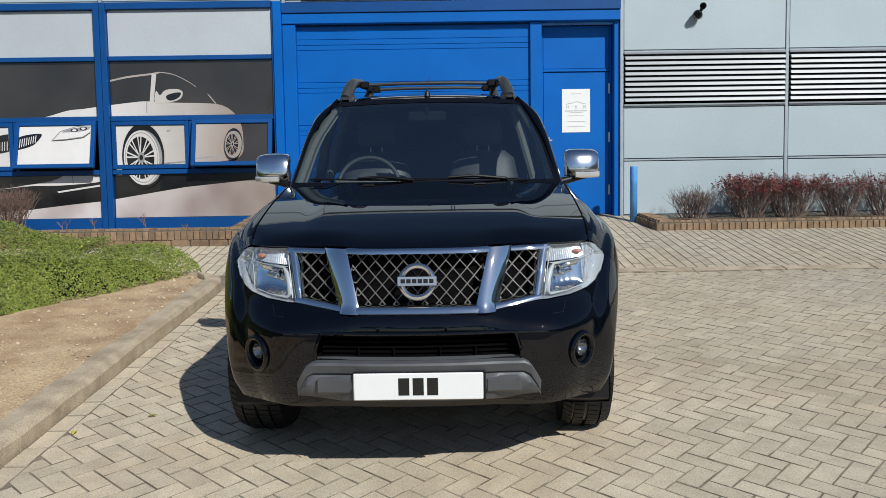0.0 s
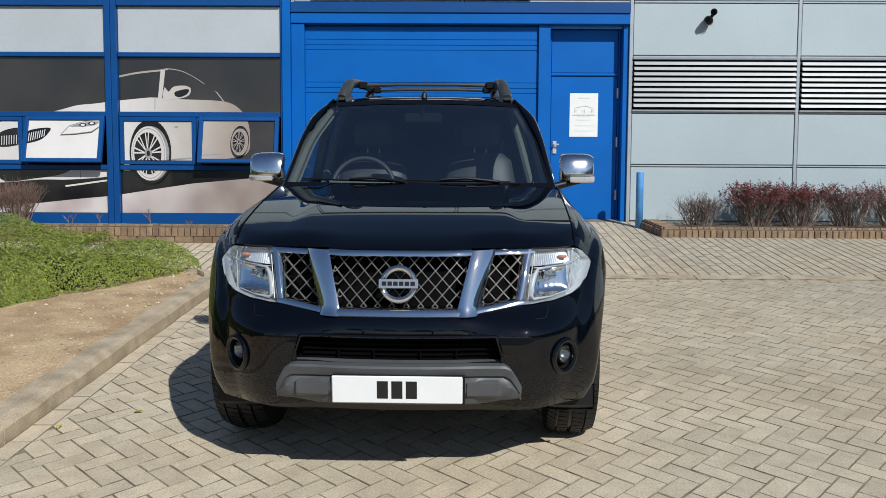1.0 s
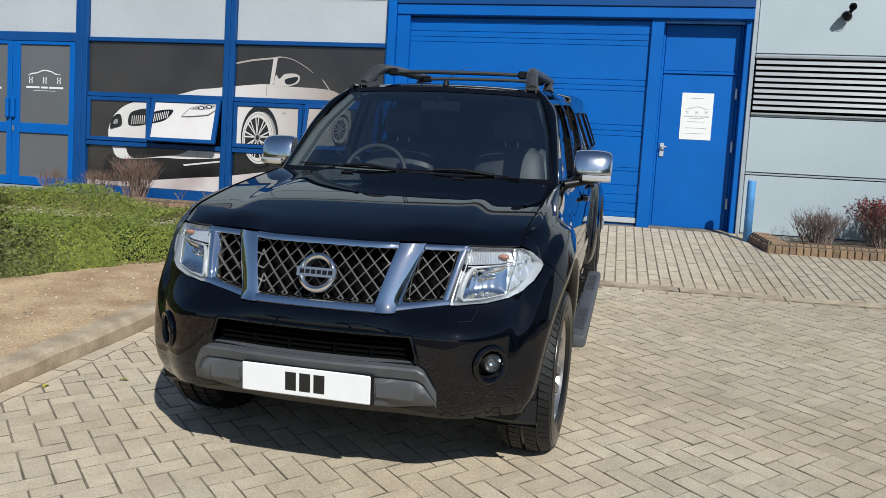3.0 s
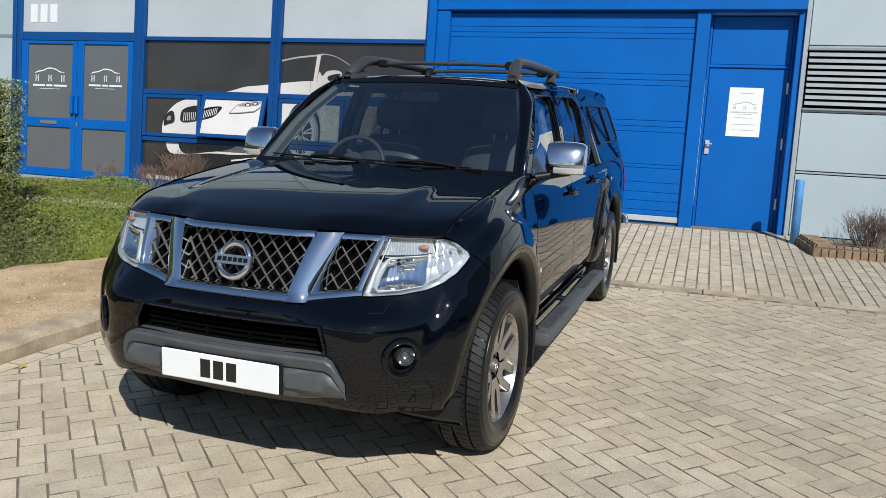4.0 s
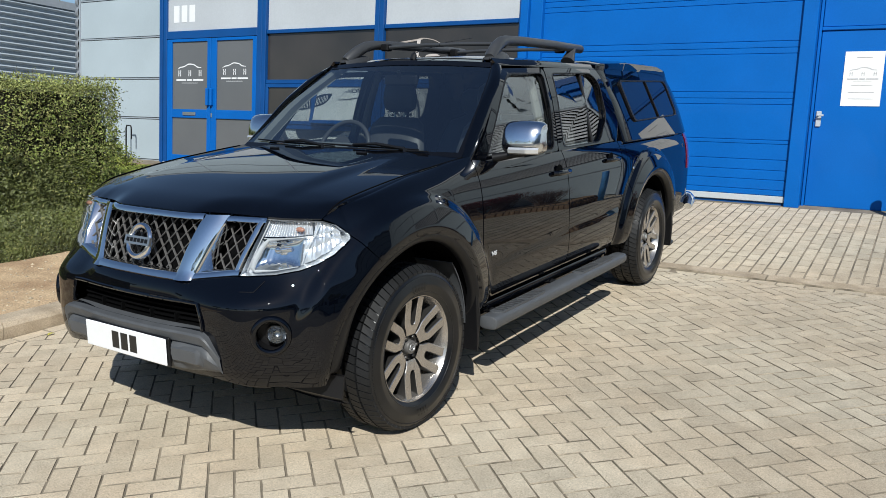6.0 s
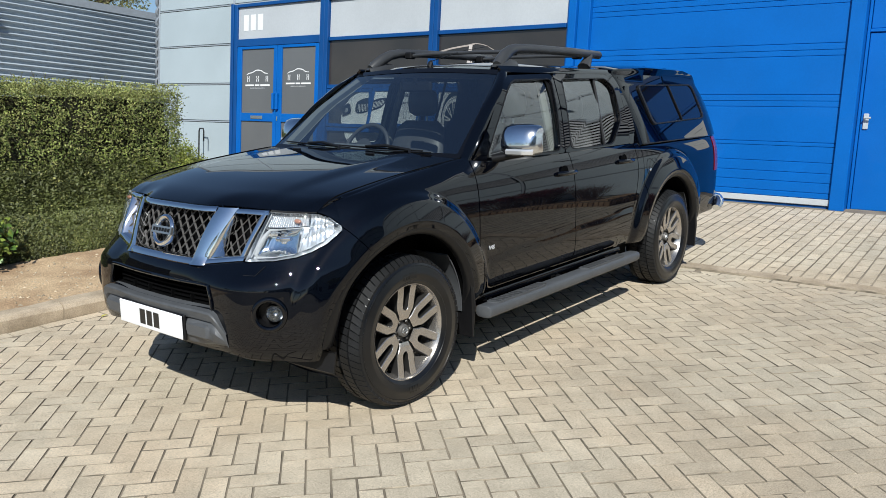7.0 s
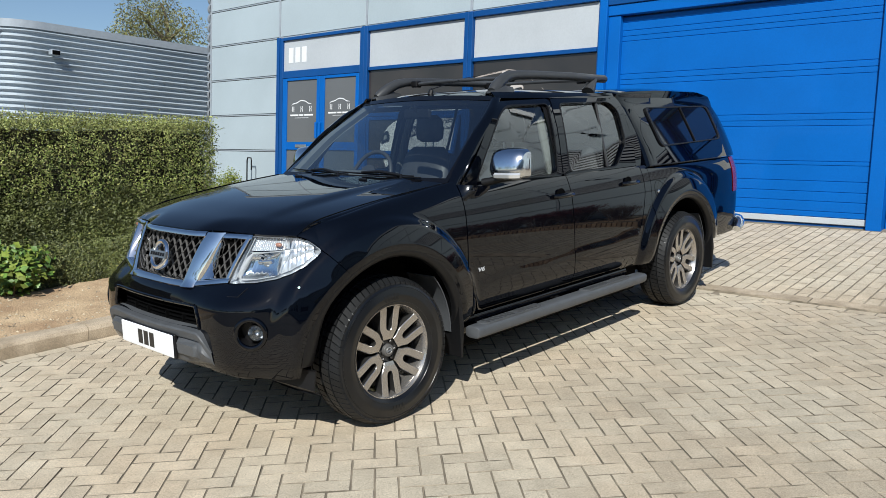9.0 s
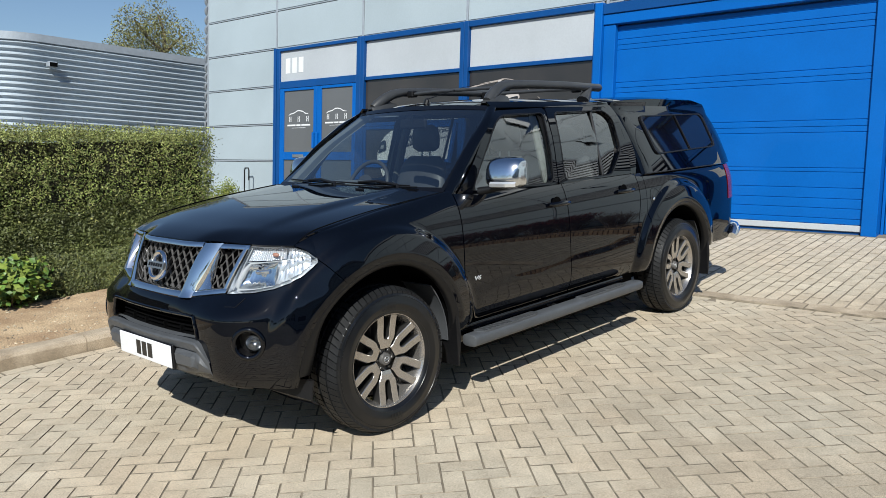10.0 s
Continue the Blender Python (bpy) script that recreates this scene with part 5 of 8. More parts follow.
def build_far_building():
    """Neighbouring low unit of rounded ribbed cladding."""
    bm = bmesh.new()
    n = 33 * 12
    z_top, z_low = 4.12, 0.0
    prof = []
    for i in range(n + 1):
        z = z_low + (z_top - z_low) * i / n
        k_ = (z / 0.130) % 1.0
        prof.append((0.080 * math.sin(math.pi * k_ / 0.46) ** 0.6 if k_ < 0.46 else 0.0, z))
    plan = []
    x0, y0 = -14.0, 9.25
    plan.append((x0 - 7, y0 - 1.0, (0, -1)))
    R = 1.0
    for k in range(21):
        a = -math.pi / 2 + (math.pi / 2) * k / 20
        plan.append((x0 - R + R * math.cos(a), y0 + R * math.sin(a), (math.cos(a), math.sin(a))))
    plan.append((x0 + 0.45, y0 + 22, (1, -0.02)))
    cols = [[bm.verts.new((x + d[0] * o, y + d[1] * o, z)) for o, z in prof] for x, y, d in plan]
    for a, b in zip(cols, cols[1:]):
        for i in range(n):
            bm.faces.new((a[i], a[i + 1], b[i + 1], b[i]))
    b = thing("neighbour_unit", "low grey warehouse with rounded ribbed metal cladding", "building")
    part("wall", bm, M["rib_far"], b, smooth=True)
    cap = bmesh.new()
    rim = [(x + d[0] * 0.07, y + d[1] * 0.07) for x, y, d in plan]
    lo = [cap.verts.new((x, y, z_top)) for x, y in rim]
    hi = [cap.verts.new((x, y, z_top + 0.17)) for x, y in rim]
    inn = [cap.verts.new((x - d[0] * 0.4, y - d[1] * 0.4, z_top + 0.17)) for (x, y, d) in plan]
    und = [cap.verts.new((x - d[0] * 0.1, y - d[1] * 0.1, z_top)) for (x, y, d) in plan]
    for r, s in ((lo, hi), (hi, inn), (und, lo)):
        for i in range(len(r) - 1):
            cap.faces.new((r[i], r[i + 1], s[i + 1], s[i]))
    part("roof_edge", cap, M["alu"], b)
    part("roof", box((x0 - 7, y0 - 0.9, z_top - 0.1), (x0 - 0.3, y0 + 22, z_top + 0.1)), M["rib"], b)
    fl = thing("floodlight", "small grey floodlight fixed on the ribbed wall", "lamp", pose(-13.98, 9.42, 3.62))
    part("arm", tube([(0, 0, 0), (0.22, 0, 0.02)], 0.02, 8), M["steel"], fl)
    part("lamp_head", box((0.10, -0.10, -0.055), (0.28, 0.10, 0.075), 0.02), M["alu"], fl)
    part("lamp_glass", box((0.281, -0.085, -0.04), (0.286, 0.085, 0.055)), M["dark"], fl)
    h = thing("hoop", "thin grey bent metal pipe hoop by the wall", "pipe hoop", pose(-8.9, 11.2, 0.62))
    part("pipe", tube([(0, 0, 0), (0, 0, 0.75), (0.02, 0, 0.80), (0.13, 0, 0.80), (0.15, 0, 0.75), (0.15, 0, 0.55)], 0.014, 8), M["plastic"], h)


def build_tree(name, label, at, height, spread, n_leaves, seed, leaf_size=0.16, mats=None, clump=0.055):
    rng = random.Random(seed)
    t = thing(name, label, "tree")
    bm = bmesh.new()
    clumps = []
    base = Vector(at)

    def limb(p, d, length, r, level):
        e = p + d * length
        q = p + d * length * 0.5 + Vector((rng.uniform(-1, 1), rng.uniform(-1, 1), 0)) * length * 0.07
        add_tube(bm, [p, q, e], [r, r * 0.85, r * 0.6], 6, False)
        if level >= 2:
            clumps.append(e)
        if level >= 3:
            clumps.append(e)
            return
        for _ in range(3):
            nd = (d + Vector((rng.uniform(-1, 1), rng.uniform(-1, 1), rng.uniform(-0.45, 0.4))) * spread).normalized()
            limb(e, nd, length * rng.uniform(0.6, 0.85), r * 0.58, level + 1)

    limb(base, Vector((0, 0, 1)), height * 0.34, height * 0.03, 0)
    part("trunk", bm, M["twig"], t)
    pos = []
    for _ in range(n_leaves):
        c = rng.choice(clumps)
        d = Vector((rng.gauss(0, 1), rng.gauss(0, 1), rng.gauss(0, 1))).normalized() * height * clump * 1.9 * rng.random() ** 0.5
        pos.append((c.x + d.x, c.y + d.y, c.z + d.z * 1.15 - height * 0.03))
    leaf_cloud("crown", pos, [(0, 0, 1)] * len(pos), leaf_size, mats or [M["tree"], M["cover_light"]], t, 1.2)
    return t


def build_surroundings():
    """What stands behind the camera and mirrors in the paint and glass."""
    u = thing("opposite_unit", "long grey clad warehouse across the yard", "building")
    part("wall", box((24, -30, -0.8), (24.4, 30, 6.8)), M["clad"], u)
    for i in range(9):
        part("joint_strip", box((23.96, -30, 0.2 + 0.75 * i), (23.995, 30, 0.24 + 0.75 * i)), M["clad_dark"], u)
    for i in range(12):
        part("window_strip", box((23.95, -26 + 4.6 * i, 0.9), (23.99, -23.5 + 4.6 * i, 2.2)), M["dark"], u)
    part("roof", box((23.6, -30, 6.8), (40, 30, 7.0)), M["rib"], u)
    k = 0
    for x, y, h in ((-14, -22, 8), (-6, -26, 9), (2, -24, 7.5), (10, -27, 9), (17, -22, 8), (18.5, -9, 5), (19, 0, 4.5)):
        build_tree("yard_tree", "leafy tree at the edge of the yard", (x, y, -0.7), h, 0.7, 2600, 40 + k, 0.28)
        k += 1


build_walls()
build_louvre(3.80, 6.07)
build_louvre(6.07, 8.33)
SHAPES = print_shapes()
build_window("window_1", -5.53, -3.335, SHAPES)
build_window("window_2", -3.16, -0.96, SHAPES)
build_entrance()
build_shutter()
build_side_door()
build_bollard()
build_camera_dome()
build_far_building()
build_surroundings()
build_tree("far_tree", "sunlit olive-green tree behind the ribbed unit", (-24.6, 21.2, -2.1), 13.0, 1.15, 64000, 7, 0.085, [M["tree"], M["hedge_dry"], M["hedge_light"]], 0.038)
build_kerb()
build_leafy("broad_leaf_plant", "broad-leaved bright green weed at the foot of the hedge", (-2.28, 4.32, bed_z(-2.3, 4.3)), 0.34, 0.44, 1500, 0.065, [M["ivy"], M["cover"]], 61)
build_leafy("light_shrub", "light green leafy shrub near the corner of the building", (-6.85, 9.45, ground_z(9.4) + 0.02), 0.36, 0.66, 3600, 0.035, [M["cover_light"], M["cover"]], 62)
build_scraps()
build_bed()
build_tall_hedge()
build_ground_cover()
build_planter("planter_1", "low brick edging of the planter beside the side door", [((3.98, 10.36), (13.0, 10.36), 0.055), ((3.86, 10.95), (3.98, 10.36), 0.055)], (3.95, 10.55, 13.0, 11.45))
build_planter("planter_2", "low brick edging of the planter under the windows", [((-8.0, 9.90), (-1.02, 9.90), 0.145), ((-1.02, 9.90), (-0.86, 11.3), 0.145)], (-8.0, 10.05, -1.0, 11.34))
for i, (x, y, r, h, n, lf) in enumerate(((4.62, 10.95, 0.34, 0.48, 60, 60), (5.38, 10.95, 0.42, 0.62, 84, 9000), (5.92, 10.95, 0.42, 0.62, 84, 8000), (6.58, 10.95, 0.40, 0.60, 70, 2600), (7.22, 10.95, 0.44, 0.66, 66, 2800), (8.0, 10.95, 0.44, 0.66, 56, 1500))):
    build_bush("red_shrub" if i else "bare_shrub", "twiggy shrub with small dark red leaves in the planter" if i else "leafless twiggy grey-brown shrub in the planter", (x, y, ground_z(10.5) + 0.1), (r, r * 0.8), h, n, M["twig_grey"], [M["red_leaf"], M["red_dark"]], lf, 0.026, 100 + i, 0.70, "shrubs in the brick planter")
for i, (x, y, r, h, n, lf) in enumerate(((-4.80, 10.7, 0.26, 0.46, 26, 140), (-4.15, 10.55, 0.28, 0.66, 60, 420), (-5.5, 10.6, 0.24, 0.42, 16, 60))):
    build_bush("bare_shrub", "nearly leafless reddish-brown twiggy shrub under the windows", (x, y, ground_z(10.3) + 0.1), (r, r * 0.8), h, n, M["twig_red"], [M["red_dark"], M["red_leaf"]], lf, 0.02, 200 + i, 0.5, "shrubs under the windows")
for i, (x, h) in enumerate(((-2.45, 0.34), (-3.1, 0.2), (-3.5, 0.2), (-2.0, 0.12))):
    build_bush("seedling", "thin dry weed stalk under the windows", (x, 10.6, ground_z(10.3) + 0.1), (0.06, 0.05), h, 2, M["twig_red"], M["red_dark"], 8, 0.015, 300 + i, 0.3, "weed stalks under the windows")


# ---- the pickup truck ----
CAR = pose(1.153, 4.606, 0.004, 0, 0, -1.17) @ pose(0, 0, 0, 5.2, 0, 0)
HUB_Z, WHEEL_R, WHEEL_BASE, ARCH_R, STEER = 0.372, 0.380, 3.2, 0.515, -2.2


def interp(x, xs, ys):
    """Linear between stations, held at the ends."""
    if x <= xs[0]:
        return ys[0]
    if x >= xs[-1]:
        return ys[-1]
    lo, hi = 0, len(xs) - 1
    while hi - lo > 1:
        m = (lo + hi) // 2
        if xs[m] <= x:
            lo = m
        else:
            hi = m
    i = hi
    t = (x - xs[i - 1]) / (xs[i] - xs[i - 1])
    return ys[i - 1] + t * (ys[i] - ys[i - 1])


def sinterp(x, xs, ys):
    """Smooth curve through stations, held at the ends."""
    if x <= xs[0]:
        return ys[0]
    if x >= xs[-1]:
        return ys[-1]
    i = 0
    while xs[i + 1] < x:
        i += 1
    n = len(xs) - 1
    h = xs[i + 1] - xs[i]
    t = (x - xs[i]) / h

    def slope(k):
        if k == 0:
            return (ys[1] - ys[0]) / (xs[1] - xs[0])
        if k == n:
            return (ys[n] - ys[n - 1]) / (xs[n] - xs[n - 1])
        return (ys[k + 1] - ys[k - 1]) / (xs[k + 1] - xs[k - 1])
    m0, m1 = slope(i) * h, slope(i + 1) * h
    return ys[i] * (2 * t ** 3 - 3 * t * t + 1) + m0 * (t ** 3 - 2 * t * t + t) + ys[i + 1] * (3 * t * t - 2 * t ** 3) + m1 * (t ** 3 - t * t)


def smooth(a, b, x):
    t = max(0.0, min(1.0, (x - a) / (b - a)))
    return t * t * (3 - 2 * t)


PLAN = spline2([(0, -0.862), (0.16, -0.858), (0.32, -0.843), (0.47, -0.812), (0.60, -0.757), (0.715, -0.660), (0.795, -0.54), (0.850, -0.38), (0.877, -0.20), (0.884, 0.0), (0.880, 0.3), (0.872, 0.6), (0.870, 1.0), (0.870, 1.6), (0.870, 2.2), (0.870, 2.8), (0.872, 3.3), (0.872, 3.8), (0.868, 4.10), (0.848, 4.29), (0.77, 4.395), (0.58, 4.435), (0.3, 4.45), (0, 4.455)], 30, False)
PLAN_U = [0.0]
for _a, _b in zip(PLAN, PLAN[1:]):
    PLAN_U.append(PLAN_U[-1] + (_b - _a).length)
PX, PY = [p.x for p in PLAN], [p.y for p in PLAN]
SIDE0 = next(i for i, p in enumerate(PLAN) if p.y > -0.45)


SIDE_Y, SIDE_U = PY[SIDE0 - 75:], PLAN_U[SIDE0 - 75:]


def plan_at(u):
    x, y = interp(u, PLAN_U, PX), interp(u, PLAN_U, PY)
    e = 0.03
    dx = interp(u + e, PLAN_U, PX) - interp(u - e, PLAN_U, PX)
    dy = interp(u + e, PLAN_U, PY) - interp(u - e, PLAN_U, PY)
    if u < e:
        dx, dy = 1.0, 0.0
    L = math.hypot(dx, dy)
    return x, y, dy / L, -dx / L


def u_of_y(y):
    """Arc length at which the side of the plan reaches y."""
    return interp(y, SIDE_Y, SIDE_U)


FRONT_Z = [0.30, 0.36, 0.42, 0.50, 0.60, 0.68, 0.72, 0.750, 0.775, 0.82, 0.90, 0.97, 1.02, 1.10]
FRONT_O = [-0.130, -0.092, -0.062, -0.048, -0.044, -0.046, -0.053, -0.068, -0.092, -0.110, -0.138, -0.165, -0.190, -0.24]
CORN_O = [-0.07, -0.035, -0.01, 0.0, 0.0, -0.004, -0.008, -0.014, -0.020, -0.035, -0.060, -0.085, -0.110, -0.16]
SIDE_Z = [0.30, 0.38, 0.43, 0.50, 0.60, 0.78, 0.92, 1.02, 1.10, 1.16, 1.25]
SIDE_O = [-0.11, -0.075, -0.030, -0.008, 0.0, 0.004, 0.000, -0.012, -0.036, -0.068, -0.12]


def shoulder(y):
    return sinterp(y, [-0.60, -0.45, -0.3, 0.0, 0.3, 0.6, 0.9], [1.0, 1.028, 1.066, 1.116, 1.150, 1.176, 1.185])


def soft(x, w):
    """Ramp with a rounded foot."""
    return 0.0 if x < -w else (x if x > w else (x + w) ** 2 / (4 * w))


SWEEP_X = [0.0, 0.25, 0.32, 0.40, 0.50, 0.57, 0.64, 0.70, 0.76, 0.80]
SWEEP_O = [0.0, 0.0, 0.018, 0.055, 0.095, 0.108, 0.098, 0.070, 0.030, 0.0]


def flare(y, z):
    o = 0.0
    for hy in (0.0, WHEEL_BASE):
        r = math.hypot(y - hy, z - HUB_Z)
        if r < 0.72 and z > 0.2:
            o = max(o, 0.95 * soft(0.690 - r, 0.012) - 0.77 * soft(0.656 - r, 0.016) - 0.38 * soft(0.550 - r, 0.010))
    return o


def S(u, z, d=0.0, sx=1):
    """A point of the lower body's skin: arc length round the plan, height, offset outwards."""
    x, y, nx, ny = plan_at(u)
    wf = smooth(0.62, 0.30, x) if y < 0 else 0.0
    ws = smooth(-0.62, -0.20, y)
    of, oc, os_ = sinterp(z, FRONT_Z, FRONT_O), sinterp(z, FRONT_Z, CORN_O), sinterp(z, SIDE_Z, SIDE_O)
    o = float(of * wf + (1 - wf) * (oc * (1 - ws) + os_ * ws))
    if y < -0.4 and z > 0.68:
        o -= sinterp(x, SWEEP_X, SWEEP_O) * (0.75 * smooth(0.68, 0.81, z) + 0.25 * smooth(0.80, 1.02, z))
    if y < 0.75:
        zs = shoulder(y)
        t = (z - (zs - 0.11)) / 0.11
        if t > 0 and ws > 0:
            o -= ws * 0.055 * smooth(0.66, 0.15, y) * (1 - math.sqrt(max(0.0, 1 - min(t, 1.0) ** 2)))
    if y > -0.70 and x > 0.6:
        o += flare(y, z) * smooth(-0.70, -0.52, y) * smooth(4.05, 3.7, y)
    o += d
    return Vector((sx * (x + nx * o), y + ny * o, z))


def u_front(x, z, d=0.0):
    """Arc length at which the front skin reaches x at height z."""
    lo, hi = 0.0, 1.6
    for _ in range(22):
        m = (lo + hi) / 2
        if S(m, z, d).x < x:
            lo = m
        else:
            hi = m
    return lo


def F(x, z, d=0.0):
    """Front skin by x and z."""
    p = S(u_front(abs(x), z, 0), z, d)
    return Vector((math.copysign(p.x, x), p.y, p.z))


def grid_mesh(grid, flange=0.012, keep=None, bm=None, closed=False):
    """Skin from rows of points with a turned-in edge."""
    bm = bm or bmesh.new()
    n, m = len(grid), len(grid[0])
    vs = [[bm.verts.new(p) for p in row] for row in grid]
    for i in range(n - 1):
        for j in range(m - 1):
            if keep is None or keep((grid[i][j] + grid[i + 1][j + 1]) / 2):
                q = [vs[i][j], vs[i + 1][j], vs[i + 1][j + 1], vs[i][j + 1]]
                if len({tuple(round(c, 5) for c in v.co) for v in q}) == 4:
                    bm.faces.new(q)
    bm.normal_update()
    if flange:
        edges = [e for e in bm.edges if len(e.link_faces) == 1]
        for e in edges:
            nrm = e.link_faces[0].normal
            a, b = e.verts[0].co, e.verts[1].co
            c = e.link_faces[0].calc_center_median()
            mid = (a + b) / 2
            inw = (c - mid)
            inw = inw - nrm * inw.dot(nrm)
            if inw.length > 1e-6:
                inw = inw.normalized()
            off = -nrm * flange + inw * flange * 0.25
            bm.faces.new([bm.verts.new(p) for p in (a, b, b + off, a + off)])
    return bm


def orient(grid, outward):
    """Make the rows turn so that the skin faces outward."""
    i, j = len(grid) // 2, len(grid[0]) // 2
    n = (grid[min(i + 1, len(grid) - 1)][j] - grid[max(i - 1, 0)][j]).cross(grid[i][min(j + 1, len(grid[0]) - 1)] - grid[i][max(j - 1, 0)])
    if n.dot(outward) < 0:
        return [list(reversed(r)) for r in grid]
    return grid


def circ_low(y, hy, sill):
    """Lower edge of a panel over a wheel opening."""
    dy = y - hy
    if abs(dy) < ARCH_R:
        return max(sill, HUB_Z + math.sqrt(ARCH_R ** 2 - dy * dy))
    return sill


def arch_ys(y0, y1, hy, n):
    """Stations from y0 to y1, crowded where the wheel opening is steep."""
    ys = set(linspace(y0, y1, n))
    for i in range(41):
        y = hy + ARCH_R * math.cos(math.pi * i / 40)
        if y0 < y < y1:
            ys.add(y)
    return sorted(ys)


def smooth_part(name, bm, material, parent, label=""):
    ob = part(name, bm, material, parent, label, smooth=True)
    ob.data.set_sharp_from_angle(angle=radians(38))
    return ob


def ring_panel(outer, inner, to3, thick, n=None):
    """Frame between two outlines of equal count."""
    bm = bmesh.new()
    k = len(outer)
    layers = []
    for d in (0.0, -thick):
        layers.append(([bm.verts.new(to3(p, d)) for p in outer], [bm.verts.new(to3(p, d)) for p in inner]))
    (o0, i0), (o1, i1) = layers
    for a in range(k):
        b = (a + 1) % k
        bm.faces.new((o0[a], o0[b], i0[b], i0[a]))
        bm.faces.new((i0[a], i0[b], i1[b], i1[a]))
        bm.faces.new((o1[a], o1[b], o0[b], o0[a]))
    bmesh.ops.recalc_face_normals(bm, faces=bm.faces)
    return bm


def round_poly(pts, r, n=4):
    """Outline with rounded corners; r one number or one per corner."""
    pts = [Vector(p) for p in pts]
    out = []
    k = len(pts)
    for i, p in enumerate(pts):
        rr = r[i] if isinstance(r, (list, tuple)) else r
        a, b = pts[i - 1] - p, pts[(i + 1) % k] - p
        ra = min(rr, a.length * 0.45, b.length * 0.45)
        s, e = p + a.normalized() * ra, p + b.normalized() * ra
        for j in range(n + 1):
            t = j / n
            out.append(s * (1 - t) ** 2 + p * 2 * t * (1 - t) + e * t * t)
    return out


def green(y, z, d=0.0):
    """Plane of the cab's side windows, leaning in."""
    h = z - 1.15
    x = 0.792 - 0.13 * h - 0.26 * h * h
    x -= 0.012 * smooth(1.2, 0.7, y)
    x -= (2.0 + 3.0 * smooth(1.75, 1.25, y)) * max(0.0, z - 1.53) ** 2
    return Vector((x + d * 0.96, y, z + d * 0.26))


def hood_z(x, y):
    xe = 0.79
    zc = sinterp(y, [-0.76, -0.70, -0.62, -0.5, -0.3, 0.0, 0.3, 0.55], [0.985, 1.018, 1.046, 1.076, 1.112, 1.147, 1.1745, 1.197])
    ze = shoulder(y) + 0.002
    if ze > zc:
        ze = zc
    k = min(1.0, abs(x) / xe)
    z = ze + (zc - ze) * (1 - k ** 2.6)
    z += 0.012 * smooth(0.56, 0.46, abs(x)) * smooth(-0.66, 0.0, y)
    return z


def lamp_hi(x):
    """Upper edge of the lamps and grille by plan x."""
    return interp(x, [0.0, 0.30, 0.50, 0.62, 0.72, 0.795, 0.825, 0.838, 0.850], [1.018, 1.016, 1.011, 1.009, 1.007, 1.005, 1.000, 0.984, 0.944])


def front_edge_table():
    tab = []
    for u in linspace(0.0, u_of_y(-0.385), 60):
        tab.append(S(u, lamp_hi(plan_at(u)[0]), 0))
    return [p.x for p in tab], [p.y for p in tab], [p.z for p in tab]


EDGE_X, EDGE_Y, EDGE_Z = front_edge_table()


def hood_front(x):
    return interp(abs(x), EDGE_X, EDGE_Y) + 0.004


def bonnet_z(x, y):
    """Bonnet skin, rolled down towards its front edge."""
    yf = hood_front(x)
    roll = max(0.0, 1 - (y - yf) / 0.13)
    return hood_z(x, y) - (hood_z(x, yf) - interp(abs(x), EDGE_X, EDGE_Z) - 0.006) * roll ** 2.2


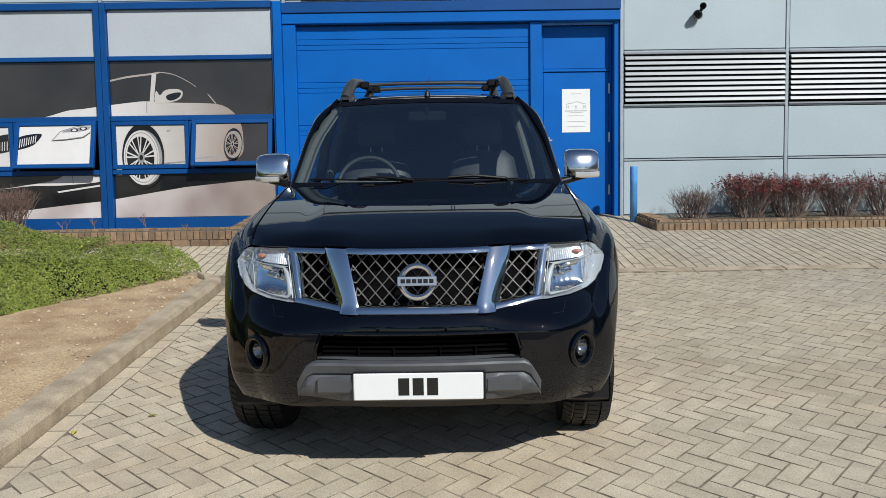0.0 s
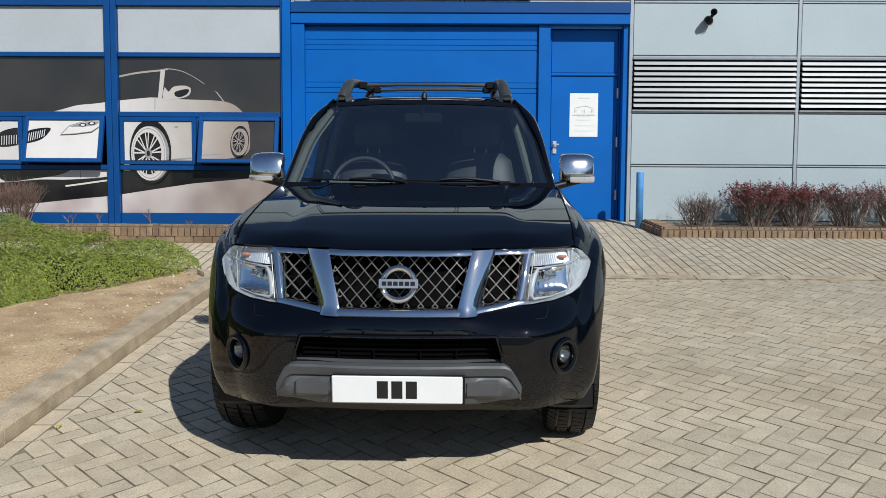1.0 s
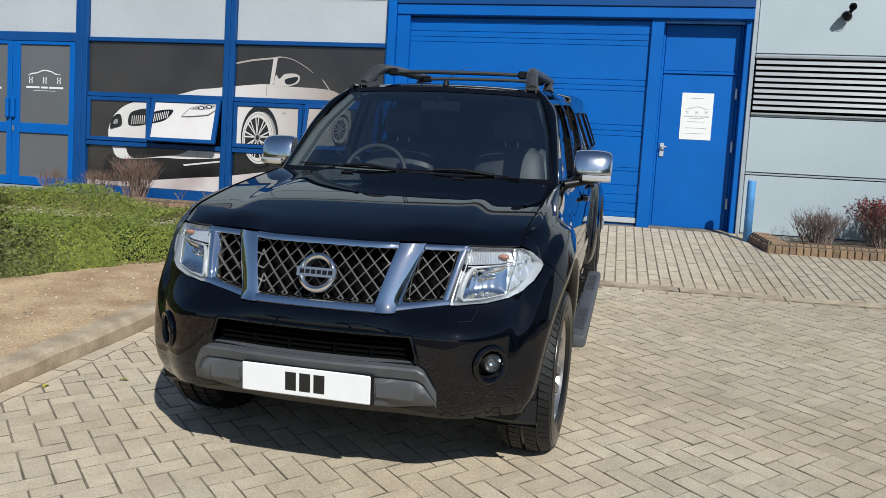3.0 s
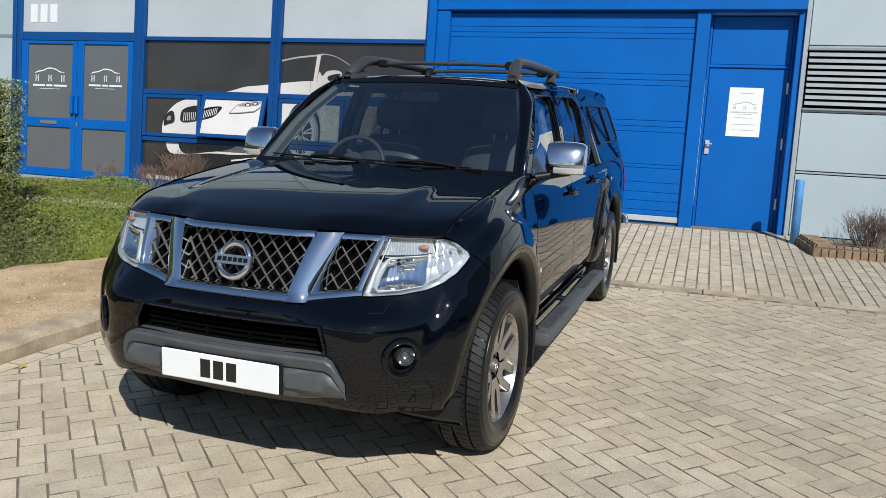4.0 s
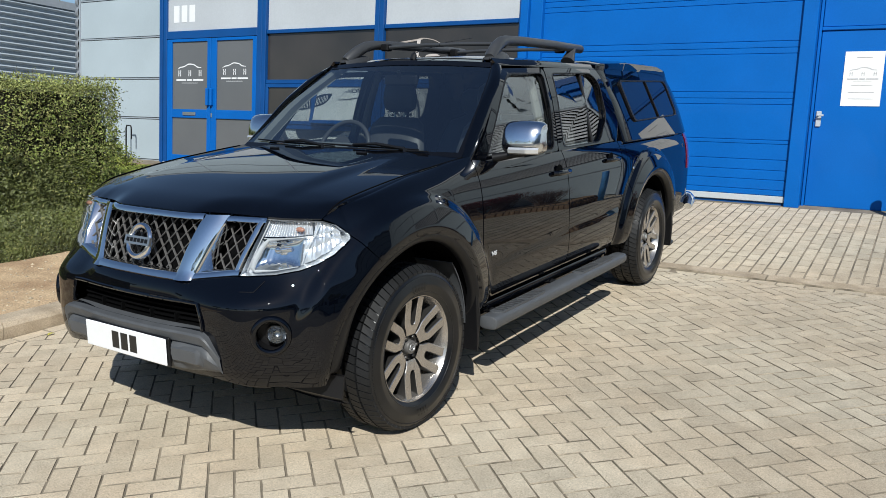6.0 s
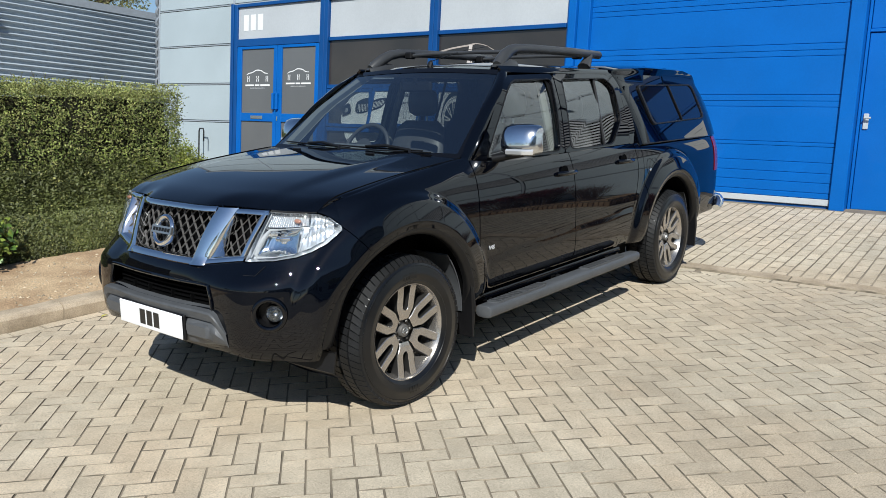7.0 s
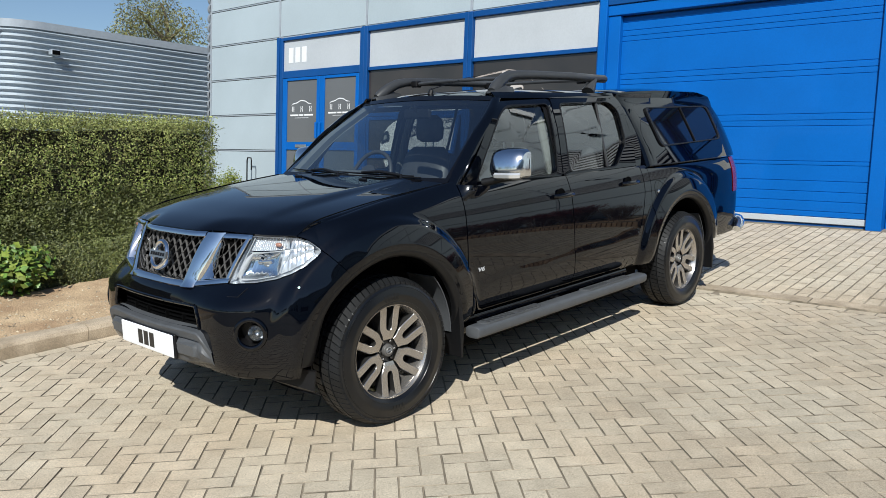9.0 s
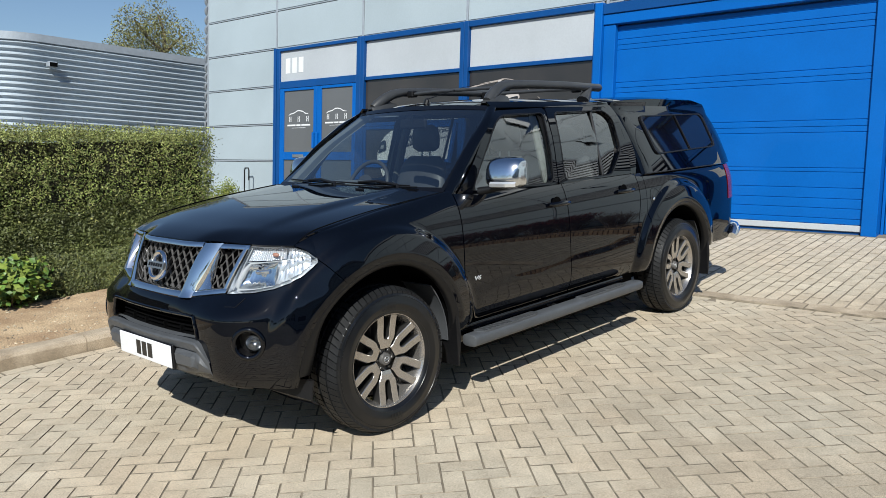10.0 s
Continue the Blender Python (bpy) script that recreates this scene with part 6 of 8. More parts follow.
def build_wheel(name):
    """Alloy wheel with six split spokes and a treaded tyre, axle along x, outer face at +x."""
    w = new(name)
    prof = [(-0.095, 0.241), (-0.106, 0.257), (-0.114, 0.29), (-0.113, 0.323), (-0.106, 0.347), (-0.096, 0.357), (-0.078, 0.363), (-0.04, 0.3655), (0.04, 0.3655), (0.082, 0.363), (0.106, 0.356), (0.117, 0.346), (0.126, 0.322), (0.127, 0.30), (0.1295, 0.295), (0.1285, 0.288), (0.123, 0.266), (0.116, 0.251), (0.105, 0.241)]
    bm = bmesh.new()
    n = 96
    rings = [[bm.verts.new((x, r * math.cos(2 * math.pi * i / n), r * math.sin(2 * math.pi * i / n))) for x, r in prof] for i in range(n)]
    for i in range(n):
        a, b = rings[i], rings[(i + 1) % n]
        for j in range(len(prof) - 1):
            bm.faces.new((a[j], a[j + 1], b[j + 1], b[j]))
    bmesh.ops.recalc_face_normals(bm, faces=bm.faces)
    tyre = smooth_part("tyre", bm, M["tyre"], w)
    tr = bmesh.new()
    for k in range(66):
        a0 = 2 * math.pi * k / 66
        for x0, x1, da, r in ((0.071, 0.118, 0.5, 0.3760), (-0.107, -0.066, 0.5, 0.3760), (0.009, 0.062, 0.5, 0.3775), (-0.057, -0.009, 0.5, 0.3775)):
            w0 = 2 * math.pi / 66 * 0.42
            vs = []
            for dr in (-0.012, 0.0):
                for sx_, aa in ((x0, -w0), (x1, -w0), (x1, w0), (x0, w0)):
                    drop = 0.019 if abs(sx_) > 0.10 else 0.0
                    ang = a0 + aa + 0.07 * (sx_ / 0.11) * abs(sx_ / 0.11)
                    rr = r + dr - drop
                    vs.append(tr.verts.new((sx_, rr * math.cos(ang), rr * math.sin(ang))))
            for q in ((4, 5, 6, 7), (0, 1, 5, 4), (1, 2, 6, 5), (2, 3, 7, 6), (3, 0, 4, 7)):
                tr.faces.new([vs[i] for i in q])
    part("tread", tr, M["tread"], tyre)
    for base, cnt in ((1.25, 5), (-1.9, 4)):
        lt = bmesh.new()
        for i in range(cnt):
            a = base + 0.07 * i
            pts = []
            for r, da in ((0.272, -0.024), (0.272, 0.012), (0.305, 0.018), (0.305, -0.018)):
                pts.append(lt.verts.new((0.1295 - (r - 0.272) * 0.02, r * math.cos(a + da), r * math.sin(a + da))))
            lt.faces.new(pts)
        part("sidewall_marks", lt, M["tyre_mark"], tyre)
    for r, x in ((0.259, 0.1195), (0.333, 0.1225)):
        rb = bmesh.new()
        add_tube(rb, [(x, r * math.cos(a), r * math.sin(a)) for a in linspace(0, 6.2832, 73)], 0.0022, 6, False)
        smooth_part("sidewall_rib", rb, M["tyre"], tyre)
    # rim barrel
    rp = [(-0.10, 0.225), (0.02, 0.215), (0.075, 0.222), (0.098, 0.232), (0.104, 0.236), (0.104, 0.229), (0.094, 0.224), (0.070, 0.213), (0.0, 0.205), (-0.10, 0.21)]
    bm = bmesh.new()
    rings = [[bm.verts.new((x, r * math.cos(2 * math.pi * i / 64), r * math.sin(2 * math.pi * i / 64))) for x, r in rp] for i in range(64)]
    for i in range(64):
        a, b = rings[i], rings[(i + 1) % 64]
        for j in range(len(rp) - 1):
            bm.faces.new((a[j], a[j + 1], b[j + 1], b[j]))
    bmesh.ops.recalc_face_normals(bm, faces=bm.faces)
    rim = smooth_part("rim", bm, M["alloy"], w)
    bm = bmesh.new()
    add_tube(bm, [(-0.02, 0, 0), (-0.005, 0, 0)], 0.20, 40)
    part("brake_disc", bm, M["alloy_dark"], w)
    # spokes: a broad root that splits into two parallel fingers
    for k in range(6):
        sp = bmesh.new()
        a0 = 2 * math.pi * k / 6 + 0.26

        def P(r, t, x):
            return (x, r * math.cos(a0) - t * math.sin(a0), r * math.sin(a0) + t * math.cos(a0))

        def face_x(r):
            return interp(r, [0.05, 0.07, 0.10, 0.16, 0.2, 0.228], [0.066, 0.072, 0.077, 0.083, 0.089, 0.094])
        rs_ = [0.056, 0.064, 0.075, 0.088, 0.100, 0.1035, 0.108, 0.114, 0.125, 0.150, 0.180, 0.205, 0.219, 0.228]
        ins_ = [0.0, 0.0, 0.0, 0.0, 0.0, 0.008, 0.0125, 0.0155, 0.0175, 0.0185, 0.020, 0.0215, 0.023, 0.029]
        outs_ = [0.030, 0.0325, 0.036, 0.043, 0.050, 0.0515, 0.053, 0.0545, 0.056, 0.0575, 0.059, 0.061, 0.064, 0.074]
        for s in (-1, 1):
            secs = []
            for r, ti, to in zip(rs_, ins_, outs_):
                x = face_x(r)
                e = 0.0028 if ti > 0 else 0.0
                secs.append([sp.verts.new(P(r, s * t, xx)) for t, xx in ((ti, x - 0.05), (ti, x - e), (ti + e, x), (to - 0.003, x), (to, x - 0.003), (to + 0.004, x - 0.05))])
            for a, b in zip(secs, secs[1:]):
                for i in range(5):
                    fc_ = sp.faces.new((a[i], a[i + 1], b[i + 1], b[i]))
                    fc_.material_index = 0 if i in (1, 2, 3) else 1
        bmesh.ops.recalc_face_normals(sp, faces=sp.faces)
        part("spoke", sp, [M["alloy"], M["alloy_dark"]], rim)
    bm = bmesh.new()
    add_tube(bm, [(0.0, 0, 0), (0.046, 0, 0)], [0.072, 0.066], 36)
    smooth_part("hub", bm, M["mesh_grey"], rim)
    bm = bmesh.new()
    add_tube(bm, [(0.04, 0, 0), (0.066, 0, 0), (0.072, 0, 0), (0.074, 0, 0)], [0.034, 0.033, 0.030, 0.024], 28)
    cap = smooth_part("centre_cap", bm, M["mesh_grey"], w)
    bm = bmesh.new()
    add_tube(bm, [(0.0745, math.cos(a) * 0.016, math.sin(a) * 0.016) for a in linspace(0, 6.2832, 25)], 0.0026, 6, False)
    add_tube(bm, [(0.0745, -0.020, 0.0), (0.0745, 0.020, 0.0)], 0.0032, 6)
    part("cap_ring", bm, M["steel"], cap)
    for k in range(6):
        a = 2 * math.pi * k / 6 + 0.26 + math.pi / 6
        bm = bmesh.new()
        c = (0.050 * math.cos(a), 0.050 * math.sin(a))
        add_tube(bm, [(0.040, *c), (0.060, *c), (0.064, *c)], [0.0105, 0.0105, 0.007], 6)
        part("wheel_nut", bm, M["alloy_dark"], w)
    rim.scale = (1.0, 1.04, 1.04)
    return w


def build_truck():
    car = thing("pickup_truck", "glossy black double-cab pickup truck with canopy and chrome grille", "pickup truck", CAR)
    P, PB = M["paint"], M["plastic"]
    gap = 0.004
    # ---- bumper ----
    u_tip = u_of_y(-0.275)

    def hl_low(x):
        return interp(x, [0, 0.20, 0.26, 0.32, 0.49, 0.60, 0.70, 0.77, 0.805, 0.826, 0.841, 0.853], [0.762, 0.764, 0.766, 0.772, 0.790, 0.791, 0.798, 0.816, 0.840, 0.866, 0.902, 0.938])

    def bump_top(u):
        x, y, _, _ = plan_at(u)
        if y > -0.385:
            return interp(y, [-0.385, -0.275], [0.938, 0.815])
        return hl_low(x)

    def bump_low(u):
        x, y, _, _ = plan_at(u)
        low = interp(x, [0, 0.40, 0.55, 0.75, 0.9], [0.40, 0.395, 0.38, 0.355, 0.35])
        return circ_low(y, 0, low) if y > -0.52 else low

    us = sorted(set(linspace(0, u_tip, 150)))
    grid = []
    for s in (-1, 1):
        for u in (reversed(us) if s < 0 else us[1:]):
            a, b = bump_low(u), max(bump_top(u), bump_low(u) + 0.002)
            grid.append([S(u, a + (b - a) * k / 34, 0, s) for k in range(35)])
    fog_c = [F(sx * 0.684, 0.582) for sx in (-1, 1)]

    def keep_bump(c):
        if abs(c.x) < 0.405 + (0.685 - c.z) * 0.15 and 0.585 < c.z < 0.690 and c.y < -0.5:
            return False
        return all((Vector((c.x, c.z)) - Vector((f.x, f.z))).length > 0.056 for f in fog_c)
    body = smooth_part("front_bumper", grid_mesh(orient(grid, Vector((0, -1, 0))), 0.014, keep_bump), P, car)
    # intake: lip, and a well and slats with their shade painted near-black
    lip = bmesh.new()
    add_tube(lip, [F(x, z, 0.002) for x, z in [(-0.395, 0.688)] + [(x, 0.690) for x in linspace(-0.36, 0.36, 15)] + [(0.395, 0.688), (0.418, 0.62), (0.42, 0.585)]] , 0.008, 8)
    add_tube(lip, [F(x, z, 0.002) for x, z in [(-0.395, 0.688), (-0.418, 0.62), (-0.42, 0.585)]], 0.008, 8)
    smooth_part("intake_lip", lip, P, body)
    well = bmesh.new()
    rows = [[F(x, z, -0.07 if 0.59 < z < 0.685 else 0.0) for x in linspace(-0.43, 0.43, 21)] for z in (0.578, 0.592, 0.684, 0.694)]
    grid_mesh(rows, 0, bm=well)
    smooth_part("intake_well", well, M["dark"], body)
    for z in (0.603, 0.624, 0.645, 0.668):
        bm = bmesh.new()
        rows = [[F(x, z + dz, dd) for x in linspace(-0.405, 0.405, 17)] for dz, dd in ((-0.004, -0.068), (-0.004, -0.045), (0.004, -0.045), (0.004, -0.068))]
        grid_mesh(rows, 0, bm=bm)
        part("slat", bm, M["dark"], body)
    for x in (-0.245, -0.10, 0.09, 0.235):
        a = F(x, 0.585, -0.03)
        part("slat_post", box((x - 0.003, a.y, 0.585), (x + 0.003, a.y + 0.03, 0.622), 0.001), M["dark"], body)
    # fog lamps
    for sx in (-1, 1):
        c = F(sx * 0.684, 0.582)
        n = (F(sx * 0.684, 0.582, 0.05) - c).normalized()
        t = Vector((0, 0, 1)).cross(n).normalized()
        up = n.cross(t)

        def on(r, a, d):
            return c + t * (r * math.cos(a)) + up * (r * math.sin(a)) + n * d
        bm = bmesh.new()
        add_tube(bm, [on(0.067, a, 0.000) for a in linspace(0, 6.2832, 41)], 0.0125, 10, False)
        bez = smooth_part("fog_lamp_bezel", bm, P, body)
        bm = bmesh.new()
        rows = [[on(r, a, d) for a in linspace(0, 6.2832, 33)] for r, d in ((0.07, 0.0), (0.060, -0.02), (0.052, -0.055), (0.001, -0.056))]
        grid_mesh(rows, 0, bm=bm)
        smooth_part("cup", bm, PB, bez)
        cc = c + t * (0.021 * sx) - n * 0.02
        bm = bmesh.new()
        rows = [[cc + t * (r * math.cos(a)) + up * (r * math.sin(a)) + n * d for a in linspace(0, 6.2832, 25)] for r, d in ((0.040, -0.03), (0.040, 0.004), (0.037, 0.008))]
        grid_mesh(rows, 0, bm=bm)
        smooth_part("lamp_rim", bm, M["alloy_dark"], bez)
        bm = bmesh.new()
        rows = [[cc + t * (r * math.cos(a)) + up * (r * math.sin(a)) + n * d for a in linspace(0, 6.2832, 25)] for r, d in ((0.036, 0.004), (0.025, -0.018), (0.008, -0.03), (0.0005, -0.03))]
        grid_mesh(rows, 0, bm=bm)
        smooth_part("reflector", bm, M["fog_reflector"], bez)
        bm = bmesh.new()
        rows = [[cc + t * (r * math.cos(a)) + up * (r * math.sin(a)) + n * d for a in linspace(0, 6.2832, 25)] for r, d in ((0.037, 0.006), (0.026, 0.013), (0.012, 0.017), (0.0005, 0.018))]
        grid_mesh(rows, 0, bm=bm)
        smooth_part("lens", bm, M["lens"], bez)
    # washer covers
    for sx in (-1, 1):
        bm = bmesh.new()
        q = [F(sx * (0.585 + dx), 0.762 + dz, 0.0005) for dx, dz in ((-0.03, -0.018), (0.018, -0.018), (0.032, 0.018))]
        add_tube(bm, q, 0.0016, 6, False)
        part("washer_cover", bm, PB, body)
    # grey lower guard
    bm = bmesh.new()
    rows = []
    for x in linspace(-0.50, 0.50, 41):
        a = abs(x)
        top = interp(a, [0, 0.38, 0.43, 0.455, 0.50], [0.572, 0.572, 0.572, 0.555, 0.478])
        low = interp(a, [0, 0.33, 0.42, 0.50], [0.400, 0.400, 0.42, 0.425])
        pk = smooth(0.51, 0.45, a)
        bulge = 0.020 * pk + 0.012 * smooth(0.335, 0.30, a)
        rows.append([F(x, top + 0.014, -0.03), F(x, top + 0.003, 0.004 + 0.022 * pk), F(x, top - 0.006, 0.028 * pk + 0.003), F(x, top - 0.040, 0.020 * pk + 0.002), F(x, top - 0.048, 0.008 * pk + 0.002), F(x, top - 0.062, bulge), F(x, (top + low) / 2 - 0.01, bulge + 0.008 * pk), F(x, low + 0.012, bulge * 0.8), F(x, low, bulge * 0.2), F(x, low - 0.02, -0.05)])
    guard = smooth_part("lower_guard", grid_mesh(orient(rows, Vector((0, -1, 0))), 0), M["grey_plastic"], body)
    for sx in (-1, 1):
        bm = bmesh.new()
        rows = []
        for x in linspace(0.275, 0.425, 13):
            e = smooth(0.43, 0.40, x)
            rows.append([F(sx * x, 0.515 - 0.025 * (1 - e), 0.012), F(sx * x, 0.505 - 0.025 * (1 - e), 0.034 * e + 0.008), F(sx * x, 0.455, 0.036 * e + 0.008), F(sx * x, 0.428, 0.012)])
        smooth_part("guard_bulge", grid_mesh(orient(rows, Vector((0, -1, 0))), 0), M["grey_plastic"], guard)
    under = bmesh.new()
    rows = [[Vector((x, S(u_front(abs(x), 0.40), 0.40, -0.03).y + dy, z)) for x in linspace(-0.62, 0.62, 31)] for z, dy in ((0.405, 0.0), (0.34, 0.06), (0.31, 0.25), (0.31, 0.8))]
    grid_mesh(rows, 0, bm=under)
    smooth_part("undertray", under, PB, body)
    for sx in (-1, 1):
        bm = bmesh.new()
        rows = []
        for t in linspace(0, 1, 9):
            x = 0.52 + 0.33 * t
            y = -0.56 + 0.10 * t
            rows.append([Vector((sx * x, y, 0.385)), Vector((sx * x, y - 0.015, 0.285 + 0.04 * (1 - t))), Vector((sx * x, y + 0.02, 0.262 + 0.063 * (1 - t) ** 2))])
        smooth_part("air_deflector", grid_mesh(rows, 0.008), M["plastic"], body)
    # number plate
    yp = F(0, 0.48, 0.030).y - 0.004
    pl = part("number_plate", box((-0.262, yp - 0.008, 0.425), (0.262, yp, 0.538), 0.004), M["plate_white"], car, "white front number plate with dark bars")
    part("plate_backing", box((-0.262, yp + 0.0005, 0.421), (0.272, yp + 0.014, 0.541), 0.003), PB, pl)
    for x in (-0.058, 0.0, 0.058):
        part("plate_bar", box((x - 0.022, yp - 0.0095, 0.446), (x + 0.022, yp - 0.0081, 0.518)), M["plate_bar"], pl)

    # ---- grille ----
    g = new("grille")
    g.parent = car
    # near-black sheet paints the shade behind the mesh
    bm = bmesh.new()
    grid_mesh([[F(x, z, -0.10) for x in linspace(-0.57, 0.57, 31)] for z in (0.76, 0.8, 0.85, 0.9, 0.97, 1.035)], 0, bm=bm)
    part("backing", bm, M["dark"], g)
    zt = 0.997

    def strip(name, path, d=0.012, mat_=M["chrome"], depth=0.055):
        """Chrome strip on the front skin: path of (x_left, x_right, z) or cross pairs."""
        bm = bmesh.new()
        rows = []
        for (xa, za), (xb, zb) in path:
            m = ((xa + xb) / 2, (za + zb) / 2)
            rows.append([F(xa, za, -depth), F(xa, za, d * 0.35), F(xa * 0.85 + xb * 0.15, za * 0.85 + zb * 0.15, d * 0.9), F(m[0], m[1], d * 1.1), F(xa * 0.15 + xb * 0.85, za * 0.15 + zb * 0.85, d * 0.9), F(xb, zb, d * 0.35), F(xb, zb, -depth)])
        grid_mesh(orient(rows, Vector((0, -1, 0))), 0, bm=bm)
        return smooth_part(name, bm, mat_, g)

    def gl(z):
        return interp(z, [0.775, 1.015], [0.235, 0.297])

    def go(z):
        return interp(z, [0.775, 1.02], [0.318, 0.396])
    for s in (-1, 1):
        strip("chrome_wing", [((s * gl(z), z), (s * go(z), z)) for z in linspace(0.764, 1.014, 14)], 0.016)
    strip("chrome_top", [((x, zt - 0.004), (x, zt + 0.020)) for x in linspace(-0.296, 0.296, 25)], 0.010)
    strip("chrome_bottom", [((x, 0.762), (x, 0.792)) for x in linspace(-0.30, 0.30, 25)], 0.014)
    for s in (-1, 1):
        strip("side_top", [((s * x, 0.989), (s * x, 1.010)) for x in linspace(0.39, 0.556, 10)], 0.008)
        strip("side_bottom", [((s * x, interp(x, [0.32, 0.5], [0.768, 0.794])), (s * x, interp(x, [0.32, 0.5], [0.792, 0.818]))) for x in linspace(0.318, 0.509, 10)], 0.010)
        strip("side_outer", [((s * interp(z, [0.81, 1.03], [0.484, 0.530]), z), (s * interp(z, [0.81, 1.03], [0.505, 0.556]), z)) for z in linspace(0.797, 1.008, 12)], 0.008)

    def mesh_bars(poly, step, parent, name, depth_at=lambda x: -0.034, half=0.0015):
        bm = bmesh.new()
        cx = sum(p[0] for p in poly) / len(poly)
        for sgn in (-1, 1):
            for k in range(-17, 18):
                c = cx + k * step
                seg = [(c - 0.3 * 0.94, 0.9 - 0.3 * sgn), (c + 0.3 * 0.94, 0.9 + 0.3 * sgn)]
                a, b = Vector(seg[0]), Vector(seg[1])
                t0, t1 = 0.0, 1.0
                ok = True
                for i in range(len(poly)):
                    p, q = Vector(poly[i]), Vector(poly[(i + 1) % len(poly)])
                    nrm = Vector((-(q - p).y, (q - p).x))
                    da, db = nrm.dot(a - p), nrm.dot(b - p)
                    if da < 0 and db < 0:
                        ok = False
                        break
                    if da < 0:
                        t0 = max(t0, da / (da - db))
                    elif db < 0:
                        t1 = min(t1, da / (da - db))
                if not ok or t1 - t0 < 0.01:
                    continue
                rows = []
                dirv = (b - a).normalized()
                nv = Vector((-dirv.y, dirv.x)) * half
                for t in linspace(t0, t1, 7):
                    p = a.lerp(b, t)
                    d = depth_at(abs(p.x))
                    rows.append([F(p.x - nv.x, p.y - nv.y, d - 0.009), F(p.x - nv.x, p.y - nv.y, d), F(p.x + nv.x, p.y + nv.y, d), F(p.x + nv.x, p.y + nv.y, d - 0.009)])
                grid_mesh(rows, 0, bm=bm)
        return part(name, bm, M["mesh_grey"], parent)
    mesh_bars([(-0.236, 0.785), (0.236, 0.785), (0.296, 0.996), (-0.296, 0.996)], 0.0595, g, "mesh")
    for s in (-1, 1):
        poly = [(0.345, 0.790), (0.490, 0.812), (0.529, 0.992), (0.398, 0.995)]
        if s < 0:
            poly = [(-x, z) for x, z in reversed(poly)]
        mesh_bars(poly, 0.0595, g, "side_mesh", lambda x: interp(x, [0.34, 0.50], [-0.062, -0.016]))
        # polished return between the wing and the recessed side mesh
        bm = bmesh.new()
        rows = [[F(s * (go(z) - 0.002), z, 0.008), F(s * (go(z) + 0.004), z, 0.002), F(s * (go(z) + interp(z, [0.775, 1.01], [0.030, 0.006])), z, interp(z, [0.775, 1.01], [-0.060, -0.030]))] for z in linspace(0.774, 1.004, 12)]
        grid_mesh(orient(rows, Vector((s, -1, 0))), 0, bm=bm)
        smooth_part("chrome_return", bm, M["chrome"], g)
    # emblem: ring and bar
    c = F(0, 0.889, 0.012)
    nrm = (F(0, 0.93, 0.012) - F(0, 0.87, 0.012)).normalized()
    out = Vector((0, -nrm.z, nrm.y))
    if out.y > 0:
        out = -out

    def e3(x, v, d):
        return c + Vector((x, 0, 0)) + nrm * v + out * d
    bm = bmesh.new()
    rows = [[e3(r * math.cos(a), r * math.sin(a), d) for a in linspace(0, 6.2832, 41)] for r, d in ((0.078, -0.01), (0.078, 0.007), (0.074, 0.013), (0.066, 0.016), (0.057, 0.013), (0.053, 0.007), (0.053, -0.01))]
    grid_mesh(rows, 0, bm=bm)
    emb = smooth_part("emblem", bm, M["chrome"], g)
    bm = bmesh.new()
    prism(bm, [e3(x, v, 0.006) for x, v in ((-0.079, -0.018), (0.079, -0.018), (0.079, 0.018), (-0.079, 0.018))], out * 0.012)
    part("emblem_bar", bm, M["steel"], emb)
    bm = bmesh.new()
    for x in linspace(-0.058, 0.058, 6):
        prism(bm, [e3(x + a, v, 0.018) for a, v in ((-0.009, -0.0085), (0.009, -0.0085), (0.009, 0.0085), (-0.009, 0.0085))], out * 0.0012)
    part("emblem_marks", bm, M["plastic"], emb)

    # ---- headlamps ----
    for sx in (-1, 1):
        hl = new("headlamp")
        hl.parent = car

        def hz(x, t):
            lo = hl_low(x) + 0.004
            hi = lamp_hi(x) - 0.004
            return lo + (hi - lo) * t

        us_ = linspace(u_front(0.535, 0.92), u_of_y(-0.385), 33)

        in_t = [0.0, 0.25, 0.5, 0.75, 1.0]
        in_u = [u_front(0.511 + 0.046 * t, 0.806 + 0.20 * t) for t in in_t]

        def lp(u, t, d):
            u = lean_u(u, t)
            return S(u, hz(plan_at(u)[0], t), d, sx)

        def lean_u(u, t):
            return u + (interp(t, in_t, in_u) - us_[0]) * max(0.0, 1 - (u - us_[0]) / (us_[-1] - us_[0]))

        def lamp_grid(d, t0=0.0, t1=1.0, n=10, ua=0, ub=32):
            gr = []
            for u in us_[ua:ub + 1]:
                gr.append([lp(u, t0 + (t1 - t0) * k / n, d) for k in range(n + 1)])
            return orient(gr, Vector((0.5 * sx, -1, 0)))
        def patch(ua, ub, ta, tb, nu, nt, depth):
            return orient([[lp(ua + (ub - ua) * i / nu, ta + (tb - ta) * k / nt, depth(i / nu, k / nt)) for k in range(nt + 1)] for i in range(nu + 1)], Vector((0.5 * sx, -1, 0)))

        def ux(x):
            return u_front(x, 0.92)
        ue = u_of_y(-0.40)
        smooth_part("housing", grid_mesh(lamp_grid(-0.07), 0), M["reflector_dull"], hl)
        shell = bmesh.new()
        edge_in = lamp_grid(-0.002)
        edge_out = lamp_grid(-0.07)
